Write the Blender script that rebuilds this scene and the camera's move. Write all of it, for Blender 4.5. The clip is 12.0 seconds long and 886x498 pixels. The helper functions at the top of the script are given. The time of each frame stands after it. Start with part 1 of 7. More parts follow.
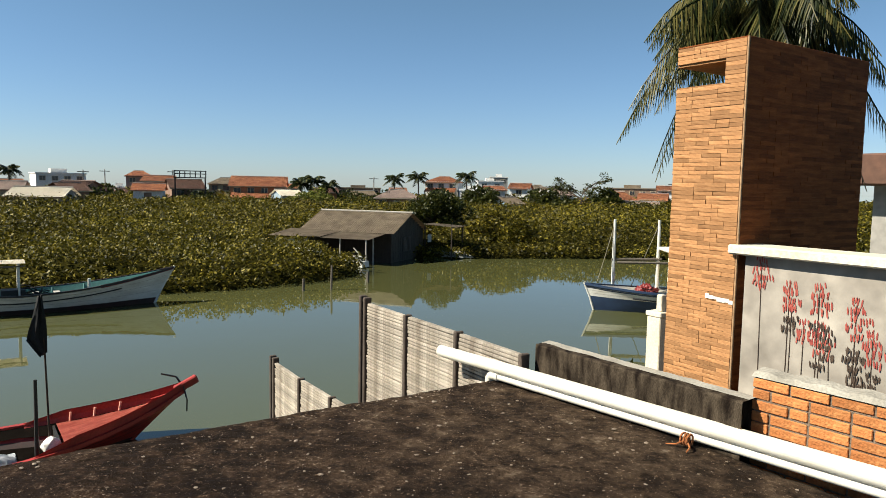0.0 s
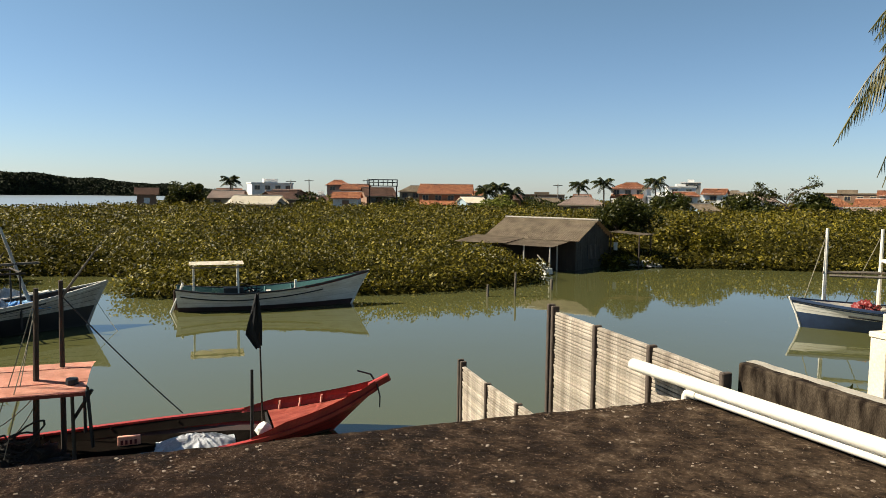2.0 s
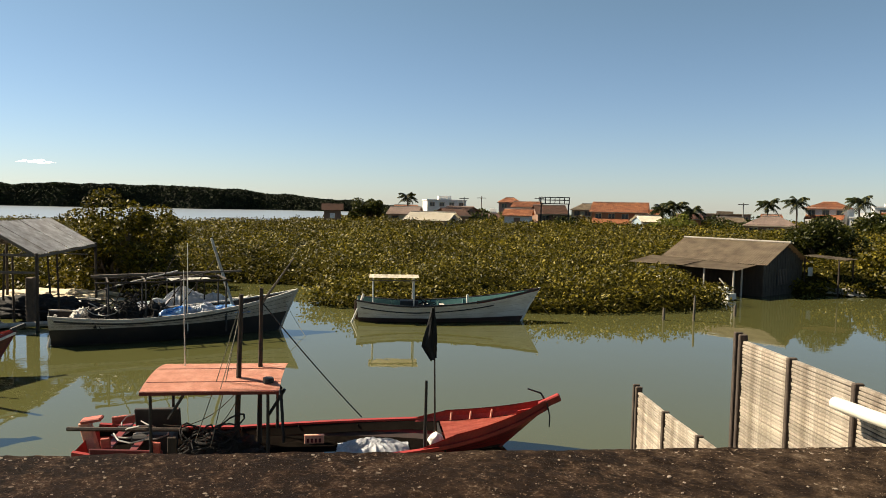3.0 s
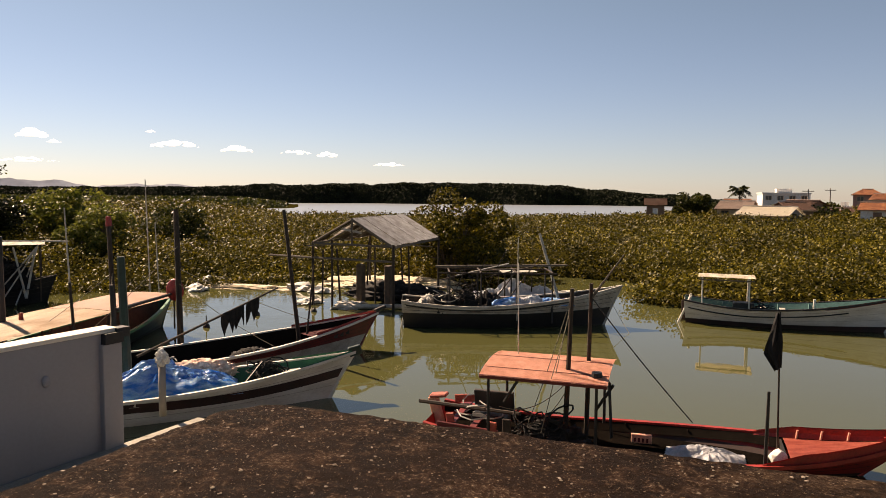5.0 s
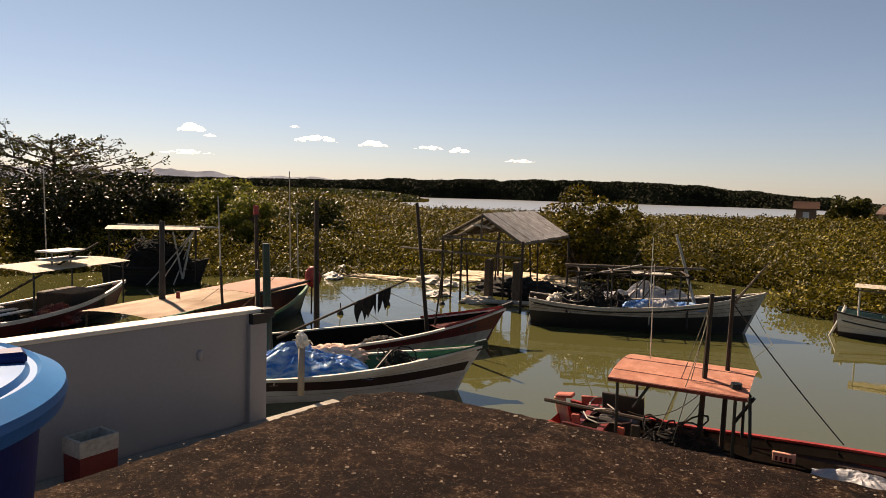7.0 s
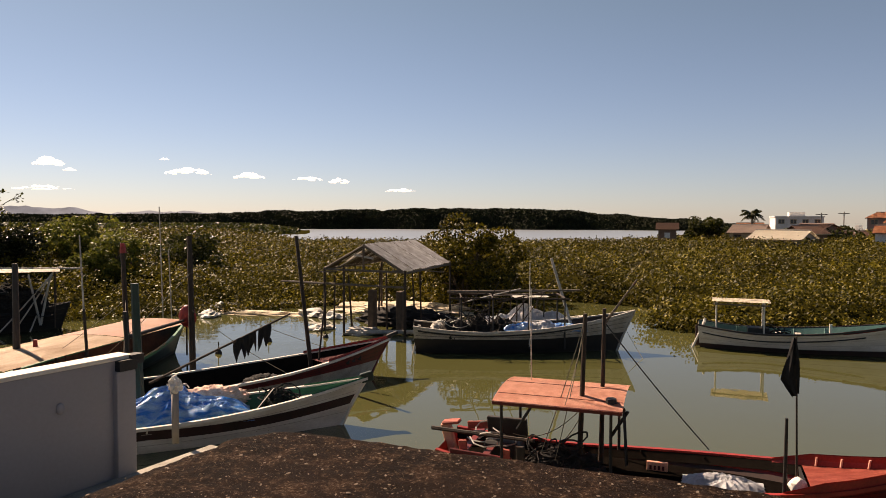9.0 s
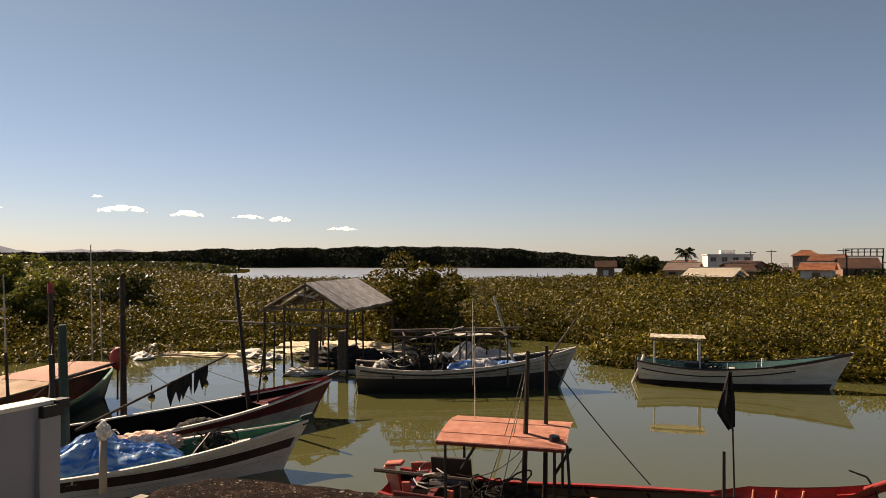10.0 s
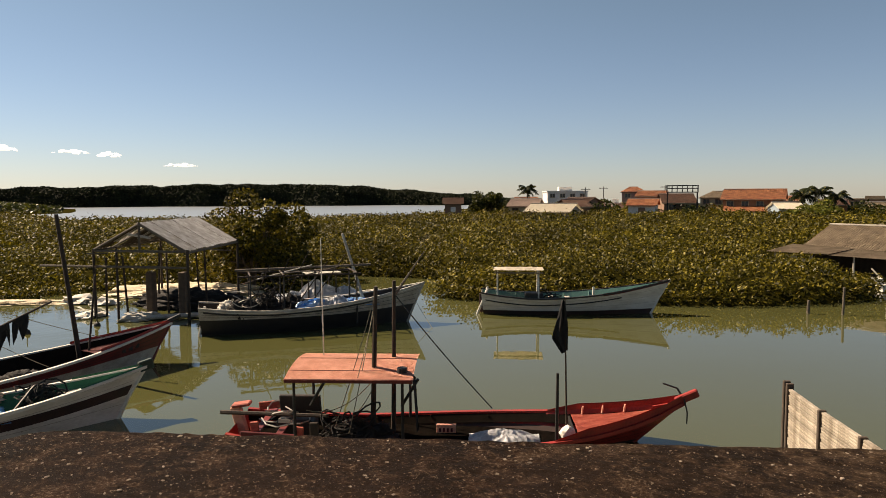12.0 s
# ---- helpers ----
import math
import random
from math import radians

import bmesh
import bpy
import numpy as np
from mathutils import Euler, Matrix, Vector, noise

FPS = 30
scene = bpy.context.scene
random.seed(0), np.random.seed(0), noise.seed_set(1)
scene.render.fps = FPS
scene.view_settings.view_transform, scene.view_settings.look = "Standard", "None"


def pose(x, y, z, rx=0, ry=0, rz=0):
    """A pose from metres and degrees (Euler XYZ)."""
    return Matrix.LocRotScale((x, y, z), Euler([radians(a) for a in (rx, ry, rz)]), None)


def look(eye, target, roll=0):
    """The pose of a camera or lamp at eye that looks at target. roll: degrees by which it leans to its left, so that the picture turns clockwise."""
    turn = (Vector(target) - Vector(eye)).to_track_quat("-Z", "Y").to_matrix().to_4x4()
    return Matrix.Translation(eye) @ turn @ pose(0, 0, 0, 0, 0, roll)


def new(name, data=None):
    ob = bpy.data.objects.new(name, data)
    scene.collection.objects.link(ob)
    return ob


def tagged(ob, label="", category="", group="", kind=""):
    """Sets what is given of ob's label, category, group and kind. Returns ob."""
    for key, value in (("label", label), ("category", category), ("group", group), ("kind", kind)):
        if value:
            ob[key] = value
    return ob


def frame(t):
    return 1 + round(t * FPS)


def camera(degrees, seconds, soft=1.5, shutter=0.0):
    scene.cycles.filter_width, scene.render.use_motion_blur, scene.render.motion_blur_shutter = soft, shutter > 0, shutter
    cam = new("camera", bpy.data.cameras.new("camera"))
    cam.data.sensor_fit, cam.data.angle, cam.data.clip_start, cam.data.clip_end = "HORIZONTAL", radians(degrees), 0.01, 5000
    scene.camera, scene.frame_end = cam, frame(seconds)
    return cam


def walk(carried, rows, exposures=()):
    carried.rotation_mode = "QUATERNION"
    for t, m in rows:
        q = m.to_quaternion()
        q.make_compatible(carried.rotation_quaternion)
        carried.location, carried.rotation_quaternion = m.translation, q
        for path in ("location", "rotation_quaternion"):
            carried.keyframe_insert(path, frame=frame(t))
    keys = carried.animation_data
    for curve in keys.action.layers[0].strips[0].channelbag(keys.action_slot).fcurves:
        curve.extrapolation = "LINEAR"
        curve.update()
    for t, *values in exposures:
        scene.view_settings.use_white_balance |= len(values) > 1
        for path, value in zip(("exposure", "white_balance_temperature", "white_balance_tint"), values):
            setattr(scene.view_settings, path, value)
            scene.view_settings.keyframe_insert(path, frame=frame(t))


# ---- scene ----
cam = camera(64.2, 12.0, soft=0.4)
PATH = [
    (0, (1.226, 0.277, 4.584), (0.595, 2.167, 4.408), 1.1),
    (0.5, (1.215, 0.292, 4.588), (0.579, 2.181, 4.428), 1.1),
    (1, (1.207, 0.277, 4.587), (0.494, 2.139, 4.433), 0.8),
    (1.5, (1.193, 0.249, 4.596), (0.317, 2.041, 4.435), 0.6),
    (2, (1.167, 0.24, 4.598), (0.074, 1.907, 4.433), 0.7),
    (2.5, (1.157, 0.2, 4.602), (-0.14, 1.714, 4.451), 0.7),
    (3, (1.153, 0.136, 4.618), (-0.307, 1.497, 4.494), 1.2),
    (3.5, (1.146, 0.077, 4.612), (-0.481, 1.235, 4.494), 1.5),
    (3.7, (1.112, 0.06, 4.596), (-0.567, 1.139, 4.47), 1.6),
    (5.3, (1.086, -0.084, 4.633), (-0.841, 0.434, 4.489), 0.5),
    (5.5, (1.081, -0.097, 4.629), (-0.857, 0.378, 4.491), 0.7),
    (6, (1.068, -0.11, 4.62), (-0.89, 0.272, 4.486), 1.7),
    (6.5, (1.076, -0.128, 4.614), (-0.898, 0.149, 4.454), 2.0),
    (6.7, (1.037, -0.117, 4.605), (-0.941, 0.126, 4.437), 1.8),
    (8.3, (1.095, -0.088, 4.615), (-0.855, 0.332, 4.476), 0.6),
    (8.5, (1.094, -0.083, 4.619), (-0.844, 0.395, 4.489), 0.4),
    (9, (1.087, -0.074, 4.633), (-0.829, 0.495, 4.554), 0.2),
    (9.5, (1.075, -0.07, 4.628), (-0.81, 0.597, 4.593), 0.2),
    (10, (1.071, -0.073, 4.625), (-0.793, 0.649, 4.655), 0.1),
    (10.5, (1.094, -0.076, 4.633), (-0.738, 0.724, 4.694), 0.8),
    (11, (1.108, -0.071, 4.616), (-0.673, 0.839, 4.669), 0.7),
    (11.5, (1.056, -0.019, 4.596), (-0.638, 1.043, 4.575), 0.0),
    (12, (1.059, -0.008, 4.603), (-0.608, 1.087, 4.456), -0.2),
]
walk(cam, [(t, look(eye, target, roll)) for t, eye, target, roll in PATH],
     [(0, 1.23, 6550, 5), (2, 1.29, 7050, 7), (2.6, 1.31, 7300, 6), (3.5, 1.28, 8400, 17), (5.5, 1.16, 9300, 25), (6.5, 1.06, 9150, 24), (8.5, 1.07, 9000, 26), (9.5, 1.03, 8950, 25), (10.5, 0.94, 8700, 18), (11, 0.94, 8300, 12), (11.5, 0.98, 8300, 12), (12, 1.09, 8550, 17)])

# ---- world and sun ----
SUN_AZ, SUN_EL = 240.0, 42.0
world = bpy.data.worlds.new("sky")
scene.world = world
world.use_nodes = True
wn = world.node_tree
sky = wn.nodes.new("ShaderNodeTexSky")
sky.sky_type, sky.sun_disc = "NISHITA", False
sky.sun_elevation, sky.sun_rotation = radians(SUN_EL), radians(SUN_AZ)
sky.air_density, sky.dust_density, sky.ozone_density = 1.0, 0.15, 2.2
wn.nodes["Background"].inputs["Strength"].default_value = 0.0395
clear = wn.nodes.new("ShaderNodeMix")
clear.data_type, clear.blend_type = "RGBA", "MULTIPLY"
clear.inputs["Factor"].default_value = 1.0
# sea haze whitens the sky towards the horizon
way = wn.nodes.new("ShaderNodeTexCoord")
up = wn.nodes.new("ShaderNodeSeparateXYZ")
wn.links.new(way.outputs["Generated"], up.inputs[0])
pale = wn.nodes.new("ShaderNodeMapRange")
pale.inputs["From Min"].default_value, pale.inputs["From Max"].default_value = 0.0, 0.30
wn.links.new(up.outputs["Z"], pale.inputs["Value"])
tone = wn.nodes.new("ShaderNodeMix")
tone.data_type = "RGBA"
tone.inputs[6].default_value, tone.inputs[7].default_value = (0.81, 0.98, 1.40, 1), (0.92, 1.07, 1.10, 1)
wn.links.new(pale.outputs[0], tone.inputs["Factor"])
wn.links.new(tone.outputs[2], clear.inputs[7])
wn.links.new(sky.outputs[0], clear.inputs[6])
wn.links.new(clear.outputs[2], wn.nodes["Background"].inputs["Color"])
lamp = bpy.data.lights.new("sun", "SUN")
lamp.energy, lamp.angle, lamp.color = 5.0, radians(0.5), (1.0, 0.93, 0.82)
sun = new("sun", lamp)
sx, sy = math.sin(radians(SUN_AZ)), math.cos(radians(SUN_AZ))
sun.matrix_world = look((sx * 50, sy * 50, 50 * math.tan(radians(SUN_EL))), (0, 0, 0))

# ---- materials ----
MATS = {}


def surf(name, a, b=None, scale=3.0, rough=0.7, bump=0.15, fine=40.0, metal=0.0, spec=0.4, spread=0.2, vary=0.0, stretch=(1, 1, 1), grain=0.23):
    """Two colours mixed by a coarse noise, darkened and roughened by a fine one."""
    m = bpy.data.materials.new(name)
    m.use_nodes = True
    nt = m.node_tree
    n, l = nt.nodes, nt.links
    p = n["Principled BSDF"]
    b = b or tuple(c * 0.6 for c in a)
    a, b = (tuple(c * (0.62 if max(a) < 0.7 else 0.80) for c in q) for q in (a, b))
    tc = n.new("ShaderNodeTexCoord")
    mp = n.new("ShaderNodeMapping")
    mp.inputs["Scale"].default_value = stretch
    l.new(tc.outputs["Object"], mp.inputs["Vector"])
    n1, n2 = n.new("ShaderNodeTexNoise"), n.new("ShaderNodeTexNoise")
    for t, s, d in ((n1, scale, 6), (n2, fine, 4)):
        t.inputs["Scale"].default_value, t.inputs["Detail"].default_value = s, d
        l.new(mp.outputs[0], t.inputs["Vector"])
    r = n.new("ShaderNodeMapRange")
    r.inputs["From Min"].default_value, r.inputs["From Max"].default_value = 0.5 - spread, 0.5 + spread
    l.new(n1.outputs["Fac"], r.inputs["Value"])
    mx = n.new("ShaderNodeMix")
    mx.data_type = "RGBA"
    mx.inputs[6].default_value, mx.inputs[7].default_value = (*a, 1), (*b, 1)
    l.new(r.outputs[0], mx.inputs["Factor"])
    hs = n.new("ShaderNodeHueSaturation")
    l.new(mx.outputs[2], hs.inputs["Color"])
    vr = n.new("ShaderNodeMapRange")
    vr.inputs["From Min"].default_value, vr.inputs["From Max"].default_value = 0.25, 0.75
    vr.inputs["To Min"].default_value, vr.inputs["To Max"].default_value = 1 - grain, 1 + grain
    l.new(n2.outputs["Fac"], vr.inputs["Value"])
    if vary:
        oi = n.new("ShaderNodeObjectInfo")
        mr = n.new("ShaderNodeMapRange")
        mr.inputs["To Min"].default_value, mr.inputs["To Max"].default_value = 1 - vary, 1 + vary
        l.new(oi.outputs["Random"], mr.inputs["Value"])
        mu = n.new("ShaderNodeMath")
        mu.operation = "MULTIPLY"
        l.new(vr.outputs[0], mu.inputs[0])
        l.new(mr.outputs[0], mu.inputs[1])
        l.new(mu.outputs[0], hs.inputs["Value"])
    else:
        l.new(vr.outputs[0], hs.inputs["Value"])
    l.new(hs.outputs[0], p.inputs["Base Color"])
    p.inputs["Roughness"].default_value, p.inputs["Metallic"].default_value = rough, metal
    p.inputs["Specular IOR Level"].default_value = spec
    if bump:
        bp = n.new("ShaderNodeBump")
        bp.inputs["Strength"].default_value, bp.inputs["Distance"].default_value = bump, 0.02
        l.new(n2.outputs["Fac"], bp.inputs["Height"])
        l.new(bp.outputs[0], p.inputs["Normal"])
    MATS[name] = m
    return m


def islands(name, low, high):
    """Lets each separate strip of one mesh take its own shade."""
    n, l = MATS[name].node_tree.nodes, MATS[name].node_tree.links
    p = n["Principled BSDF"]
    src = p.inputs["Base Color"].links[0].from_socket
    g, mr, mx = n.new("ShaderNodeNewGeometry"), n.new("ShaderNodeMapRange"), n.new("ShaderNodeHueSaturation")
    mr.inputs["To Min"].default_value, mr.inputs["To Max"].default_value = low, high
    l.new(g.outputs["Random Per Island"], mr.inputs["Value"])
    l.new(mr.outputs[0], mx.inputs["Value"])
    l.new(src, mx.inputs["Color"])
    l.new(mx.outputs[0], p.inputs["Base Color"])


def leafy(name, a, b, c, rough=0.45, through_light=0.3):
    """Leaves: one of three greens for each leaf, some light passing through."""
    m = bpy.data.materials.new(name)
    m.use_nodes = True
    nt = m.node_tree
    n, l = nt.nodes, nt.links
    p = n["Principled BSDF"]
    g = n.new("ShaderNodeNewGeometry")
    cr = n.new("ShaderNodeValToRGB")
    e = cr.color_ramp.elements
    e[0].position, e[0].color = 0.0, (*a, 1)
    e[1].position, e[1].color = 1.0, (*c, 1)
    k = e.new(0.55)
    k.color = (*b, 1)
    l.new(g.outputs["Random Per Island"], cr.inputs[0])
    tc = n.new("ShaderNodeTexCoord")
    ns = n.new("ShaderNodeTexNoise")
    ns.inputs["Scale"].default_value, ns.inputs["Detail"].default_value = 0.16, 5
    l.new(tc.outputs["Object"], ns.inputs["Vector"])
    hs = n.new("ShaderNodeHueSaturation")
    mr = n.new("ShaderNodeMapRange")
    mr.inputs["From Min"].default_value, mr.inputs["From Max"].default_value = 0.3, 0.7
    mr.inputs["To Min"].default_value, mr.inputs["To Max"].default_value = 0.5, 1.4
    l.new(ns.outputs["Fac"], mr.inputs["Value"])
    l.new(mr.outputs[0], hs.inputs["Value"])
    l.new(cr.outputs[0], hs.inputs["Color"])
    l.new(hs.outputs[0], p.inputs["Base Color"])
    p.inputs["Roughness"].default_value = rough
    p.inputs["Specular IOR Level"].default_value = 0.13
    tr = n.new("ShaderNodeBsdfTranslucent")
    l.new(hs.outputs[0], tr.inputs["Color"])
    mix = n.new("ShaderNodeMixShader")
    mix.inputs[0].default_value = through_light
    l.new(p.outputs[0], mix.inputs[1])
    l.new(tr.outputs[0], mix.inputs[2])
    l.new(mix.outputs[0], n["Material Output"].inputs["Surface"])
    MATS[name] = m
    return m




def slab_material():
    """Old concrete: dark crust, brown stains, pale worn patches and fine gravel."""
    m = bpy.data.materials.new("slab")
    m.use_nodes = True
    n, l = m.node_tree.nodes, m.node_tree.links
    p = n["Principled BSDF"]
    tc = n.new("ShaderNodeTexCoord")

    def nz(scale, detail, rough=0.6):
        t = n.new("ShaderNodeTexNoise")
        t.inputs["Scale"].default_value, t.inputs["Detail"].default_value, t.inputs["Roughness"].default_value = scale, detail, rough
        l.new(tc.outputs["Object"], t.inputs["Vector"])
        return t

    def ramp(src, lo, hi):
        r = n.new("ShaderNodeMapRange")
        r.inputs["From Min"].default_value, r.inputs["From Max"].default_value = lo, hi
        l.new(src, r.inputs["Value"])
        return r.outputs[0]

    def mix(fac, a, b):
        x = n.new("ShaderNodeMix")
        x.data_type = "RGBA"
        l.new(fac, x.inputs["Factor"])
        for k, c in ((6, a), (7, b)):
            if isinstance(c, tuple):
                x.inputs[k].default_value = (*c, 1)
            else:
                l.new(c, x.inputs[k])
        return x.outputs[2]

    big, mid, small, gravel, fleck = nz(1.1, 5), nz(5.5, 8, 0.7), nz(22, 8, 0.75), nz(85, 4), nz(38, 9, 0.8)
    worn, worn_f = ramp(mid.outputs["Fac"], 0.50, 0.64), ramp(fleck.outputs["Fac"], 0.50, 0.58)
    both = n.new("ShaderNodeMath")
    both.operation = "MULTIPLY"
    l.new(worn, both.inputs[0])
    l.new(worn_f, both.inputs[1])
    # the crust is blacker and redder at the west end, greyer towards the pipes
    along, drift = n.new("ShaderNodeVectorMath"), n.new("ShaderNodeMath")
    along.operation, drift.operation = "DOT_PRODUCT", "MULTIPLY_ADD"
    along.inputs[1].default_value = (0.62, 0.785, 0)
    l.new(tc.outputs["Object"], along.inputs[0])
    l.new(big.outputs["Fac"], drift.inputs[0])
    drift.inputs[1].default_value = 3.0
    l.new(along.outputs["Value"], drift.inputs[2])
    east = ramp(drift.outputs[0], 2.2, 6.0)
    c = mix(ramp(big.outputs["Fac"], 0.35, 0.65), (0.006, 0.0026, 0.0012), (0.016, 0.0068, 0.003))
    c = mix(ramp(mid.outputs["Fac"], 0.47, 0.64), c, (0.034, 0.0150, 0.0065))
    east_tone = mix(ramp(mid.outputs["Fac"], 0.40, 0.62), (0.016, 0.009, 0.005), (0.082, 0.053, 0.031))
    east_tone = mix(ramp(mid.outputs["Fac"], 0.615, 0.68), east_tone, (0.200, 0.155, 0.112))
    c = mix(east, c, east_tone)
    c = mix(ramp(small.outputs["Fac"], 0.58, 0.66), c, (0.110, 0.070, 0.042))
    c = mix(both.outputs[0], c, (0.150, 0.105, 0.070))
    c = mix(ramp(fleck.outputs["Fac"], 0.60, 0.625), c, (0.30, 0.22, 0.15))
    c = mix(ramp(gravel.outputs["Fac"], 0.64, 0.72), c, (0.12, 0.080, 0.050))
    c = mix(ramp(small.outputs["Fac"], 0.42, 0.30), c, (0.004, 0.003, 0.002))
    l.new(c, p.inputs["Base Color"])
    p.inputs["Roughness"].default_value = 0.95
    p.inputs["Specular IOR Level"].default_value = 0.1
    add = n.new("ShaderNodeMath")
    add.operation = "MULTIPLY_ADD"
    add.inputs[1].default_value = 0.8
    l.new(fleck.outputs["Fac"], add.inputs[0])
    l.new(small.outputs["Fac"], add.inputs[2])
    bp = n.new("ShaderNodeBump")
    bp.inputs["Strength"].default_value, bp.inputs["Distance"].default_value = 1.0, 0.045
    l.new(add.outputs[0], bp.inputs["Height"])
    l.new(bp.outputs[0], p.inputs["Normal"])
    MATS["slab"] = m


slab_material()
surf("moss_concrete", (0.016, 0.011, 0.008), (0.095, 0.072, 0.050), 5, 0.95, 0.5, 60, spec=0.05, spread=0.13, stretch=(3.0, 3.0, 0.8), grain=0.45)
surf("grit", (0.50, 0.40, 0.31), (0.20, 0.145, 0.095), 30, 0.95, 0.3, 60)
surf("pale_concrete", (0.48, 0.44, 0.37), (0.30, 0.27, 0.22), 5, 0.85, 0.4, 60)
surf("fence_concrete", (0.56, 0.49, 0.40), (0.25, 0.20, 0.15), 7, 0.85, 0.5, 60, vary=0.2, grain=0.3)
surf("post_concrete", (0.060, 0.042, 0.032), (0.11, 0.08, 0.06), 5, 0.85, 0.3, 50)
surf("mortar", (0.17, 0.115, 0.075), (0.27, 0.20, 0.14), 12, 0.9, 0.6, 70)
surf("brick", (0.48, 0.160, 0.050), (0.66, 0.27, 0.095), 11, 0.85, 0.5, 60, vary=0.22, spec=0.15)
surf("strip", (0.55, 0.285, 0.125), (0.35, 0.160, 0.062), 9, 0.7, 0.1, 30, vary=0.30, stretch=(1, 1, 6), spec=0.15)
# the same cladding, darkened to carry the shade on the tower's side
surf("strip_shaded", (0.31, 0.098, 0.027), (0.17, 0.049, 0.013), 5, 0.75, 0.1, 30, stretch=(1, 1, 8), spec=0.08)
islands("strip_shaded", 0.65, 1.3)
surf("grout", (0.32, 0.155, 0.06), (0.38, 0.19, 0.08), 10, spec=0.1)
surf("trim_tan", (0.52, 0.33, 0.18), (0.34, 0.19, 0.09), 14, 0.8)
surf("plaster", (0.52, 0.46, 0.385), (0.30, 0.26, 0.215), 2.6, 0.85, 0.1, 7)
surf("white_wall", (0.46, 0.44, 0.44), (0.40, 0.38, 0.38), 0.9, 0.8, 0.03, 30, grain=0.04)
surf("cream", (0.74, 0.66, 0.51), (0.62, 0.54, 0.40), 3, 0.7, 0.1, 40)
surf("pvc", (0.76, 0.72, 0.63), (0.66, 0.61, 0.50), 4, 0.35, 0.03, 60, spec=0.5, grain=0.06)
surf("rope_orange", (0.55, 0.18, 0.05), None, 20, 0.9)
surf("rope", (0.34, 0.30, 0.22), None, 20, 0.9)
surf("petal", (0.50, 0.11, 0.075), (0.34, 0.05, 0.04), 14, 0.8)
surf("stem", (0.09, 0.055, 0.035), None, 9, 0.8)
surf("tank_blue", (0.001, 0.018, 0.14), (0.002, 0.022, 0.16), 2, 0.5, 0.03, 20, spec=0.2)
surf("lid_blue", (0.010, 0.19, 0.50), (0.014, 0.23, 0.56), 2, 0.4, 0.03, 20, spec=0.25, grain=0.06)
surf("crate_red", (0.26, 0.022, 0.020), None, 4, 0.5)
surf("foam", (0.78, 0.76, 0.70), (0.60, 0.57, 0.50), 6, 0.8)
surf("red_paint", (0.47, 0.040, 0.030), (0.33, 0.030, 0.024), 3, 0.5, 0.12, 30)
surf("red_deck", (0.68, 0.17, 0.115), (0.48, 0.075, 0.05), 6, 0.6, 0.15, 40, spread=0.14, grain=0.3, stretch=(0.5, 2, 1))
surf("dark_red", (0.23, 0.025, 0.025), (0.14, 0.02, 0.02), 3, 0.5, 0.12, 30)
surf("salmon", (0.86, 0.43, 0.31), (0.70, 0.31, 0.21), 5, 0.6, 0.15, 45, spread=0.14, grain=0.16)
surf("pink_roof", (0.86, 0.52, 0.42), (0.74, 0.44, 0.32), 1.2, 0.65, 0.1, 30, grain=0.1)
surf("tan_roof", (0.86, 0.66, 0.48), (0.50, 0.32, 0.19), 1.3, 0.7, 0.15, 30, grain=0.14, spread=0.16, stretch=(0.5, 1.6, 1))
surf("cream_roof", (0.86, 0.79, 0.66), (0.76, 0.67, 0.53), 2, 0.65, 0.08, 30, grain=0.08)
surf("boat_white", (0.74, 0.72, 0.66), (0.54, 0.50, 0.43), 3, 0.5, 0.1, 30, stretch=(0.4, 1, 1.5), grain=0.12)
surf("boat_dirty", (0.62, 0.60, 0.54), (0.40, 0.36, 0.30), 3, 0.6, 0.15, 30)
surf("anti_fouling", (0.075, 0.03, 0.025), (0.04, 0.025, 0.02), 3, 0.7, 0.2, 30)
surf("black_paint", (0.02, 0.02, 0.02), (0.035, 0.03, 0.028), 4, 0.6, 0.15, 40)
surf("navy", (0.02, 0.04, 0.09), (0.03, 0.06, 0.13), 3, 0.5, 0.1, 30)
surf("teal_paint", (0.10, 0.27, 0.24), (0.07, 0.20, 0.19), 4, 0.6, 0.1, 30)
surf("green_paint", (0.03, 0.24, 0.11), (0.02, 0.17, 0.08), 4, 0.5, 0.1, 30)
surf("dark_green", (0.012, 0.05, 0.035), None, 4, 0.5, 0.1, 30)
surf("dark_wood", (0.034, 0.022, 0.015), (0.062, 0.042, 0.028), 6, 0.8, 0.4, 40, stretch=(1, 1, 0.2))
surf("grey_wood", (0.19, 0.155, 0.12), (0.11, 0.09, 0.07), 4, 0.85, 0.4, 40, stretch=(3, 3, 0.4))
surf("plank_grey", (0.090, 0.076, 0.056), (0.042, 0.034, 0.024), 4, 0.85, 0.4, 40, stretch=(3, 3, 0.4), vary=0.18)
surf("sheet_metal", (0.96, 0.95, 0.93), (0.52, 0.48, 0.44), 3.2, 0.40, 0.1, 30, metal=0.1, vary=0.25)
surf("old_sheet", (0.37, 0.285, 0.195), (0.20, 0.150, 0.100), 1.6, 0.95, 0.25, 25)
surf("tile", (0.58, 0.23, 0.10), (0.34, 0.115, 0.055), 1.4, 0.8, 0.3, 6, vary=0.18, spread=0.16, grain=0.3)
surf("tile_dark", (0.17, 0.075, 0.045), (0.11, 0.055, 0.035), 0.8, 0.8, 0.3, 8)
surf("sheet_pink", (0.52, 0.38, 0.31), (0.40, 0.29, 0.24), 0.7, 0.8, 0.2, 8)
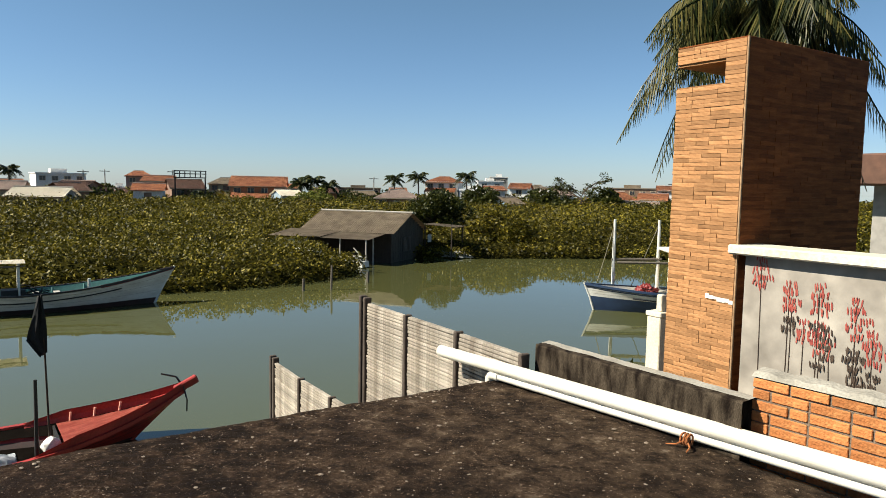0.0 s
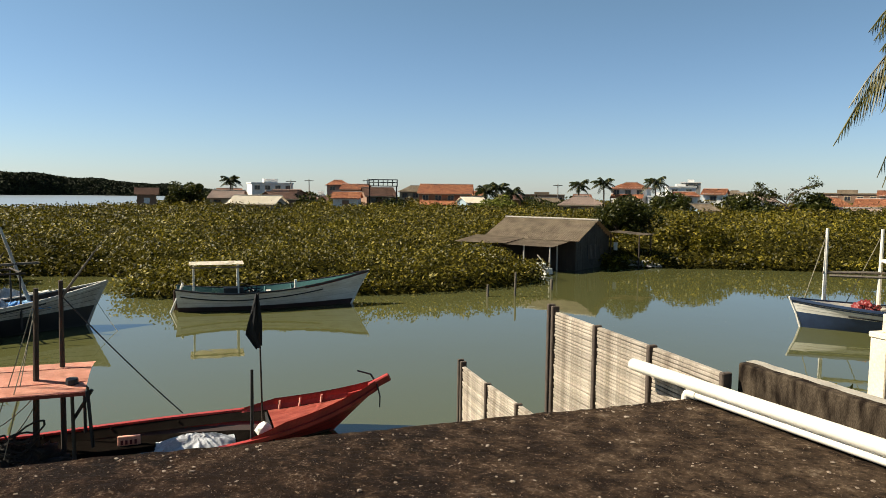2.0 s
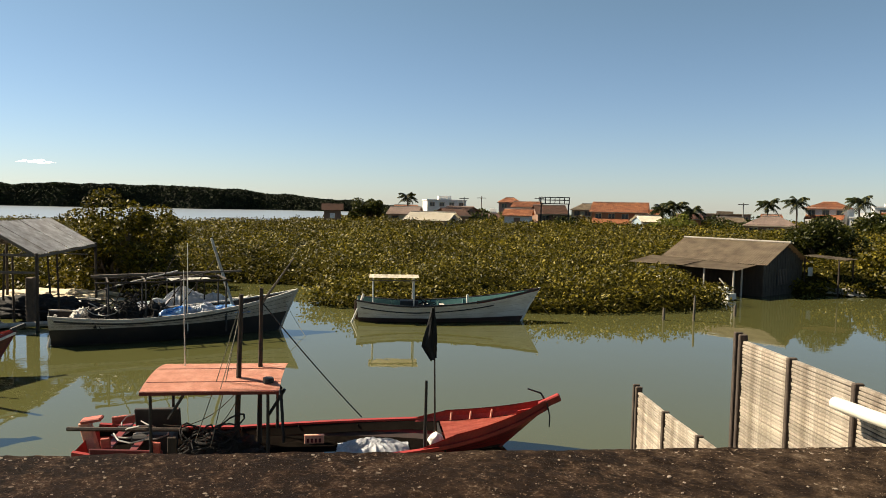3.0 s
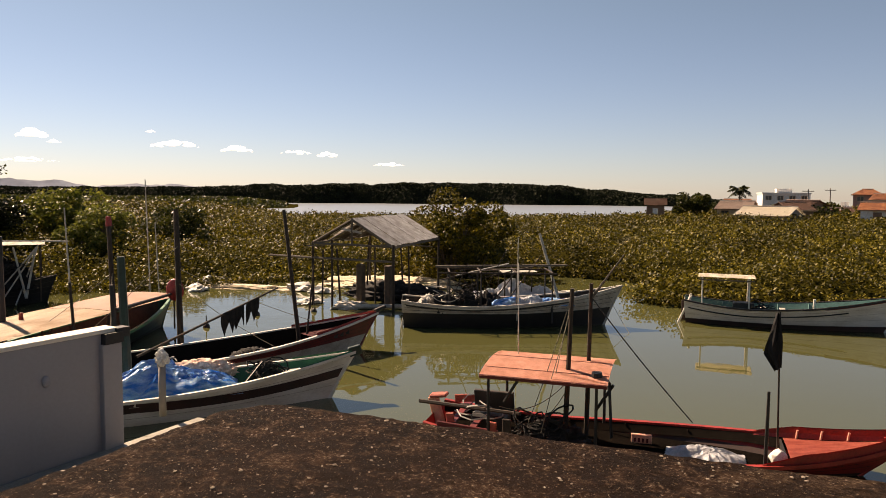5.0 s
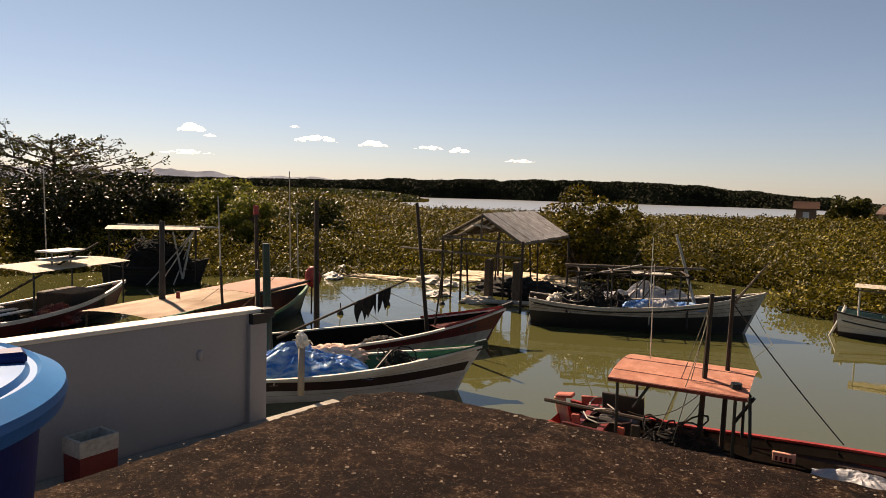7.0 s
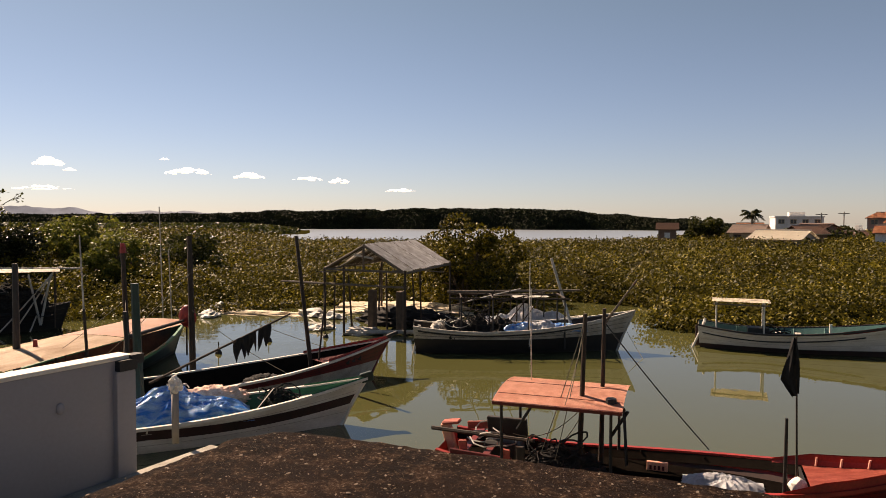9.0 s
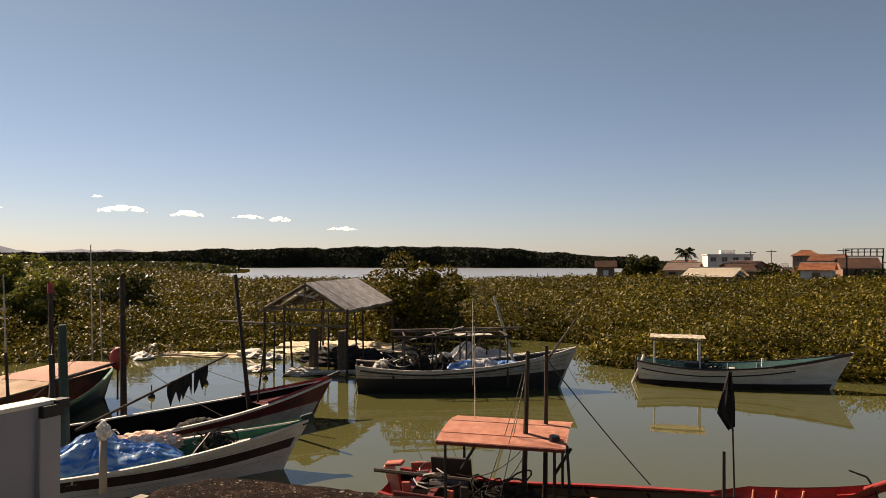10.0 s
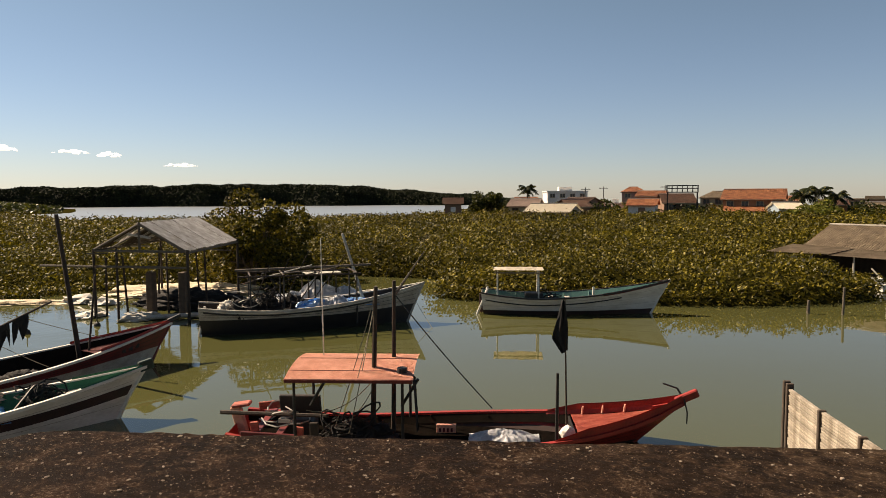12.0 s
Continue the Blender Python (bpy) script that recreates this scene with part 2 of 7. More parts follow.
surf("wall_white", (0.80, 0.78, 0.74), (0.68, 0.66, 0.62), 0.7, 0.8, 0.1, 6)
surf("wall_brown", (0.34, 0.20, 0.13), (0.26, 0.15, 0.10), 0.7, 0.8, 0.1, 6)
surf("wall_cream", (0.62, 0.50, 0.33), (0.52, 0.42, 0.28), 0.7, 0.8, 0.1, 6)
surf("wall_orange", (0.55, 0.25, 0.12), (0.45, 0.2, 0.1), 0.7, 0.8, 0.1, 6)
surf("wall_pink", (0.60, 0.35, 0.28), (0.5, 0.3, 0.24), 0.7, 0.8, 0.1, 6)
surf("wall_blue", (0.35, 0.45, 0.50), (0.30, 0.38, 0.43), 0.7, 0.8, 0.1, 6)
surf("wall_grey", (0.40, 0.37, 0.33), (0.30, 0.28, 0.25), 0.7, 0.8, 0.1, 6)
surf("glass_dark", (0.03, 0.03, 0.035), (0.05, 0.05, 0.055), 2, 0.15, 0, 6, spec=0.6)
surf("cloth_black", (0.012, 0.012, 0.013), (0.02, 0.02, 0.02), 8, 0.95, 0.2, 60)
# pale streaks mixed into the blue stand in for highlights on the folds
surf("tarp_blue", (0.010, 0.27, 0.80), (0.48, 0.76, 0.98), 2.2, 0.25, 0.2, 26, spec=0.8, spread=0.12, stretch=(1.2, 5, 3))
surf("tarp_white", (0.80, 0.80, 0.82), (0.62, 0.64, 0.68), 6, 0.5, 0.2, 20)
surf("net", (0.014, 0.015, 0.017), (0.035, 0.031, 0.027), 14, 0.95, 0.8, 60)
# near-black that paints the shade inside the open boats
surf("hold_shade", (0.014, 0.011, 0.009), (0.02, 0.016, 0.013), 5, 0.95, spec=0.0)
surf("net_orange", (0.95, 0.74, 0.62), (0.82, 0.48, 0.36), 10, 0.95, 0.8, 60)
surf("mud", (0.10, 0.075, 0.045), (0.06, 0.05, 0.03), 0.5, 0.9, 0.5, 6)
surf("sand", (0.78, 0.67, 0.49), (0.54, 0.44, 0.30), 0.9, 0.9, 0.4, 12)
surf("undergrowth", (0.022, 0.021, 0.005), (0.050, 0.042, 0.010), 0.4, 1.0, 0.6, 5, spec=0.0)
surf("far_wood", (0.012, 0.015, 0.008), (0.022, 0.025, 0.012), 0.05, 0.95, 0.4, 0.6, spec=0.1)
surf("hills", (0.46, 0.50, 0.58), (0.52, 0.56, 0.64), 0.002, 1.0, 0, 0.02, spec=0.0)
surf("bark", (0.085, 0.06, 0.042), (0.14, 0.10, 0.07), 6, 0.9, 0.6, 30)
leafy("leaf_mangrove", (0.016, 0.017, 0.002), (0.072, 0.060, 0.004), (0.215, 0.168, 0.019), 0.5, 0.22)
leafy("leaf_bush", (0.012, 0.017, 0.004), (0.034, 0.040, 0.007), (0.085, 0.082, 0.015), 0.4, 0.3)
leafy("leaf_light", (0.05, 0.065, 0.010), (0.12, 0.13, 0.02), (0.20, 0.19, 0.04), 0.45, 0.35)
leafy("leaf_far", (0.009, 0.012, 0.006), (0.014, 0.018, 0.008), (0.026, 0.030, 0.012), 0.9, 0.08)
leafy("leaf_dark", (0.006, 0.008, 0.003), (0.014, 0.017, 0.005), (0.045, 0.046, 0.014), 0.35, 0.12)
leafy("leaf_palm", (0.008, 0.012, 0.004), (0.022, 0.028, 0.007), (0.12, 0.10, 0.030), 0.4, 0.2)


def water_material(name, rough, strength, deep=(0.057, 0.059, 0.021, 1), clear_c=(0.070, 0.071, 0.026, 1)):
    m = bpy.data.materials.new(name)
    m.use_nodes = True
    n, l = m.node_tree.nodes, m.node_tree.links
    p = n["Principled BSDF"]
    tc = n.new("ShaderNodeTexCoord")
    a, b, c = (n.new("ShaderNodeTexNoise") for _ in range(3))
    for t, s, d in ((a, 0.55, 3), (b, 3.2, 3), (c, 0.045, 3)):
        t.inputs["Scale"].default_value, t.inputs["Detail"].default_value = s, d
        l.new(tc.outputs["Object"], t.inputs["Vector"])
    mx = n.new("ShaderNodeMix")
    mx.data_type = "RGBA"
    mx.inputs[6].default_value, mx.inputs[7].default_value = deep, clear_c
    l.new(c.outputs["Fac"], mx.inputs["Factor"])
    l.new(mx.outputs[2], p.inputs["Base Color"])
    ad = n.new("ShaderNodeMath")
    ad.operation = "MULTIPLY_ADD"
    ad.inputs[1].default_value = 0.22
    l.new(b.outputs["Fac"], ad.inputs[0])
    l.new(a.outputs["Fac"], ad.inputs[2])
    bp = n.new("ShaderNodeBump")
    bp.inputs["Strength"].default_value, bp.inputs["Distance"].default_value = strength, 0.05
    l.new(ad.outputs[0], bp.inputs["Height"])
    l.new(bp.outputs[0], p.inputs["Normal"])
    # a breath of wind ruffles the boat inlet
    ds, gust = n.new("ShaderNodeVectorMath"), n.new("ShaderNodeMapRange")
    ds.operation = "DISTANCE"
    ds.inputs[1].default_value = (-27.0, -2.0, 0.0)
    l.new(tc.outputs["Object"], ds.inputs[0])
    gust.inputs["From Min"].default_value, gust.inputs["From Max"].default_value = 7.0, 13.0
    gust.inputs["To Min"].default_value, gust.inputs["To Max"].default_value = strength + 0.26, strength
    l.new(ds.outputs["Value"], gust.inputs["Value"])
    l.new(gust.outputs[0], bp.inputs["Strength"])
    p.inputs["Roughness"].default_value, p.inputs["IOR"].default_value = rough, 1.6
    MATS[name] = m


water_material("water", 0.02, 0.085)
water_material("water_rippled", 0.3, 0.3, (0.16, 0.18, 0.19, 1), (0.20, 0.22, 0.23, 1))


# ---- mesh helpers ----
def mesh_ob(name, bm, material, smooth=False):
    me = bpy.data.meshes.new(name)
    bm.to_mesh(me)
    bm.free()
    me.materials.append(MATS[material])
    if smooth:
        me.polygons.foreach_set("use_smooth", [True] * len(me.polygons))
    return new(name, me)


def part(name, bm, material, parent, label="", smooth=False):
    ob = mesh_ob(name, bm, material, smooth)
    ob.parent = parent
    if label:
        ob["label"] = label
    return ob


def thing(name, m, label, category, group="", kind=""):
    ob = new(name)
    ob.empty_display_size = 0.2
    ob.matrix_basis = m
    return tagged(ob, label, category, group, kind)


def box(bm, lo, hi, m=None):
    vs = [bm.verts.new((x, y, z)) for z in (lo[2], hi[2]) for y in (lo[1], hi[1]) for x in (lo[0], hi[0])]
    if m is not None:
        for v in vs:
            v.co = m @ v.co
    for f in ((0, 2, 3, 1), (4, 5, 7, 6), (0, 1, 5, 4), (2, 6, 7, 3), (0, 4, 6, 2), (1, 3, 7, 5)):
        bm.faces.new([vs[i] for i in f])
    return bm


def bevelled(lo, hi, w=0.01, m=None):
    bm = box(bmesh.new(), lo, hi, m)
    bmesh.ops.bevel(bm, geom=bm.edges[:], offset=w, segments=1, affect="EDGES")
    return bm


def rod(bm, p0, p1, r0, r1=None, n=8):
    """A tapered round bar from p0 to p1."""
    p0, p1 = Vector(p0), Vector(p1)
    r1 = r0 if r1 is None else r1
    q = (p1 - p0).to_track_quat("Z", "Y").to_matrix()
    rings = []
    for p, r in ((p0, r0), (p1, r1)):
        rings.append([bm.verts.new(p + q @ Vector((r * math.cos(6.2832 * i / n), r * math.sin(6.2832 * i / n), 0))) for i in range(n)])
    for i in range(n):
        j = (i + 1) % n
        bm.faces.new((rings[0][i], rings[0][j], rings[1][j], rings[1][i]))
    bm.faces.new(rings[0][::-1])
    bm.faces.new(rings[1])
    return bm


def line(bm, pts, r0, r1=None, n=6):
    r1 = r0 if r1 is None else r1
    k = len(pts) - 1
    for i in range(k):
        rod(bm, pts[i], pts[i + 1], r0 + (r1 - r0) * i / k, r0 + (r1 - r0) * (i + 1) / k, n)
    return bm


def sag(a, b, drop, k=8):
    a, b = Vector(a), Vector(b)
    return [a.lerp(b, i / k) - Vector((0, 0, drop * 4 * (i / k) * (1 - i / k))) for i in range(k + 1)]


def grid_mesh(pts):
    """A bmesh skinned over rows of points."""
    bm = bmesh.new()
    rows = [[bm.verts.new(p) for p in r] for r in pts]
    for a, b in zip(rows, rows[1:]):
        for i in range(len(a) - 1):
            bm.faces.new((a[i], a[i + 1], b[i + 1], b[i]))
    return bm


def corrugated(p00, p10, p01, p11, waves, amp=0.02):
    """A wavy sheet; the waves run from p00-p10 to p01-p11, with a lower skin for thickness."""
    p00, p10, p01, p11 = (Vector(p) for p in (p00, p10, p01, p11))
    nrm = (p10 - p00).cross(p01 - p00).normalized()
    k = waves * 4
    rows = []
    for v in (0.0, 0.33, 0.66, 1.0):
        rows.append([(p00.lerp(p10, i / k)).lerp(p01.lerp(p11, i / k), v) + nrm * amp * math.sin(6.2832 * waves * i / k) for i in range(k + 1)])
    bm = grid_mesh(rows)
    bmesh.ops.solidify(bm, geom=bm.faces[:], thickness=0.008)
    return bm


def lump(size, seed, rough=0.25, sub=3, flat=True, crease=0.0):
    """An uneven heap, flat underneath."""
    bm = bmesh.new()
    bmesh.ops.create_icosphere(bm, subdivisions=sub, radius=1)
    for v in bm.verts:
        k = 1 + rough * noise.noise(v.co * 2.2 + Vector((seed, 0, 0))) + rough * 0.9 * (0.5 - abs(noise.noise(v.co * 5 + Vector((0, seed, 0)))) * 2)
        if crease:
            q = v.co * 4.5 + Vector((seed, seed, 0)) + 1.5 * noise.noise_vector(v.co * 2 + Vector((seed, 0, 0)))
            k += crease * (0.4 - abs(noise.noise(q * 0.7)) * 1.6) + crease * 0.35 * (0.4 - abs(noise.noise(q * 1.9)) * 1.6)
        v.co = v.co * k
        if flat:
            v.co.z = max(v.co.z, -0.15)
        v.co = Vector((v.co.x * size[0], v.co.y * size[1], v.co.z * size[2]))
    return bm


def put(name, bm, material, m, label, category, group="", kind="", smooth=False):
    ob = mesh_ob(name, bm, material, smooth)
    ob.matrix_basis = m
    return tagged(ob, label, category, group, kind)


def raw(name, verts, quads, material):
    me = bpy.data.meshes.new(name)
    nv, nq = len(verts), len(quads)
    me.vertices.add(nv)
    me.vertices.foreach_set("co", np.asarray(verts, np.float32).ravel())
    me.loops.add(nq * 4)
    me.loops.foreach_set("vertex_index", np.asarray(quads, np.int32).ravel())
    me.polygons.add(nq)
    me.polygons.foreach_set("loop_start", np.arange(0, nq * 4, 4, dtype=np.int32))
    me.update(calc_edges=True)
    me.materials.append(MATS[material])
    return new(name, me)


def leaves(name, centres, sizes, material, rng, up=0.5, aspect=0.5):
    """Pointed leaf blades (four-sided) at the centres, turned at random, facing up more or less."""
    n = len(centres)
    nrm = rng.normal(size=(n, 3))
    nrm[:, 2] = np.abs(nrm[:, 2]) + up
    nrm /= np.linalg.norm(nrm, axis=1)[:, None]
    t = rng.normal(size=(n, 3))
    t -= nrm * (t * nrm).sum(1)[:, None]
    t /= np.linalg.norm(t, axis=1)[:, None]
    s = np.cross(nrm, t)
    h = sizes[:, None]
    v = np.empty((n, 4, 3))
    v[:, 0], v[:, 2] = centres - t * h, centres + t * h
    v[:, 1], v[:, 3] = centres + s * h * aspect + t * h * 0.15, centres - s * h * aspect + t * h * 0.15
    return raw(name, v.reshape(-1, 3), np.arange(n * 4).reshape(n, 4), material)


def value_noise(x, y, cell, seed):
    u, v = x / cell, y / cell
    i, j = np.floor(u).astype(int), np.floor(v).astype(int)
    f, g = u - i, v - j
    f, g = f * f * (3 - 2 * f), g * g * (3 - 2 * g)

    def h(a, b):
        k = (a * 374761393 + b * 668265263 + seed * 974711) & 0x7FFFFFFF
        k = ((k ^ (k >> 13)) * 1274126177) & 0x7FFFFFFF
        return ((k ^ (k >> 16)) & 0xFFFF) / 65535.0

    return (h(i, j) * (1 - f) + h(i + 1, j) * f) * (1 - g) + (h(i, j + 1) * (1 - f) + h(i + 1, j + 1) * f) * g


# axes of the terrace: U along its waterside edge, V away from the water
U, V = Vector((0.62, 0.785, 0)), Vector((0.785, -0.62, 0))
YAW_V = math.degrees(math.atan2(V.y, V.x))
YAW_U = math.degrees(math.atan2(U.y, U.x))

# ---- ground, water, distance ----
bm = bmesh.new()
bmesh.ops.create_circle(bm, cap_ends=True, segments=96, radius=4600)
put("ground", bm, "mud", pose(0, 0, -1.2), "muddy river bed under the water", "ground", kind="structure")
bm = bmesh.new()
bmesh.ops.create_circle(bm, cap_ends=True, segments=96, radius=4500)
put("water", bm, "water", pose(0, 0, 0), "calm murky green river water with mirror reflections", "water", kind="structure")
bm = bmesh.new()
bm.faces.new([bm.verts.new(p) for p in ((-100, -300, 0), (-1500, -900, 0), (-1500, 900, 0), (-150, 210, 0), (-104, 70, 0))])
put("water_lagoon", bm, "water_rippled", pose(0, 0, 0.03), "pale wind-rippled lagoon", "water", kind="structure")

# shore of the mangrove, from the east bank round the boat inlet to the west and the far side
SHORE = [(90, 70), (30, 58), (0.5, 49.6), (-3.7, 48.0), (-9.3, 45.4), (-11.8, 43.6), (-13.5, 42.8), (-19.5, 40.5), (-18.2, 37.0), (-14.5, 33.7),
         (-14.8, 31.0), (-15.8, 28.2), (-17.1, 25.8), (-18.8, 24.0), (-22.5, 20.6), (-25.0, 17.9), (-26.5, 17.4), (-26.3, 19.6), (-28.5, 21.5),
         (-33.0, 21.2), (-36.5, 18.5), (-37.2, 13.5), (-36.0, 10.5), (-37.5, 7.0), (-37.5, 3.5), (-36.0, 0.3), (-35.2, -2.5),
         (-35.4, -6.0), (-34.6, -9.0), (-36.5, -13.0), (-33.0, -18.0), (-30.0, -28.0), (-28.0, -60.0)]
FAR_SIDE = [(-230, -110), (-215, -10), (-190, 8), (-131, 14), (-122, 34), (-119, 55), (-115, 74), (-135, 100), (-160, 160), (90, 190)]
LAND = np.array(SHORE + FAR_SIDE, float)


def inland(x, y):
    """Distance from the water's edge, minus outside the land."""
    inside = np.zeros(len(x), bool)
    best = np.full(len(x), 1e9)
    for (ax, ay), (bx, by) in zip(LAND, np.roll(LAND, -1, 0)):
        cross = ((ay > y) != (by > y)) & (x < (bx - ax) * (y - ay) / (by - ay + 1e-12) + ax)
        inside ^= cross
        dx, dy = bx - ax, by - ay
        k = np.clip(((x - ax) * dx + (y - ay) * dy) / (dx * dx + dy * dy), 0, 1)
        best = np.minimum(best, np.hypot(x - ax - k * dx, y - ay - k * dy))
    return np.where(inside, best, -best)


def canopy(x, y, d):
    """Height of the mangrove's top."""
    low = np.clip((9 - y) / 6, 0, 1) * np.clip((-x - 20) / 8, 0, 1)
    ramp = np.clip((d + 0.1) / (1.6 + 5 * low), 0, 1) ** (0.6 + 0.2 * low)
    wild = 0.55 * (value_noise(x, y, 7, 1) - 0.4) + 0.85 * (value_noise(x, y, 2.2, 2) - 0.5) + 0.6 * (value_noise(x, y, 0.9, 3) - 0.5)
    west = np.clip((-y - x * 0.06 - 2) / 12, 0, 1) * np.clip(d / 8, 0, 1)
    east = np.clip((y - 44) / 10, 0, 1) * np.clip((x + 18) / 8, 0, 1) * np.clip(d / 4, 0, 1)
    far = np.clip((np.hypot(x, y) - 42) / 55, 0, 1)
    lagoon = np.clip((-x - 1.3 * y) / 25, 0, 1)
    # trampled down round the boathouse and its awning
    clear = np.clip(1 - np.maximum(np.abs(x + 18.4) - 3.6, 0) / 1.2, 0, 1) * np.clip(1 - np.maximum(np.abs(y - 38.2) - 2.2, 0) / 1.0, 0, 1)
    return (1 - 0.62 * clear) * ramp * (1.4 + wild * (1 - 0.4 * far) + west * 1.1 + east * 0.5 + 0.75 * far * (1 - lagoon)) * (1 - 0.15 * far * lagoon)


rng = np.random.default_rng(5)


def mangrove():
    gx, gy = np.meshgrid(np.arange(-232, 92, 1.5), np.arange(-112, 192, 1.5), indexing="ij")
    x, y = gx.ravel(), gy.ravel()
    d = inland(x, y)
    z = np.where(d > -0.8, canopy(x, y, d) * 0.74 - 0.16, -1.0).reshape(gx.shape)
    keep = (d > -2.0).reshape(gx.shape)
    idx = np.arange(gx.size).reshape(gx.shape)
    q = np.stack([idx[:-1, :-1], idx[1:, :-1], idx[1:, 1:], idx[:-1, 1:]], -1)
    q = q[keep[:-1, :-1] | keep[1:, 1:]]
    # this sheet's dark colour stands in for shade in the leaf gaps
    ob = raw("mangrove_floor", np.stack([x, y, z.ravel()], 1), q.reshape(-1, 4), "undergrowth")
    tagged(ob, "undergrowth sheet below the mangrove leaves, coloured dark for the shade between them", "undergrowth", kind="structure")
    # leaves stand in whorls at the twig ends, with dark gaps between them
    n, per = 112000, 10
    b = np.radians(rng.uniform(-128, 22, n))
    r = 19 * np.exp(rng.uniform(0, 1, n) ** 0.9 * math.log(215 / 19))
    x, y = 1.1 + r * np.sin(b), 0.1 + r * np.cos(b)
    d = inland(x, y)
    ok = d > -0.15
    x, y, d, r = x[ok], y[ok], d[ok], r[ok]
    h = canopy(x, y, d)
    u = rng.uniform(0, 1, len(x))
    z = np.where(d < 1.6, np.maximum(0.10, h * np.sqrt(u)), h - 0.75 * u ** 1.7) + rng.normal(0, 0.10, len(x))
    whorl = 0.07 + 0.0034 * r
    x, y, z, r, whorl = (np.repeat(q, per) for q in (x, y, z, r, whorl))
    x, y, z = (q + rng.normal(0, 1, len(q)) * whorl * k for q, k in ((x, 0.75), (y, 0.75), (z, 0.45)))
    z = np.maximum(z, 0.05)
    size = (0.030 + 0.00128 * r) * rng.uniform(0.7, 1.35, len(x))
    # the leafy face above the water's edge
    a, b = np.array(SHORE[:-1], float), np.array(SHORE[1:], float)
    k = rng.integers(1, len(a) - 1, 130000)
    w = np.hypot(*(b[k] - a[k]).T) / (8 + np.hypot(*a[k].T))
    k = k[rng.uniform(0, 0.35, len(k)) < w]
    e = a[k] + (b[k] - a[k]) * rng.uniform(0, 1, len(k))[:, None] + rng.normal(0, 0.9, (len(k), 2))
    d2 = inland(e[:, 0], e[:, 1])
    e, d2 = e[(d2 > -0.45) & (d2 < 2.6)], d2[(d2 > -0.45) & (d2 < 2.6)]
    h2 = np.maximum(0.35, canopy(e[:, 0], e[:, 1], np.maximum(d2, 0.5)))
    x, y = np.append(x, e[:, 0]), np.append(y, e[:, 1])
    z = np.append(z, 0.04 + h2 * rng.uniform(0, 1, len(h2)) ** 0.9)
    size = np.append(size, (0.040 + 0.0015 * np.hypot(e[:, 0], e[:, 1])) * rng.uniform(0.7, 1.3, len(h2)))
    ob = leaves("mangrove", np.stack([x, y, z], 1), size, "leaf_mangrove", rng, 0.35, 0.55)
    tagged(ob, "dense low mangrove with glossy olive-green leaves", "mangrove", kind="stuff")


mangrove()


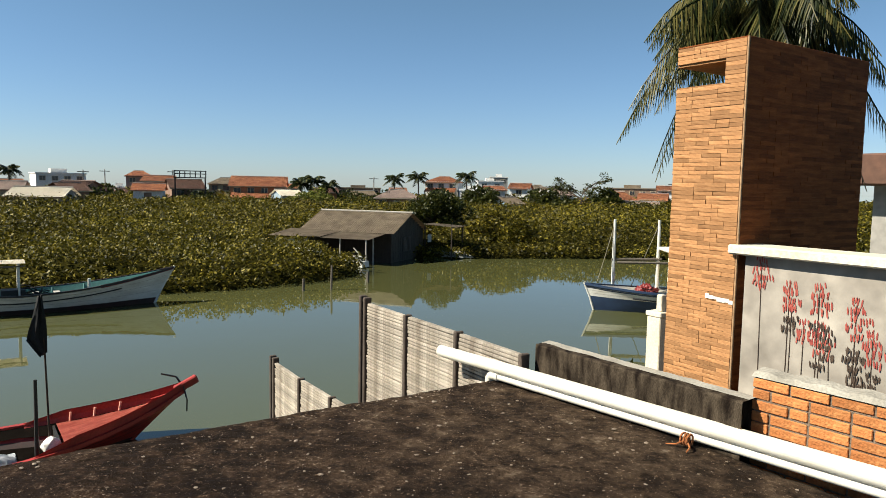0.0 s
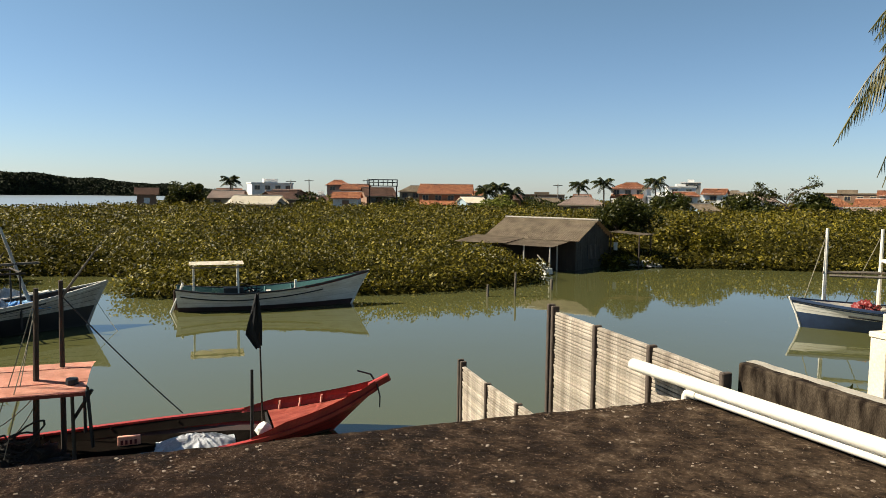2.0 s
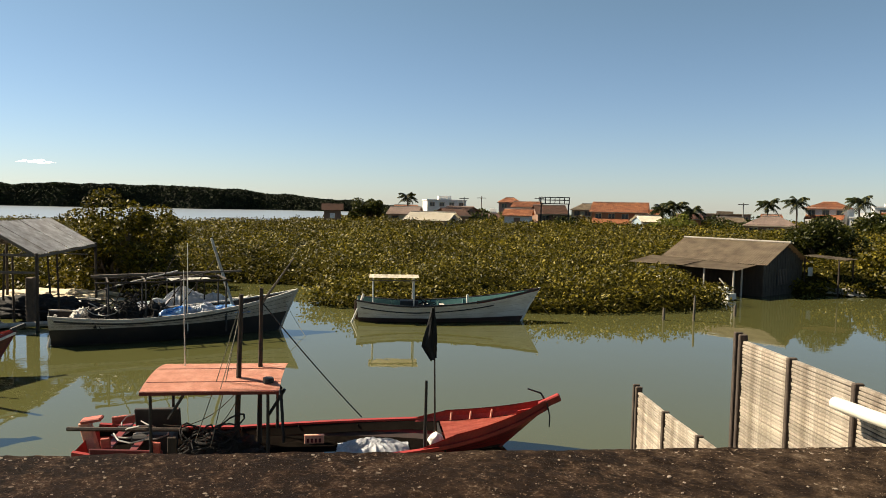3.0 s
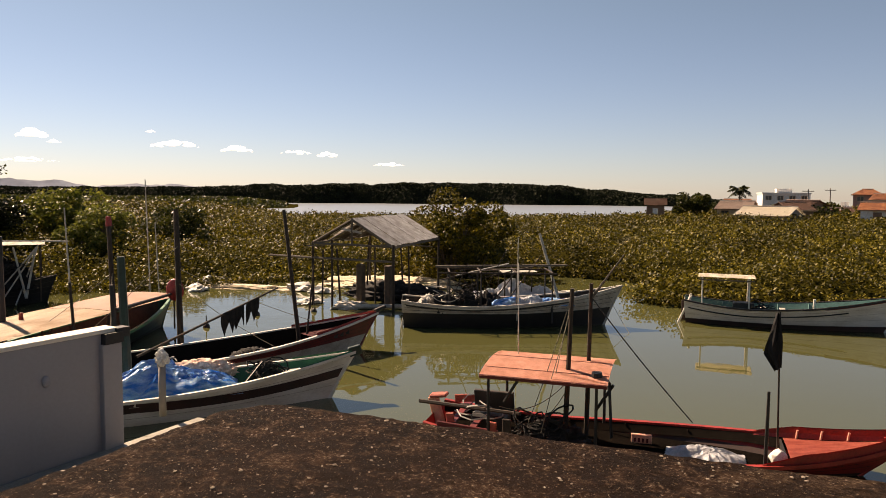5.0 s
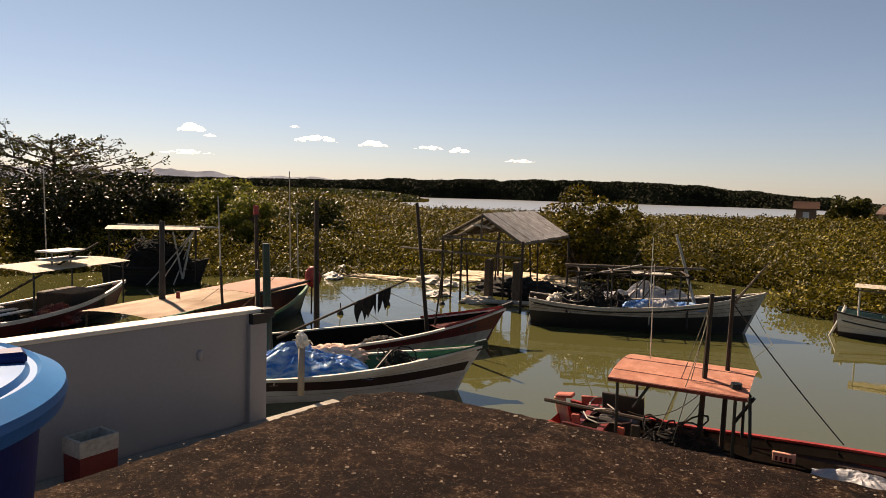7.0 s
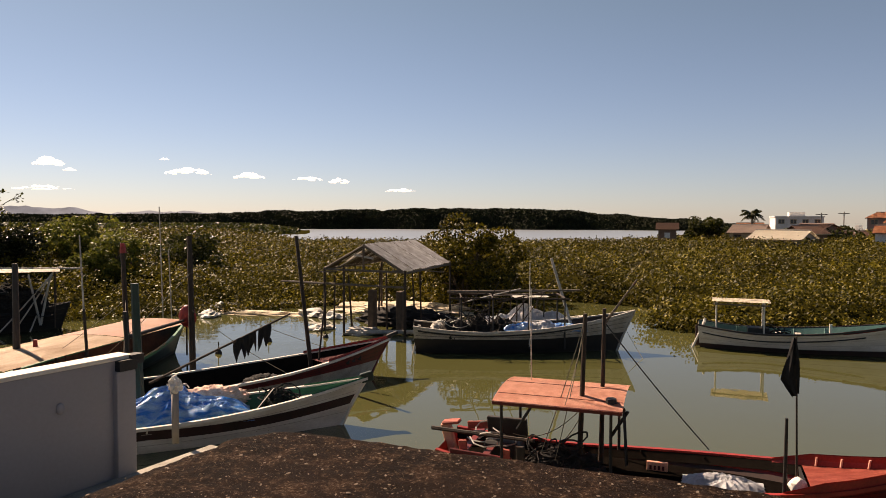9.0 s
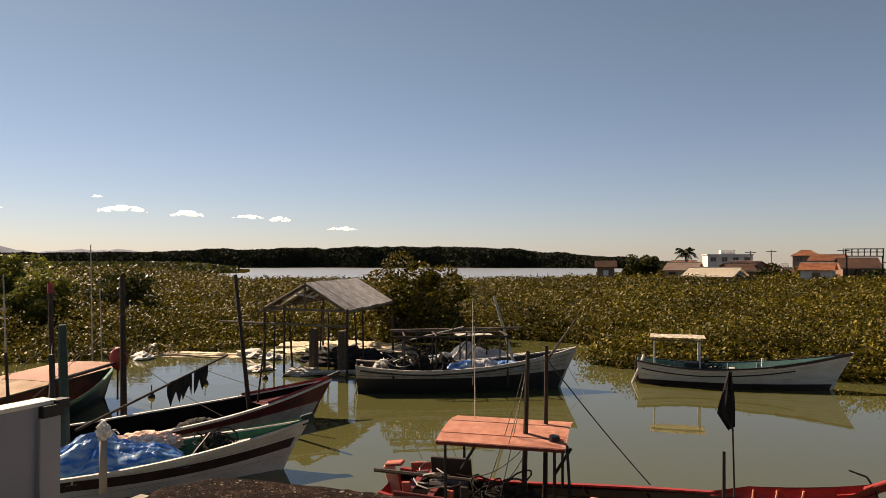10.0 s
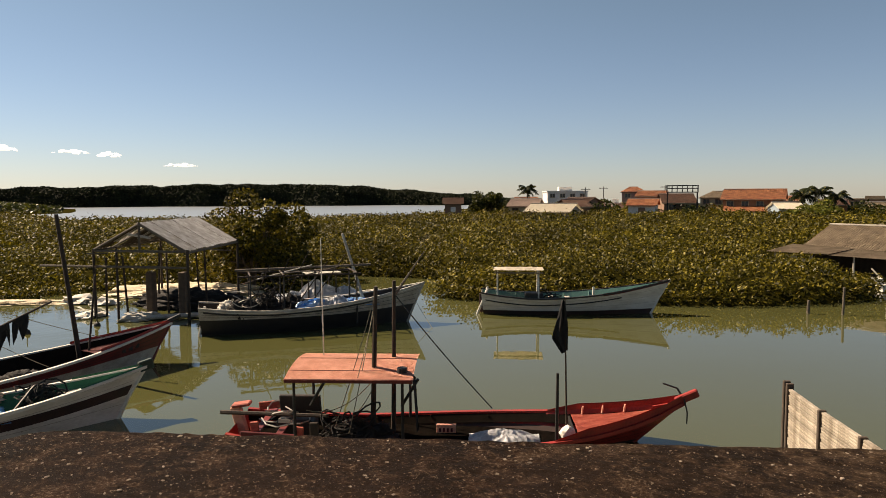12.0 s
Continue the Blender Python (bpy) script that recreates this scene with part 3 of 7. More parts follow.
def far_shore():
    """The wooded spit across the lagoon: an uneven ridge under a leafy skin."""
    b = np.radians(np.linspace(-112, -47, 420))
    far = np.linspace(0, 1, 12)
    B, K = np.meshgrid(b, far, indexing="ij")
    deg = np.degrees(B)
    R = 395 + 60 * K + 6 * np.sin(B * 40)
    crest = np.interp(deg, [-112, -100, -94, -88, -80, -72, -66, -60, -54, -47], [5.2, 5.8, 6.4, 7.4, 8.8, 10.6, 9.2, 7.0, 4.4, 0.0])
    crest = crest + np.clip(crest / 8, 0, 1) * (2.2 * value_noise(deg, K * 3, 2.1, 7) + 1.3 * value_noise(deg, K * 5, 0.7, 8) - 0.4)
    Z = crest * np.clip(K * 5, 0, 1) ** 0.5 * (1 - 0.25 * np.abs(K - 0.4)) - 0.4
    X, Y = 1.1 + R * np.sin(B), 0.1 + R * np.cos(B)
    idx = np.arange(X.size).reshape(X.shape)
    q = np.stack([idx[:-1, :-1], idx[1:, :-1], idx[1:, 1:], idx[:-1, 1:]], -1).reshape(-1, 4)
    ob = raw("far_shore", np.stack([X, Y, Z], -1).reshape(-1, 3), q, "far_wood")
    tagged(ob, "dark wooded shore across the lagoon", "far shore", kind="structure")
    n = 60000
    i, k = rng.integers(0, 419, n), rng.uniform(0, 7, n)
    j = k.astype(int)
    P = np.stack([X, Y, Z], -1)
    f = (k - j)[:, None]
    g = rng.uniform(0, 1, n)[:, None]
    c = (P[i, j] * (1 - f) + P[i, j + 1] * f) * (1 - g) + (P[i + 1, j] * (1 - f) + P[i + 1, j + 1] * f) * g
    c[:, 2] += rng.uniform(-0.3, 0.5, n) + 0.9 * value_noise(c[:, 0], c[:, 1], 9, 4)
    ob = leaves("far_wood", c, rng.uniform(0.45, 0.95, n), "leaf_far", rng, 0.2, 0.8)
    tagged(ob, "dark far trees along the lagoon shore", "woods", kind="stuff")
    # low green spit in front of the western woods
    bm = bmesh.new()
    rows = []
    for k in (0, 1, 2, 3):
        rows.append([Vector((1 + (225 + 45 * k) * math.sin(radians(t)), (225 + 45 * k) * math.cos(radians(t)), (-0.6, 2.6, 2.8, -0.6)[k] * min(1, (-84 - t) / 5)
                             + 0.5 * noise.noise((t * 0.8, k, 0)) * min(1, (-84 - t) / 5) - 0.05)) for t in np.linspace(-118, -84, 60)])
    put("spit", grid_mesh(rows), "undergrowth", pose(0, 0, 0), "low green spit in the lagoon", "ground", kind="structure", smooth=True)
    n = 14000
    t, k = rng.uniform(-118, -85, n), rng.uniform(0.3, 2.5, n)
    rr = 225 + 45 * k
    c = np.stack([1 + rr * np.sin(np.radians(t)), rr * np.cos(np.radians(t)), np.clip((-84 - t) / 5, 0, 1) * np.minimum(1, k) * 2.7 + rng.uniform(-0.3, 0.8, n)], 1)
    ob = leaves("spit_bushes", c, rng.uniform(0.4, 0.9, n), "leaf_bush", rng, 0.3, 0.7)
    tagged(ob, "green bushes on the low spit", "bushes", kind="stuff")
    # hills, with the distance haze put into their blue colour
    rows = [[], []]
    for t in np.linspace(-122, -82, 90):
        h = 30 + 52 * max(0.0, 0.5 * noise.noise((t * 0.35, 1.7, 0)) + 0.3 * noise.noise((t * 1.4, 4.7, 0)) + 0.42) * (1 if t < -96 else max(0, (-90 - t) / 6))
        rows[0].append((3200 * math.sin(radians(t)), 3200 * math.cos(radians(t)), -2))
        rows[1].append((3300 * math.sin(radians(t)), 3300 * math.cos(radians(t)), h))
    put("backdrop_hills", grid_mesh(rows), "hills", pose(0, 0, 0), "hills on the horizon, coloured pale blue for haze", "hills", kind="structure", smooth=True)


far_shore()

# clouds
cm = bpy.data.materials.new("cloud")
cm.use_nodes = True
cp = cm.node_tree.nodes["Principled BSDF"]
cp.inputs["Base Color"].default_value = (0.9, 0.9, 0.9, 1)
cp.inputs["Roughness"].default_value = 1.0
# glow added so the clouds look sunlit instead of grey
cp.inputs["Emission Color"].default_value = (1.0, 0.95, 0.88, 1)
cp.inputs["Emission Strength"].default_value = 0.55
MATS["cloud"] = cm
for k, (x, y, z, w, h) in enumerate(((-2439, -544, 172, 52, 34), (-2495, -142, 156, 87, 38), (-2498, 54, 147, 61, 32), (-2486, 249, 144, 63, 20), (-2473, 356, 136, 42, 26),
                                     (-2434, 565, 108, 62, 18), (-2490, -215, 202, 18, 10), (-2440, -560, 98, 105, 20), (-2451, -488, 158, 23, 14))):
    bm = bmesh.new()
    r2 = random.Random(k)
    for i in range(34):
        s = bmesh.ops.create_icosphere(bm, subdivisions=2, radius=1)["verts"]
        t = r2.uniform(-1, 1)
        big = 1 - 0.8 * abs(t) ** 1.3
        c = Vector((r2.uniform(-10, 10), t * w * 0.85, r2.uniform(0, 0.6) * h * big))
        rr = h * big * r2.uniform(0.10, 0.34)
        for v in s:
            v.co = c + Vector((v.co.x * rr, v.co.y * rr * 2.2, max(v.co.z, -0.4) * rr * 0.8))
    put("backdrop_cloud", bm, "cloud", pose(x, y, z, 0, 0, math.degrees(math.atan2(y, x)) + 180), "small white cloud low over the lagoon", "cloud", "clouds", "structure", True)

# ---- terrace ----
def terrace():
    c0, c1 = Vector((-4.62, 0.12, 0)), Vector((-0.08, 5.98, 0))
    left, right = Vector((0.715, -0.70, 0)), Vector((0.80, -0.60, 0))
    n, m = 170, 190
    rows = []
    for i in range(n + 1):
        row = []
        for j in range(m + 1):
            s, t = i / n, (j / m) ** 1.6
            p = c0.lerp(c1, s) + left.lerp(right, s) * (9.5 * t)
            if s < 0.04 and t < 0.03:
                p += (U * 0.10 + V * 0.10) * (1 - s / 0.04) * (1 - t / 0.03)
            w = noise.noise((p.x * 2.0, p.y * 2.0, 0)) * 0.012 + noise.noise((p.x * 9, p.y * 9, 3)) * 0.009 + noise.noise((p.x * 26, p.y * 26, 5)) * 0.006
            edge = min(1.0, min(i, j) / 3.0)
            if j == 0 or i == 0:
                p += (V if j == 0 else U) * (0.02 * noise.noise((p.x * 6, p.y * 6, 7)))
            row.append(Vector((p.x, p.y, 3.0 - 0.02 * (1 - edge) + w)))
        rows.append(row)
    bm = grid_mesh(rows)
    ed = [e for e in bm.edges if e.is_boundary]
    ret = bmesh.ops.extrude_edge_only(bm, edges=ed)
    for v in ret["geom"]:
        if isinstance(v, bmesh.types.BMVert):
            v.co.z = 2.86
    put("floor", bm, "slab", pose(0, 0, 0), "flat weathered concrete roof terrace black with lichen", "terrace", kind="structure", smooth=True)
    bm = bmesh.new()
    a, b = c0 + V * 0.25 + U * 0.2, c1 + V * 0.25 - U * 0.2
    pts = [a, b, b + right * 9, a + left * 9]
    lo, hi = [bm.verts.new((p.x, p.y, -1.1)) for p in pts], [bm.verts.new((p.x, p.y, 2.9)) for p in pts]
    for i in range(4):
        bm.faces.new((lo[i], lo[(i + 1) % 4], hi[(i + 1) % 4], hi[i]))
    bm.faces.new(hi)
    put("wall_house", bm, "plaster", pose(0, 0, 0), "rendered house wall under the terrace", "wall", kind="structure")
    # grit and mortar crumbs
    bm = bmesh.new()
    r = random.Random(3)
    for k in range(2600):
        s, t = r.random(), r.random() ** 1.4 * 5.5
        p = c0.lerp(c1, s) + left.lerp(right, s) * (0.05 + t)
        z = r.choice((0.002, 0.003, 0.003, 0.004, 0.005, 0.008)) if k % 26 else r.uniform(0.007, 0.013)
        q = bmesh.ops.create_icosphere(bm, subdivisions=1, radius=z)["verts"]
        k = Vector((r.uniform(0.8, 2.2), r.uniform(0.8, 1.6), r.uniform(0.35, 0.7)))
        a = r.uniform(0, 3.14)
        for v in q:
            w = Vector((v.co.x * k.x, v.co.y * k.y, v.co.z * k.z))
            v.co = Vector((p.x + w.x * math.cos(a) - w.y * math.sin(a), p.y + w.x * math.sin(a) + w.y * math.cos(a), 3.0 + w.z + 0.003))
    put("grit", bm, "grit", pose(0, 0, 0), "pale grit and mortar crumbs strewn on the terrace", "grit", kind="stuff")


terrace()

# parapet and brick wall on the terrace's east side; local x runs along V, y outwards along U
P0 = Vector((0.18, 5.80, 0))
bm = bmesh.new()
rows = []
for i in range(25):
    x = 1.80 * i / 24
    w = 0.004 * noise.noise((x * 9, 0, 0))
    rows.append([(x, 0, 2.7), (x, w, 3.33), (x, 0.008 + w, 3.343 + w), (x, 0.142, 3.345 - w), (x, 0.15, 3.335), (x, 0.15, 2.2)])
bm = grid_mesh(rows)
bm.faces.new([v for v in bm.verts if abs(v.co.x) < 1e-6])
put("wall_parapet", bm, "moss_concrete", pose(P0.x, P0.y, 0, 0, 0, YAW_V + 2), "low parapet of concrete blackened by mould", "wall", kind="structure")
bm = grid_mesh([[(x, 0.07 + 0.03 * noise.noise((x * 5, 1, 0)), 3.346), (x, 0.155, 3.352 + 0.006 * noise.noise((x * 7, 5, 0))), (x, 0.158, 3.30)] for x in np.linspace(-0.01, 1.8, 40)])
put("trim_parapet", bm, "pale_concrete", pose(P0.x, P0.y, 0.0, 0, 0, YAW_V + 2), "worn pale mortar along the parapet's top", "coping", kind="structure")

BW = pose(1.70, 4.86, 0, 0, 0, YAW_V + 4)
bw = thing("wall_bricks", BW, "bare orange brick wall with rough mortar on top", "wall", kind="structure")
part("core", box(bmesh.new(), (0.006, 0.006, 2.6), (2.6, 0.22, 3.475)), "mortar", bw)
bm = grid_mesh([[(x, -0.012, 3.478), (x, 0.02 + 0.02 * noise.noise((x * 8, 0, 2)), 3.505 + 0.018 * noise.noise((x * 9, 0, 0))), (x, 0.12, 3.515 + 0.015 * noise.noise((x * 9, 4, 0))),
                 (x, 0.235, 3.478)] for x in np.linspace(-0.01, 2.6, 60)])
part("mortar_top", bm, "pale_concrete", bw, "rough grey mortar bed")
brick_mesh = bpy.data.meshes.new("brick")
bm = bevelled((0, -0.004, 0), (0.215, 0.1, 0.056), 0.004)
bm.to_mesh(brick_mesh)
half_mesh = bpy.data.meshes.new("half_brick")
bm = bevelled((0, -0.004, 0), (0.102, 0.1, 0.056), 0.004)
bm.to_mesh(half_mesh)
for me in (brick_mesh, half_mesh):
    me.materials.append(MATS["brick"])
r = random.Random(4)
for row in range(9):
    x = -0.002
    z = 3.475 - 0.068 * (row + 1) + 0.006
    first = row % 2
    while x < 2.4:
        use = half_mesh if first or r.random() < 0.12 else brick_mesh
        first = 0
        ob = new("brick", use)
        ob.parent = bw
        ob.location = (x, r.uniform(-0.004, 0.003), z + r.uniform(-0.002, 0.002))
        x += (0.102 if use is half_mesh else 0.215) + 0.013

# white drain pipes
pr = thing("drain_pipe", pose(0, 0, 0), "thick white plastic drain pipe lying along the parapet", "pipe", "drain pipes")
d = (Vector((2.14, 4.44, 0)) - Vector((-0.73, 6.15, 0))).normalized()
a = Vector((-0.74, 6.16, 3.125))
part("pipe", line(bmesh.new(), [a, a + d * 2.6, a + d * 6.5], 0.052, 0.052, 28), "pvc", pr)
bm = rod(bmesh.new(), a + d * 0.0, a + d * 0.006, 0.046, 0.046, 20)
part("collar", bm, "pvc", pr)
pr = thing("drain_pipe", pose(0, 0, 0), "thin white plastic drain pipe with an elbow at the terrace edge", "pipe", "drain pipes")
b = Vector((-0.17, 5.82, 3.047))
part("pipe", line(bmesh.new(), [b, b + d * 2, b + d * 6.2], 0.03, 0.03, 20), "pvc", pr)
bm = rod(bmesh.new(), b - d * 0.02, b + d * 0.07, 0.037, 0.037, 16)
line(bm, [b + d * 0.01, b - d * 0.04 + Vector((0, 0, -0.02)), b - d * 0.05 + Vector((0, 0, -0.16))], 0.034, 0.034, 16)
part("elbow", bm, "pvc", pr)
bm = bmesh.new()
c = Vector((1.33, 4.81, 3.05))
for k in range(3):
    o = c + d * (k - 1) * 0.022
    ring = [o + Vector((d.y, -d.x, 0)) * 0.037 * math.cos(t) + Vector((0, 0, 0.037 * math.sin(t))) for t in np.linspace(0, 6.28, 13)]
    line(bm, ring, 0.007, 0.007, 5)
line(bm, [c, c + Vector((-0.06, -0.05, -0.02)), c + Vector((-0.12, -0.02, -0.035))], 0.007, 0.004, 5)
line(bm, [c, c + Vector((0.02, -0.09, -0.02)), c + Vector((0.0, -0.13, -0.035))], 0.007, 0.004, 5)
put("rope_tie", bm, "rope_orange", pose(0, 0, 0), "orange cord tied round the thin pipe", "rope")


# ---- concrete plank fence running out into the water ----
def fence(posts, top, bottom, label, far_post):
    f = thing("fence", pose(0, 0, 0), label, "fence", "plank fences")
    for i, (x, y) in enumerate(posts):
        m = pose(x, y, 0, 0, 0, YAW_V)
        part("post", bevelled((-0.024, -0.045, bottom), (0.024, 0.045, top - (0.02 if i else -0.03)), 0.008, m), "post_concrete", f)
        if i == 0 and far_post:
            part("post", bevelled((-0.125, -0.045, bottom), (-0.075, 0.045, top + 0.04), 0.008, m), "post_concrete", f)
    for (x0, y0), (x1, y1) in zip(posts, posts[1:]):
        a, b = Vector((x0, y0, 0)), Vector((x1, y1, 0))
        dd = (b - a)
        ln = dd.length - 0.08
        me = bpy.data.meshes.new("plank")
        bm = bevelled((0, -0.025, 0), (ln, 0.025, 0.0290), 0.004)
        bm.to_mesh(me)
        bm.free()
        me.materials.append(MATS["fence_concrete"])
        z = top - 0.062
        while z > max(bottom, 0.4):
            ob = new("plank", me)
            ob.parent = f
            ob.matrix_basis = pose(a.x + dd.x * 0.05, a.y + dd.y * 0.05, z, 0, random.uniform(-0.3, 0.3), math.degrees(math.atan2(dd.y, dd.x)))
            ob.location += U * random.uniform(-0.007, 0.007)
            z -= 0.0345
        bm = box(bmesh.new(), (0, 0.0, bottom), (ln, 0.018, top - 0.06), pose(a.x + dd.x * 0.05, a.y + dd.y * 0.05, 0, 0, 0, math.degrees(math.atan2(dd.y, dd.x))))
        part("backing", bm, "mortar", f)


fence([(-2.08, 7.51), (-1.37, 6.95), (-0.64, 6.36), (0.10, 5.74)], 3.29, -1.0, "pale ribbed concrete plank fence with dark posts beside the terrace", True)
fence([(-3.93, 8.57), (-3.18, 7.95), (-2.46, 7.40), (-1.75, 6.85)], 2.18, -1.0, "low stretch of ribbed concrete plank fence in the water", True)

# ---- barbecue tower ----
TW, TD, TZ0, TZ1 = 0.66, 1.80, 1.0, 5.78
tower = thing("barbecue_tower", pose(1.67, 6.26, 0, 0, 0, YAW_V + 180), "tall barbecue chimney clad in warm brown wood-look strips", "chimney")
# local x: along the lit face to the far edge; local y: towards the viewer; the body lies at negative y
bm = box(bmesh.new(), (0.012, -TD, TZ0), (TW, -0.012, 5.45))
box(bm, (0.012, -TD, 5.62), (TW, -0.012, TZ1 - 0.01))
box(bm, (0.012, -TD, 5.45), (0.20, -0.012, 5.62))
box(bm, (0.20, -TD, 5.45), (TW, -TD + 0.5, 5.62))
box(bm, (0.20, -TD + 0.5, 5.45), (0.40, -0.34, 5.62))
part("body", bm, "grout", tower)
part("cap", bevelled((0.0, -TD + 0.002, TZ1 - 0.010), (TW - 0.002, 0.004, TZ1 + 0.004), 0.003), "strip_shaded", tower)
part("corner_trim", bevelled((-0.007, -0.008, TZ0), (0.008, 0.010, TZ1), 0.003), "trim_tan", tower, "thin pale corner trim")
r = random.Random(8)
side = bmesh.new()
strip_mesh = {}
z = TZ1 - 0.038
while z > 1.2:
    if z > 2.82:
        x = 0.015
        while x < TW - 0.01:
            w = min(r.choice((0.12, 0.18, 0.24, 0.3)), TW - x)
            if TW - x - w < 0.06:
                w = TW - x
            if 5.44 < z + 0.015 < 5.63:
                w = 0.185
            if not (5.44 < z + 0.015 < 5.63 and x > 0.1):
                key = round(w, 2)
                if key not in strip_mesh:
                    me = bpy.data.meshes.new("strip")
                    bm = bevelled((0, -0.014, 0), (w - 0.0015, 0, 0.0328), 0.0018)
                    bm.to_mesh(me)
                    bm.free()
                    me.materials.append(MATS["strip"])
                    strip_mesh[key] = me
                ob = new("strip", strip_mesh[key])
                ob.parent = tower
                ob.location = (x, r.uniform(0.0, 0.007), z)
            x += w
    # side strips take the darker colour that holds the tower's shade
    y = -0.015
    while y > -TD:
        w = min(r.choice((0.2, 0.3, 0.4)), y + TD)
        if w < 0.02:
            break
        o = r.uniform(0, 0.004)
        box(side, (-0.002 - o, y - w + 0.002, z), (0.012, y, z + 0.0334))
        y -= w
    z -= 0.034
part("side_cladding", side, "strip_shaded", tower, "brown wood-look strips")["kind"] = "stuff"

# plaster garden wall with a painted mural, beside the tower
gw = thing("wall_garden", pose(1.72, 6.24, 0, 0, 0, YAW_V), "rendered garden wall with cream coping", "wall", kind="structure")
part("body", box(bmesh.new(), (0.0, 0.02, 0.5), (4.2, 0.17, 4.10)), "plaster", gw)
part("coping", bevelled((-0.10, -0.08, 4.10), (4.3, 0.27, 4.175), 0.012), "cream", gw, "cream painted coping")
mural = thing("mural", pose(1.72, 6.24, 0, 0, 0, YAW_V), "wall mural of red drooping flowers on thin dark stems", "mural")
r = random.Random(12)


def petals(bm, cx, cz, w, n, y):
    """A drooping tier: narrow petals hanging side by side."""
    for i in range(n):
        x, z = cx + w * (2 * i / (n - 1) - 1) + r.uniform(-0.006, 0.006), cz + r.uniform(-0.014, 0.014)
        a, l = r.uniform(-0.25, 0.25), r.uniform(0.046, 0.080)
        dx, dz = math.sin(a) * l, -math.cos(a) * l
        px, pz = math.cos(a) * 0.0055, math.sin(a) * 0.0055
        vs = [bm.verts.new(p) for p in ((x, y, z), (x + dx * 0.3 + px, y, z + dz * 0.3 + pz), (x + dx * 0.8 + px, y, z + dz * 0.8 + pz), (x + dx, y, z + dz),
                                        (x + dx * 0.8 - px, y, z + dz * 0.8 - pz), (x + dx * 0.3 - px, y, z + dz * 0.3 - pz))]
        bm.faces.new(vs)


stalks = ((0.14, 4.05, 0.03, 4, 0), (0.375, 3.90, 0.0, 4, 2), (0.40, 3.72, 0.0, 1, 1), (0.50, 3.62, 0.0, 3, 0), (0.60, 3.90, 0.0, 4, 1), (0.63, 3.62, -0.03, 4, 1), (0.68, 3.62, 0.06, 0, 4),
          (0.86, 3.83, 0.0, 5, 2), (0.88, 3.45, 0.0, 0, 4), (0.98, 3.62, 0.0, 4, 3), (1.14, 3.86, 0.0, 5, 2), (1.34, 3.72, 0.02, 4, 2), (1.55, 3.9, 0.0, 5, 2))
for k, (x, top, lean, red, dark) in enumerate(stalks):
    bm = bmesh.new()
    line(bm, [(x + lean, 0.017, 2.7), (x + lean * 0.4, 0.017, (top + 2.7) / 2), (x, 0.017, top)], 0.0045, 0.003, 4)
    part("stem", bm, "stem", mural)
    for q in range(red):
        bm = bmesh.new()
        petals(bm, x + r.uniform(-0.012, 0.012) + (0.03 if q == 2 else 0), top + 0.05 - q * 0.062, (0.035, 0.058, 0.066, 0.05, 0.04)[q], (5, 8, 8, 6, 5)[q], 0.0165 - q * 0.001)
        part("flower", bm, "petal", mural)
    for q in range(dark):
        bm = bmesh.new()
        petals(bm, x + r.uniform(-0.03, 0.03), top + 0.03 - (red + q) * 0.066, 0.045, 6, 0.0125)
        part("dark_leaf", bm, "stem", mural, "dark drooping leaves")
bm = bmesh.new()
for k in range(7):
    box(bm, (0.012 + 0.036 * k, 0.004, 3.70 - 0.012 * r.random() + 0.004 * k), (0.05 + 0.036 * k, 0.0095 + 0.0003 * k, 3.722 + 0.01 * r.random() + 0.004 * k))
part("paint_smear", bm, "foam", tower, "dried white filler smeared across the strips")

# cream gate pillar and shrub beyond the parapet
pl = thing("gate_pillar", pose(1.02, 9.0, 0, 0, 0, YAW_V), "cream painted gate pillar by the water", "pillar")
part("shaft", bevelled((-0.06, -0.1, -1.0), (0.14, 0.1, 3.10), 0.01), "cream", pl)
part("cap", bevelled((-0.075, -0.11, 3.10), (0.155, 0.11, 3.16), 0.008), "cream", pl)
part("finial", bevelled((0.02, -0.04, 3.16), (0.10, 0.04, 3.36), 0.008), "cream", pl)

# neighbour's house behind the palm
nb = thing("neighbour_house", pose(5.0, 14.5, 0, 0, 0, YAW_V), "pale rendered neighbouring house behind the palm", "house")
part("wall", box(bmesh.new(), (-0.6, 0, -1), (5, 5, 4.75)), "wall_grey", nb)
part("roof", bevelled((-0.95, -0.6, 4.75), (5.3, 5.3, 5.30), 0.03), "tile_dark", nb)
part("window", bevelled((0.2, -0.03, 3.3), (1.1, 0.05, 4.0), 0.01), "glass_dark", nb)

# ---- water tank, crate, white wall ----
tk = thing("water_tank", pose(-0.99, -1.715, 3.02), "round blue plastic water tank with a light lid", "water tank")


def lathe(profile, n=48):
    return grid_mesh([[(rr * math.cos(6.28319 * i / n), rr * math.sin(6.28319 * i / n), zz) for rr, zz in profile] for i in range(n + 1)])


part("tub", lathe([(0, 0.0), (0.60, 0.0), (0.615, 0.02), (0.66, 0.40), (0.665, 0.42), (0.66, 0.44), (0.70, 0.90), (0.72, 0.92)], 160), "tank_blue", tk)
lid = part("lid", lathe([(0.735, 0.855), (0.762, 0.86), (0.772, 0.90), (0.766, 0.925), (0.70, 0.962), (0.688, 0.950), (0.668, 0.950), (0.655, 0.968), (0.3, 0.985), (0, 0.99)], 160), "lid_blue", tk)
lid.location.z = 0.04
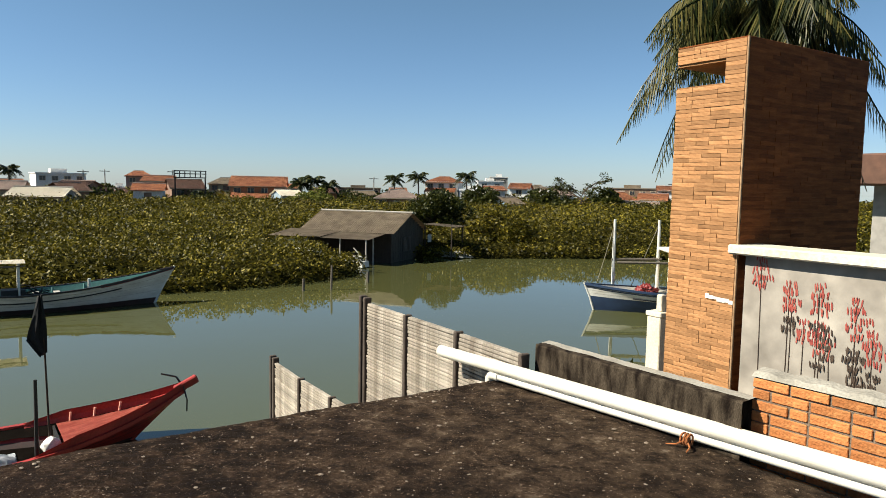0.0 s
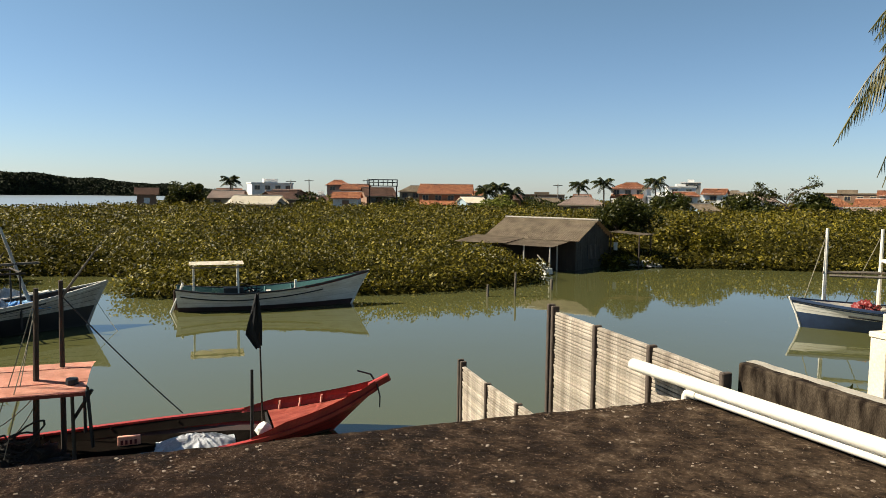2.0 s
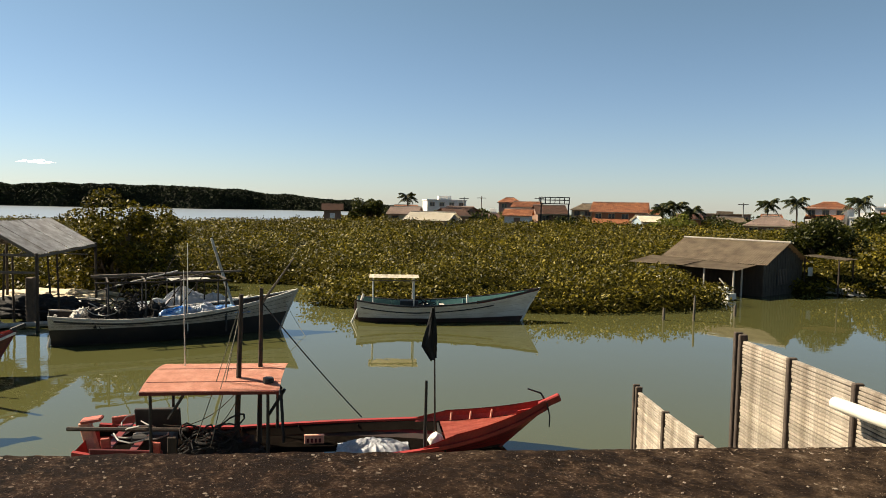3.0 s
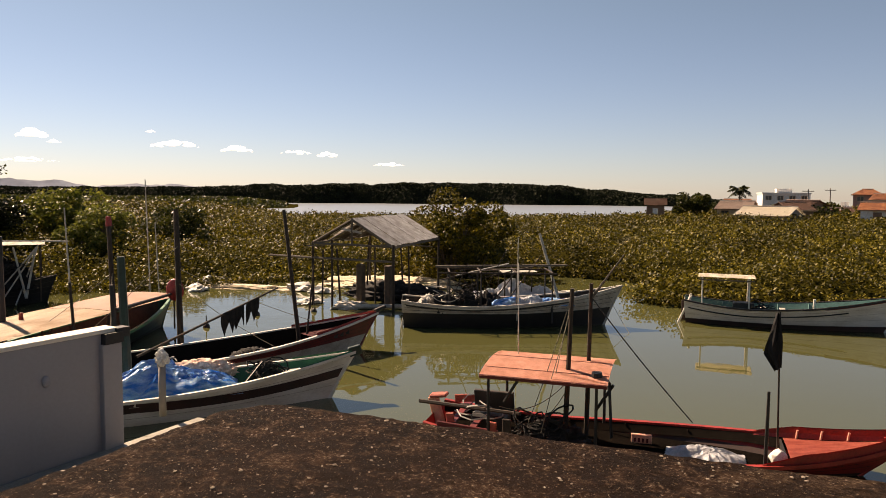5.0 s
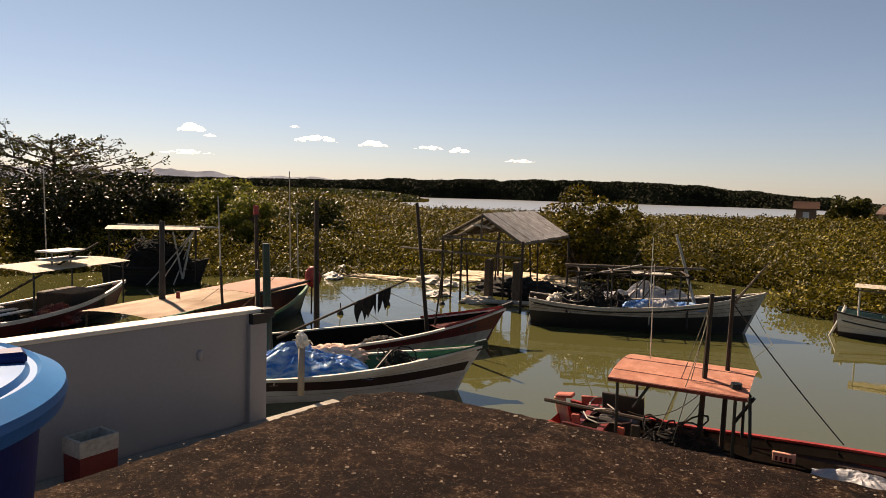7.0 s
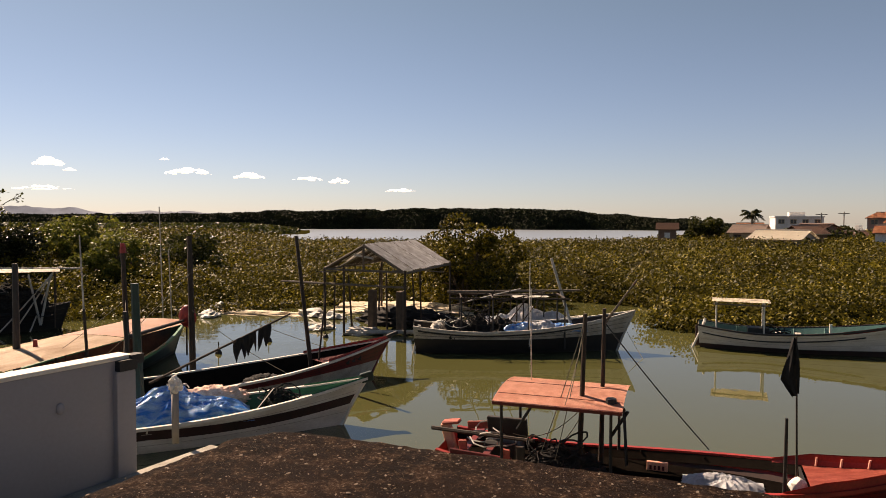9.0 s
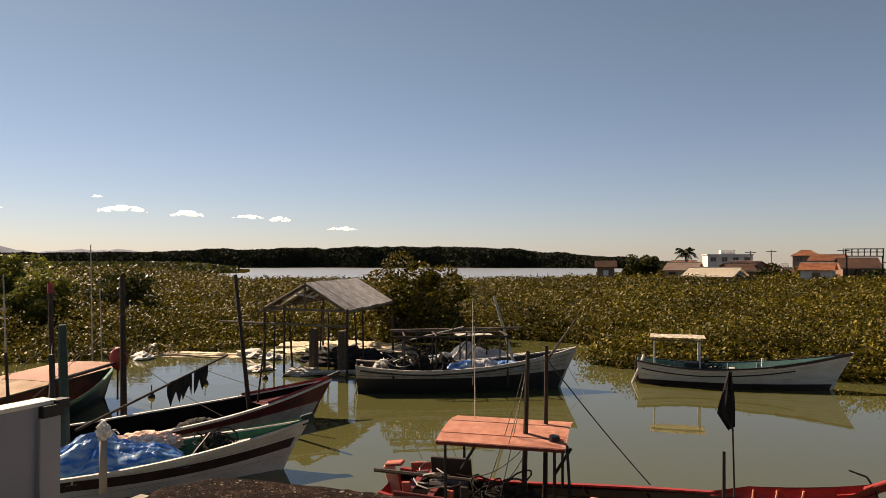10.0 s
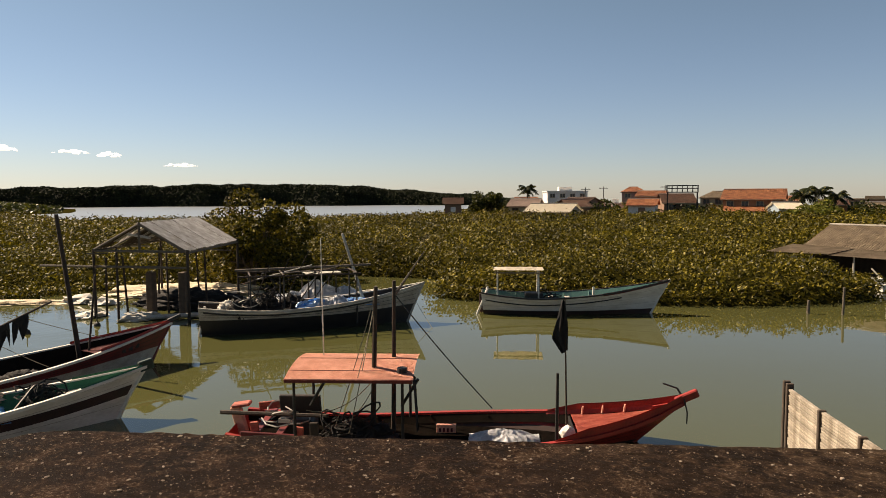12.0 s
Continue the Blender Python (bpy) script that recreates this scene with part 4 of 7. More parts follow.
for k in range(4):
    a = k * math.pi / 2 + 0.5
    bm = bevelled((0.1, -0.05, 0), (0.66, 0.05, 0.04), 0.012, pose(0, 0, 0.975, 0, 1.2, math.degrees(a)))
    part("rib", bm, "tank_blue", lid)

ww = thing("wall_white", pose(-5.34, -0.92, 0, 0, 0, math.degrees(math.atan2(-0.72, 0.70))), "white rendered yard wall with pale coping", "wall", kind="structure")
part("body", box(bmesh.new(), (0.0, -0.14, -1.0), (6.5, 0.0, 3.465)), "white_wall", ww)
part("coping", bevelled((-0.02, -0.17, 3.468), (6.5, 0.015, 3.502), 0.006), "cream_roof", ww)
part("pier", bevelled((-0.02, -0.1, -1.0), (0.16, 0.05, 3.38), 0.006), "white_wall", ww)
bm = box(bmesh.new(), (-0.03, 0.0, 3.38), (0.14, 0.06, 3.47))
box(bm, (-0.10, -0.05, 3.42), (0.02, 0.05, 3.50))
part("bracket", bm, "black_paint", ww, "small black lamp bracket")
# small pale lump stands in for a faint reflection on the wall
part("bulkhead_lamp", lump((0.032, 0.025, 0.045), 3, 0.03, 3, False), "white_wall", ww, "faint reflection on the wall, added as a raised pale patch", smooth=True).location = (0.62, 0.008, 3.18)
# yard floor between the terrace and the wall
bm = bevelled((-0.85, 0.02, 2.3), (8.0, 1.35, 2.5), 0.01)
put("pavement_yard", bm, "pale_concrete", pose(-5.34, -0.92, 0, 0, 0, math.degrees(math.atan2(-0.72, 0.70))), "pale concrete yard floor beside the terrace", "pavement", kind="structure")
fc = thing("fish_crate", pose(-3.93, -1.88, 2.5, 0, 0, -40), "red fish crate with a white crate stacked on top", "crate")


def tub(w, d, h, t=0.02):
    bm = box(bmesh.new(), (-w, -d, 0), (w, d, t))
    box(bm, (-w, -d, t), (w, -d + t, h))
    box(bm, (-w, d - t, t), (w, d, h))
    box(bm, (-w, -d + t, t), (-w + t, d - t, h))
    box(bm, (w - t, -d + t, t), (w, d - t, h))
    return bm


part("lower_crate", tub(0.135, 0.10, 0.25), "crate_red", fc)
part("upper_crate", tub(0.14, 0.105, 0.11), "boat_dirty", fc, "white upper crate").location = (0, 0, 0.25)
pv = thing("vent_pipe", pose(-6.05, -0.62, 2.5), "white plastic vent pipe topped with a tied plastic bag", "pipe")
part("pipe", rod(bmesh.new(), (0, 0, 0), (0, 0, 0.50), 0.034, 0.034, 14), "wall_grey", pv, smooth=True)
part("bag", lump((0.055, 0.055, 0.075), 6, 0.5, 3, False), "foam", pv).location = (0.0, 0, 0.56)


# ---- boats ----
def boat_frame(stern, bow):
    s, b = Vector((*stern, 0)), Vector((*bow, 0))
    return pose(s.x, s.y, 0, 0, 0, math.degrees(math.atan2(b.y - s.y, b.x - s.x))), (b - s).length


class Hull:
    """A wooden open boat; local x runs from the stern forward, z is 0 at the waterline."""

    def __init__(self, name, label, stern, bow, beam, hs, hm, hb, rake=0.9, group="moored boats", full=2.3, lift=3):
        m, self.L = boat_frame(stern, bow)
        self.beam, self.hs, self.hm, self.hb, self.rake, self.full, self.lift = beam, hs, hm, hb, rake, full, lift
        self.root = thing(name, m, label, "boat", group)

    cut = 0.0

    def local(self, x, y, z=0.0):
        return self.root.matrix_basis.inverted() @ Vector((x, y, z))

    def spar(self, name, p, q, r, material, label="", taper=0.75):
        """A pole from p to q, both given in the place's own metres."""
        return part(name, rod(bmesh.new(), self.local(*p), self.local(*q), r, r * taper, 8), material, self.root, label)

    def half(self, s):
        if s > 0.42:
            k = (s - 0.42) / 0.58
            return self.beam / 2 * max(0.0, 1 - k ** self.full) + 0.015
        return self.beam / 2 * (1 - 0.28 * ((0.42 - s) / 0.42) ** 2)

    def sheer(self, s):
        k = max(0.0, (s - 0.35) / 0.65)
        j = max(0.0, (0.35 - s) / 0.35)
        return self.hm + (self.hb - self.hm) * (0.3 * k + 0.7 * k ** self.lift) + (self.hs - self.hm) * j ** 2

    def at(self, s, z, side, inset=0.0):
        h, d = self.sheer(s), 0.4
        v = min(1.0, max(0.0, (z + d) / (h + d)))
        full = v ** (0.38 + 0.5 * s * s)
        y = max(0.0, self.half(s) * full - inset)
        x = s * (self.L - self.cut - self.rake) + self.rake * s ** 5 * v
        return Vector((x - (inset if s > 0.97 else 0) - 0.12 * v * (1 - s) ** 8, y * side, z))

    def skin(self, z0, z1, n=26, m=5, inset=0.0, s0=0.0, s1=1.0):
        """The strip of planking between two heights, each a function of s, on both sides."""
        bm = bmesh.new()
        for side in (1, -1):
            rows = []
            for i in range(n + 1):
                s = s0 + (s1 - s0) * i / n
                a, b = z0(s), z1(s)
                rows.append([bm.verts.new(self.at(s, a + (b - a) * j / m, side, inset)) for j in range(m + 1)])
            for a, b in zip(rows, rows[1:]):
                for j in range(m):
                    bm.faces.new((a[j], b[j], b[j + 1], a[j + 1]) if side > 0 else (a[j], a[j + 1], b[j + 1], b[j]))
        bmesh.ops.remove_doubles(bm, verts=bm.verts[:], dist=0.002)
        return bm

    def rail(self, off, w, h, drop=0.0, s0=0.0, s1=1.0, n=26):
        """A rubbing strake or gunwale that follows the sheer."""
        bm = bmesh.new()
        for side in (1, -1):
            rings = []
            for i in range(n + 1):
                s = s0 + (s1 - s0) * i / n
                z = self.sheer(s) - drop
                p = self.at(s, z, side)
                o = p + Vector((0, side * off, 0))
                rings.append([bm.verts.new(o + Vector((0, side * a, b))) for a, b in ((-w, -h), (w, -h), (w, h), (-w, h))])
            for a, b in zip(rings, rings[1:]):
                for j in range(4):
                    k = (j + 1) % 4
                    bm.faces.new((a[j], a[k], b[k], b[j]))
            bm.faces.new(rings[0])
            bm.faces.new(rings[-1][::-1])
        return bm

    def deck(self, z, s0, s1, n=14, t=0.03):
        rows = []
        for i in range(n + 1):
            s = s0 + (s1 - s0) * i / n
            zz = z(s)
            rows.append([self.at(s, zz, 1, 0.04), self.at(s, zz, 1, 0.04) * 1, self.at(s, zz, -1, 0.04)])
            rows[-1][1] = (rows[-1][0] + rows[-1][2]) / 2 + Vector((0, 0, 0.02))
        bm = grid_mesh(rows)
        bmesh.ops.solidify(bm, geom=bm.faces[:], thickness=t)
        return bm

    def build(self, bottom, side, rail, inner, floor, band=0.18, rail_h=0.035, strake=None, strake_drop=0.22, top=None, top_h=0.16):
        bd = lambda s: band + 0.25 * max(0, s - 0.5) ** 2 * 4 * band
        sh = self.sheer
        part("hull_bottom", self.skin(lambda s: -0.38, bd), bottom, self.root, smooth=True)
        if top:
            part("hull_side", self.skin(bd, lambda s: sh(s) - top_h), side, self.root, smooth=True)
            part("top_band", self.skin(lambda s: sh(s) - top_h, sh, m=2), top, self.root, smooth=True)
        else:
            part("hull_side", self.skin(bd, sh), side, self.root, smooth=True)
        part("inner_planking", self.skin(lambda s: min(0.12, sh(s) - 0.14), lambda s: sh(s) - 0.005, inset=0.05, s1=0.96), inner, self.root)
        part("gunwale", self.rail(0.0, 0.045, rail_h), rail, self.root)
        if strake:
            part("strake", self.rail(0.012, 0.018, 0.022, strake_drop, 0.02, 0.8), strake, self.root)
        part("floor_deck", self.deck(lambda s: min(0.14, self.hm - 0.12), 0.01, 0.9), floor, self.root)
        for k in range(1, 4):
            part("plank_seam", self.skin(lambda s: bd(s) + (sh(s) - bd(s)) * k / 4, lambda s: bd(s) + (sh(s) - bd(s)) * k / 4 + 0.012, m=1, inset=-0.004, s0=0.01, s1=0.985), "boat_dirty" if side == "boat_white" else "black_paint", self.root)
        bm = bmesh.new()
        pts = [self.at(0, z, 1) for z in np.linspace(-0.35, self.hs, 7)] + [self.at(0, z, -1) for z in np.linspace(self.hs, -0.35, 7)]
        bm.faces.new([bm.verts.new(p) for p in pts])
        bmesh.ops.solidify(bm, geom=bm.faces[:], thickness=0.05)
        part("transom", bm, side, self.root)
        tip = self.at(1, self.hb, 1)
        low = self.at(1, -0.3, 1)
        bm = bmesh.new()
        line(bm, [(low.x, 0, -0.3), (low.x + (tip.x - low.x) * 0.5, 0, self.hb * 0.45), (tip.x + 0.02, 0, self.hb + 0.05)], 0.05, 0.045, 6)
        part("stem", bm, side, self.root)
        # ribs inside
        for s in (0.2, 0.35, 0.5, 0.65):
            for k in (1, -1):
                bm = line(bmesh.new(), [self.at(s, z, k, 0.07) for z in np.linspace(0.15, self.sheer(s) - 0.03, 4)], 0.02, 0.02, 4)
                part("rib", bm, inner, self.root)
        return self.root

    def canopy(self, s0, s1, z, w, roof, post, crown=0.06, thick=0.05, posts=True):
        x0, x1 = s0 * self.L, s1 * self.L
        rows = []
        for i in range(9):
            y = -w / 2 + w * i / 8
            c = crown * (1 - (2 * i / 8 - 1) ** 2)
            rows.append([(x0 + (x1 - x0) * j / 6, y, z + c) for j in range(7)])
        bm = grid_mesh(rows)
        bmesh.ops.solidify(bm, geom=bm.faces[:], thickness=-thick)
        ob = part("canopy", bm, roof, self.root)
        if posts:
            for x in (x0 + 0.15, x1 - 0.2):
                for y in (-w / 2 + 0.12, w / 2 - 0.12):
                    part("canopy_post", rod(bmesh.new(), (x, y, 0.15), (x, y, z), 0.03, 0.026, 8), post, self.root)
        return ob

    def mast(self, s, y, z0, z1, r, material, lean=(0, 0)):
        x = s * self.L
        return part("mast", rod(bmesh.new(), (x, y, z0), (x + lean[0], y + lean[1], z1), r, r * 0.7, 8), material, self.root)

    def rope(self, a, b, drop=0.1, r=0.008, material="rope"):
        return part("rope", line(bmesh.new(), sag(a, b, drop), r, r, 5), material, self.root)

    def heap(self, name, x, y, z, size, material, seed, rough=0.3, label=""):
        if name == "tarp":
            bm = drape(size, seed)
        else:
            bm = lump(size, seed, rough * 0.65, 5, True, 0.3)
        ob = part(name, bm, material, self.root, label, smooth=name != "tarp")
        ob.location = (x, y, z)
        return ob

    def tangle(self, x, y, z, size, seed, material="net", turns=16):
        """Loose coils of line thrown in a heap."""
        rnd, bm = random.Random(seed), bmesh.new()
        for _ in range(turns):
            c = Vector((rnd.gauss(0, 0.3) * size[0], rnd.gauss(0, 0.3) * size[1], abs(rnd.gauss(0.3, 0.3)) * size[2]))
            ax, ay = rnd.uniform(0.2, 0.55) * size[0], rnd.uniform(0.2, 0.55) * size[1]
            ph, lean = rnd.uniform(0, 6.3), rnd.uniform(-0.5, 0.5) * size[2]
            line(bm, [c + Vector((ax * math.cos(ph + k * 0.7), ay * math.sin(ph + k * 0.7), lean * math.sin(k * 0.7))) for k in range(rnd.randint(6, 10))], 0.016, 0.016, 4)
        ob = part("rope_tangle", bm, material, self.root)
        ob.location = (x, y, z)
        return ob


def drape(size, seed, n=64):
    """A sheet thrown over a load: taut ridges that run down from the high points, and a slack hem."""
    rows = []
    for i in range(n + 1):
        u = 2 * i / n - 1
        row = []
        for j in range(n // 2 + 1):
            v = 4 * j / n - 1
            q = (abs(u) ** 2.6 + abs(v) ** 2.6) ** (1 / 2.6)
            body = max(0.0, 1 - q ** 2.4) ** 0.7
            a = math.atan2(v, u)
            fold = abs(noise.noise((math.cos(a) * 3.2 + seed, math.sin(a) * 3.2, q * 0.8)))
            fine = abs(noise.noise((u * 5 + seed, v * 3.2, 2.0)))
            loft = 0.82 + 0.45 * noise.noise((u * 1.7 + seed, v * 1.7, 5.0))
            z = body * loft - 0.42 * fold * (0.25 + body) * min(1, q * 2) - 0.16 * fine * body
            rim = 1 + 0.07 * noise.noise((math.cos(a) * 4 + seed, math.sin(a) * 4, 9.0))
            row.append((u * rim * size[0], v * rim * size[1], max(-0.10, z) * size[2]))
        rows.append(row)
    bm = grid_mesh(rows)
    bmesh.ops.solidify(bm, geom=bm.faces[:], thickness=0.012)
    return bm


# red boat
h = Hull("red_fishing_boat", "red wooden fishing boat with a salmon canopy moored below the terrace", (-12.2, 4.1), (-7.1, 11.15), 1.85, 0.30, 0.11, 0.76, 1.3, full=4.0, lift=7)
h.root.matrix_basis = h.root.matrix_basis @ pose(0, 0, 0, 3)
h.cut = 0.36
h.build("anti_fouling", "red_paint", "red_paint", "hold_shade", "hold_shade", 0.05)
part("foredeck", h.deck(lambda s: h.sheer(s) - 0.03, 0.83, 0.965), "red_deck", h.root, "sun-bleached red foredeck")
bm = bmesh.new()
k = h.at(0.83, 0.2, 1).x
box(bm, (k, -h.half(0.83) + 0.1, 0.10), (k + 0.03, h.half(0.83) - 0.1, h.sheer(0.83) - 0.05))
# black to carry on the painted shade of the hold
part("bulkhead", bm, "black_paint", h.root)
part("bow_rail", h.skin(h.sheer, lambda s: h.sheer(s) + 0.17 * min(1, (s - 0.76) * 12), m=2, s0=0.76, s1=1.0), "red_paint", h.root)
part("inner_rail", h.skin(lambda s: h.sheer(s) - 0.03, lambda s: h.sheer(s) + 0.17 * min(1, (s - 0.76) * 12), m=2, inset=0.05, s0=0.78, s1=0.96), "red_paint", h.root)
for s in (0.85, 0.885, 0.92):
    for k in (1, -1):
        p, q = h.at(s, h.sheer(s) - 0.02, k, 0.07), h.at(s, h.sheer(s) + 0.13, k, 0.07)
        part("rail_post", rod(bmesh.new(), p, q, 0.02, 0.02, 6), "salmon", h.root)
tip = h.at(1, h.hb, 1)
part("stem_head", bevelled((-0.18, -0.055, -0.1), (0.26, 0.055, 0.05), 0.02, pose(tip.x, 0, h.hb + 0.12, 0, -24)), "red_paint", h.root)
bm = line(bmesh.new(), [(tip.x - 0.02, 0.05, h.hb + 0.1), (tip.x - 0.10, 0.12, h.hb + 0.24), (tip.x - 0.36, 0.16, h.hb + 0.32)], 0.02, 0.015, 6)
line(bm, [(tip.x - 0.02, -0.06, h.hb + 0.1), (tip.x + 0.03, -0.12, h.hb - 0.15), (tip.x + 0.02, -0.14, h.hb - 0.35)], 0.015, 0.012, 6)
part("anchor", bm, "black_paint", h.root, "rusty black anchor")
h.canopy(0.12, 0.385, 1.42, 1.75, "salmon", "black_paint", 0.10)
part("canopy_edge", bevelled((h.L * 0.12, -0.87, 1.36), (h.L * 0.385, -0.84, 1.43), 0.005), "dark_red", h.root)
part("fuel_cap", rod(bmesh.new(), (h.L * 0.36, -0.55, 1.48), (h.L * 0.36, -0.55, 1.56), 0.1, 0.09, 12), "black_paint", h.root)
h.mast(0.292, -0.35, 0.0, 3.0, 0.055, "dark_wood", (0.1, 0.05))
h.mast(0.328, 0.35, 0.0, 3.0, 0.048, "dark_wood", (0.05, 0))
part("boom", rod(bmesh.new(), (h.L * 0.333, 0.35, 2.7), (h.L * 0.40, 0.45, 3.55), 0.03, 0.012, 6), "grey_wood", h.root)
part("antenna", rod(bmesh.new(), (h.L * 0.17, 0.5, 1.45), (h.L * 0.17, 0.5, 3.3), 0.012, 0.008, 6), "boat_white", h.root)
h.mast(0.68, -0.62, 0.1, 1.5, 0.035, "black_paint")
h.rope((h.L * 0.333, 0.35, 2.75), (h.L * 0.55, 0.6, 0.40), 0.05, 0.012, "black_paint")
h.rope((h.L * 0.30, -0.3, 2.8), (h.L * 0.22, -0.7, 0.5), 0.08)
h.rope((h.L * 0.30, -0.3, 2.7), (h.L * 0.25, -0.75, 0.4), 0.10)
h.rope((h.L * 0.30, -0.3, 2.6), (h.L * 0.27, -0.8, 1.4), 0.04)
h.rope((h.L * 0.30, -0.3, 1.3), (h.L * 0.16, -0.7, 0.8), 0.25)
h.rope((h.L * 0.30, -0.3, 1.2), (h.L * 0.22, -0.6, 0.5), 0.2)
part("side_curtain", grid_mesh([[(h.L * 0.385 + 0.04 * math.sin(i) + 0.01 * j, -0.84 + 0.09 * i * (1 - 0.04 * j) + 0.015 * j * math.sin(i * 2), 1.42 - 0.16 * j) for j in range(7)] for i in range(6)]), "net", h.root, "dark hanging net curtain")
part("engine_hatch", bevelled((h.L * 0.085, 0.05, 0.48), (h.L * 0.175, 0.12, 0.88), 0.012, pose(0, 0, 0, 12)), "black_paint", h.root, "black tilted engine hatch")
part("engine_block", bevelled((h.L * 0.08, -0.25, 0.0), (h.L * 0.16, 0.3, 0.42), 0.04), "black_paint", h.root)
part("stern_post", bevelled((-0.10, -0.07, 0.0), (0.10, 0.07, 0.62), 0.02, pose(0, 0, 0.02, 0, -14)), "salmon", h.root)
part("stern_cap", bevelled((-0.20, -0.10, 0.0), (0.16, 0.10, 0.07), 0.02, pose(0, 0, 0.62, 0, -8)), "red_deck", h.root)
part("tiller", rod(bmesh.new(), (-0.35, -0.25, 0.58), (1.75, -0.5, 0.62), 0.04, 0.035, 6), "dark_wood", h.root)
part("side_board", bevelled((0.25, 0.45, 0.34), (1.25, 0.50, 0.50), 0.012, pose(0, 0, 0, 0, -4, 8)), "red_deck", h.root)
part("side_board", bevelled((0.15, -0.72, 0.30), (1.35, -0.68, 0.40), 0.012, pose(0, 0, 0, 0, 3)), "dark_red", h.root)
for k, (x, y) in enumerate(((1.22, -0.72), (1.55, -0.78), (0.42, -0.55))):
    part("upright", bevelled((x - 0.08, y - 0.025, 0.12), (x + 0.08, y + 0.025, 0.60 - 0.12 * (k == 2)), 0.012, pose(0, 0, 0, 0, 5 * (1 - k))), "red_deck" if k != 1 else "dark_wood", h.root)
for x in (0.35, 0.8):
    part("thwart", bevelled((x, -0.7, 0.30), (x + 0.14, 0.7, 0.34), 0.01), "dark_red", h.root)
h.tangle(0.85, -0.2, 0.36, (0.7, 0.6, 0.3), 91, "boat_dirty", 6)
h.tangle(h.L * 0.22, -0.55, 0.25, (0.5, 0.3, 0.55), 92)
h.tangle(h.L * 0.27, -0.6, 0.25, (0.45, 0.3, 0.45), 93)
h.heap("gear", h.L * 0.27, -0.35, 0.08, (0.65, 0.40, 0.34), "net", 5)
h.heap("tarp", h.L * 0.575, -0.12, 0.04, (0.68, 0.34, 0.22), "tarp_white", 7, 0.12, "white tarpaulin")
board = part("thwart_board", bevelled((h.L * 0.425, 0.3, -0.06), (h.L * 0.468, 0.36, 0.17), 0.01), "salmon", h.root, "salmon board with faded red lettering bars")
for k in range(4):
    part("letter_bar", box(bmesh.new(), (h.L * 0.425 + 0.05 + 0.075 * k, 0.292, 0.02), (h.L * 0.425 + 0.09 + 0.075 * k, 0.2985, 0.10)), "dark_red", board)
for k in (-0.52, 0.18):
    part("roof_batten", rod(bmesh.new(), (h.L * 0.122, k, 1.425 + 0.10 * (1 - (k / 0.875) ** 2)), (h.L * 0.383, k, 1.425 + 0.10 * (1 - (k / 0.875) ** 2)), 0.005, 0.005, 5), "dark_red", h.root)
for x0, y0 in ((0.17, -0.72), (0.36, -0.70)):
    part("roof_knee", rod(bmesh.new(), (h.L * x0, y0, 0.9), (h.L * x0 + 0.3, y0, 1.40), 0.03, 0.03, 6), "black_paint", h.root)
part("float", lump((0.14, 0.13, 0.15), 9, 0.25, 2, False), "foam", h.root, "white foam float").location = (h.L * 0.705, -0.42, 0.30)
# flag pole beside the bow deck
bm = rod(bmesh.new(), (h.L * 0.705, -0.3, 0.3), (h.L * 0.697, -0.3, 2.78), 0.018, 0.013, 8)
part("flag_pole", bm, "dark_wood", h.root)
rows = []
for i in range(8):
    t = i / 7
    wide = 0.05 + 0.24 * min(t / 0.65, 1) * (1 if t < 0.72 else 1 - (t - 0.72) / 0.28 * 0.75)
    rows.append([(h.L * 0.697 + 0.06 * min(1, t * 2) - wide * j / 5, -0.31 - 0.035 * math.sin(j * 2.2 + t * 2) - 0.09 * t * j / 5,
                  2.77 - 0.93 * t - 0.05 * j / 5 * t) for j in range(6)])
part("flag", grid_mesh(rows), "cloth_black", h.root, "limp black cloth flag")

# white boat by the mangrove
h = Hull("white_fishing_boat", "white wooden boat with teal inside moored along the mangrove", (-21.5, 16.8), (-17.05, 22.5), 1.9, 0.86, 0.66, 1.32, 0.9)
h.build("anti_fouling", "boat_white", "black_paint", "teal_paint", "dark_wood", 0.17, 0.03, "black_paint", 0.26)
part("foredeck", h.deck(lambda s: h.sheer(s) - 0.18, 0.74, 0.95), "teal_paint", h.root)
part("bow_rail", h.skin(lambda s: h.sheer(s) - 0.07, lambda s: h.sheer(s) + 0.045, m=2, inset=-0.02, s0=0.70, s1=1.0), "dark_red", h.root, "dark red bow rail")
h.canopy(0.05, 0.32, 1.75, 1.35, "cream_roof", "boat_white", 0.03, 0.035)
part("canopy_frame", bevelled((h.L * 0.055, -0.66, 1.62), (h.L * 0.315, -0.62, 1.67), 0.006), "grey_wood", h.root)
part("rudder", bevelled((-0.22, -0.03, -0.3), (-0.05, 0.03, 0.75), 0.012), "anti_fouling", h.root)
for y in (-0.62, -0.2, 0.35):
    part("stern_stay", rod(bmesh.new(), (0.12, y, 0.98), (-0.34 + 0.1 * y, y * 0.8, -0.25), 0.045, 0.04, 7), "boat_white", h.root, "white leaning stern stay")
part("white_strake", h.rail(0.01, 0.014, 0.02, 0.09, 0.02, 0.98), "boat_white", h.root)
for s in (0.42, 0.52, 0.62):
    k = h.at(s, 0.6, 1, 0.06)
    part("thwart", bevelled((k.x - 0.1, -k.y, 0.52), (k.x + 0.1, k.y, 0.56), 0.01), "boat_dirty", h.root)
h.tangle(h.L * 0.33, 0, 0.5, (0.8, 0.6, 0.4), 95)
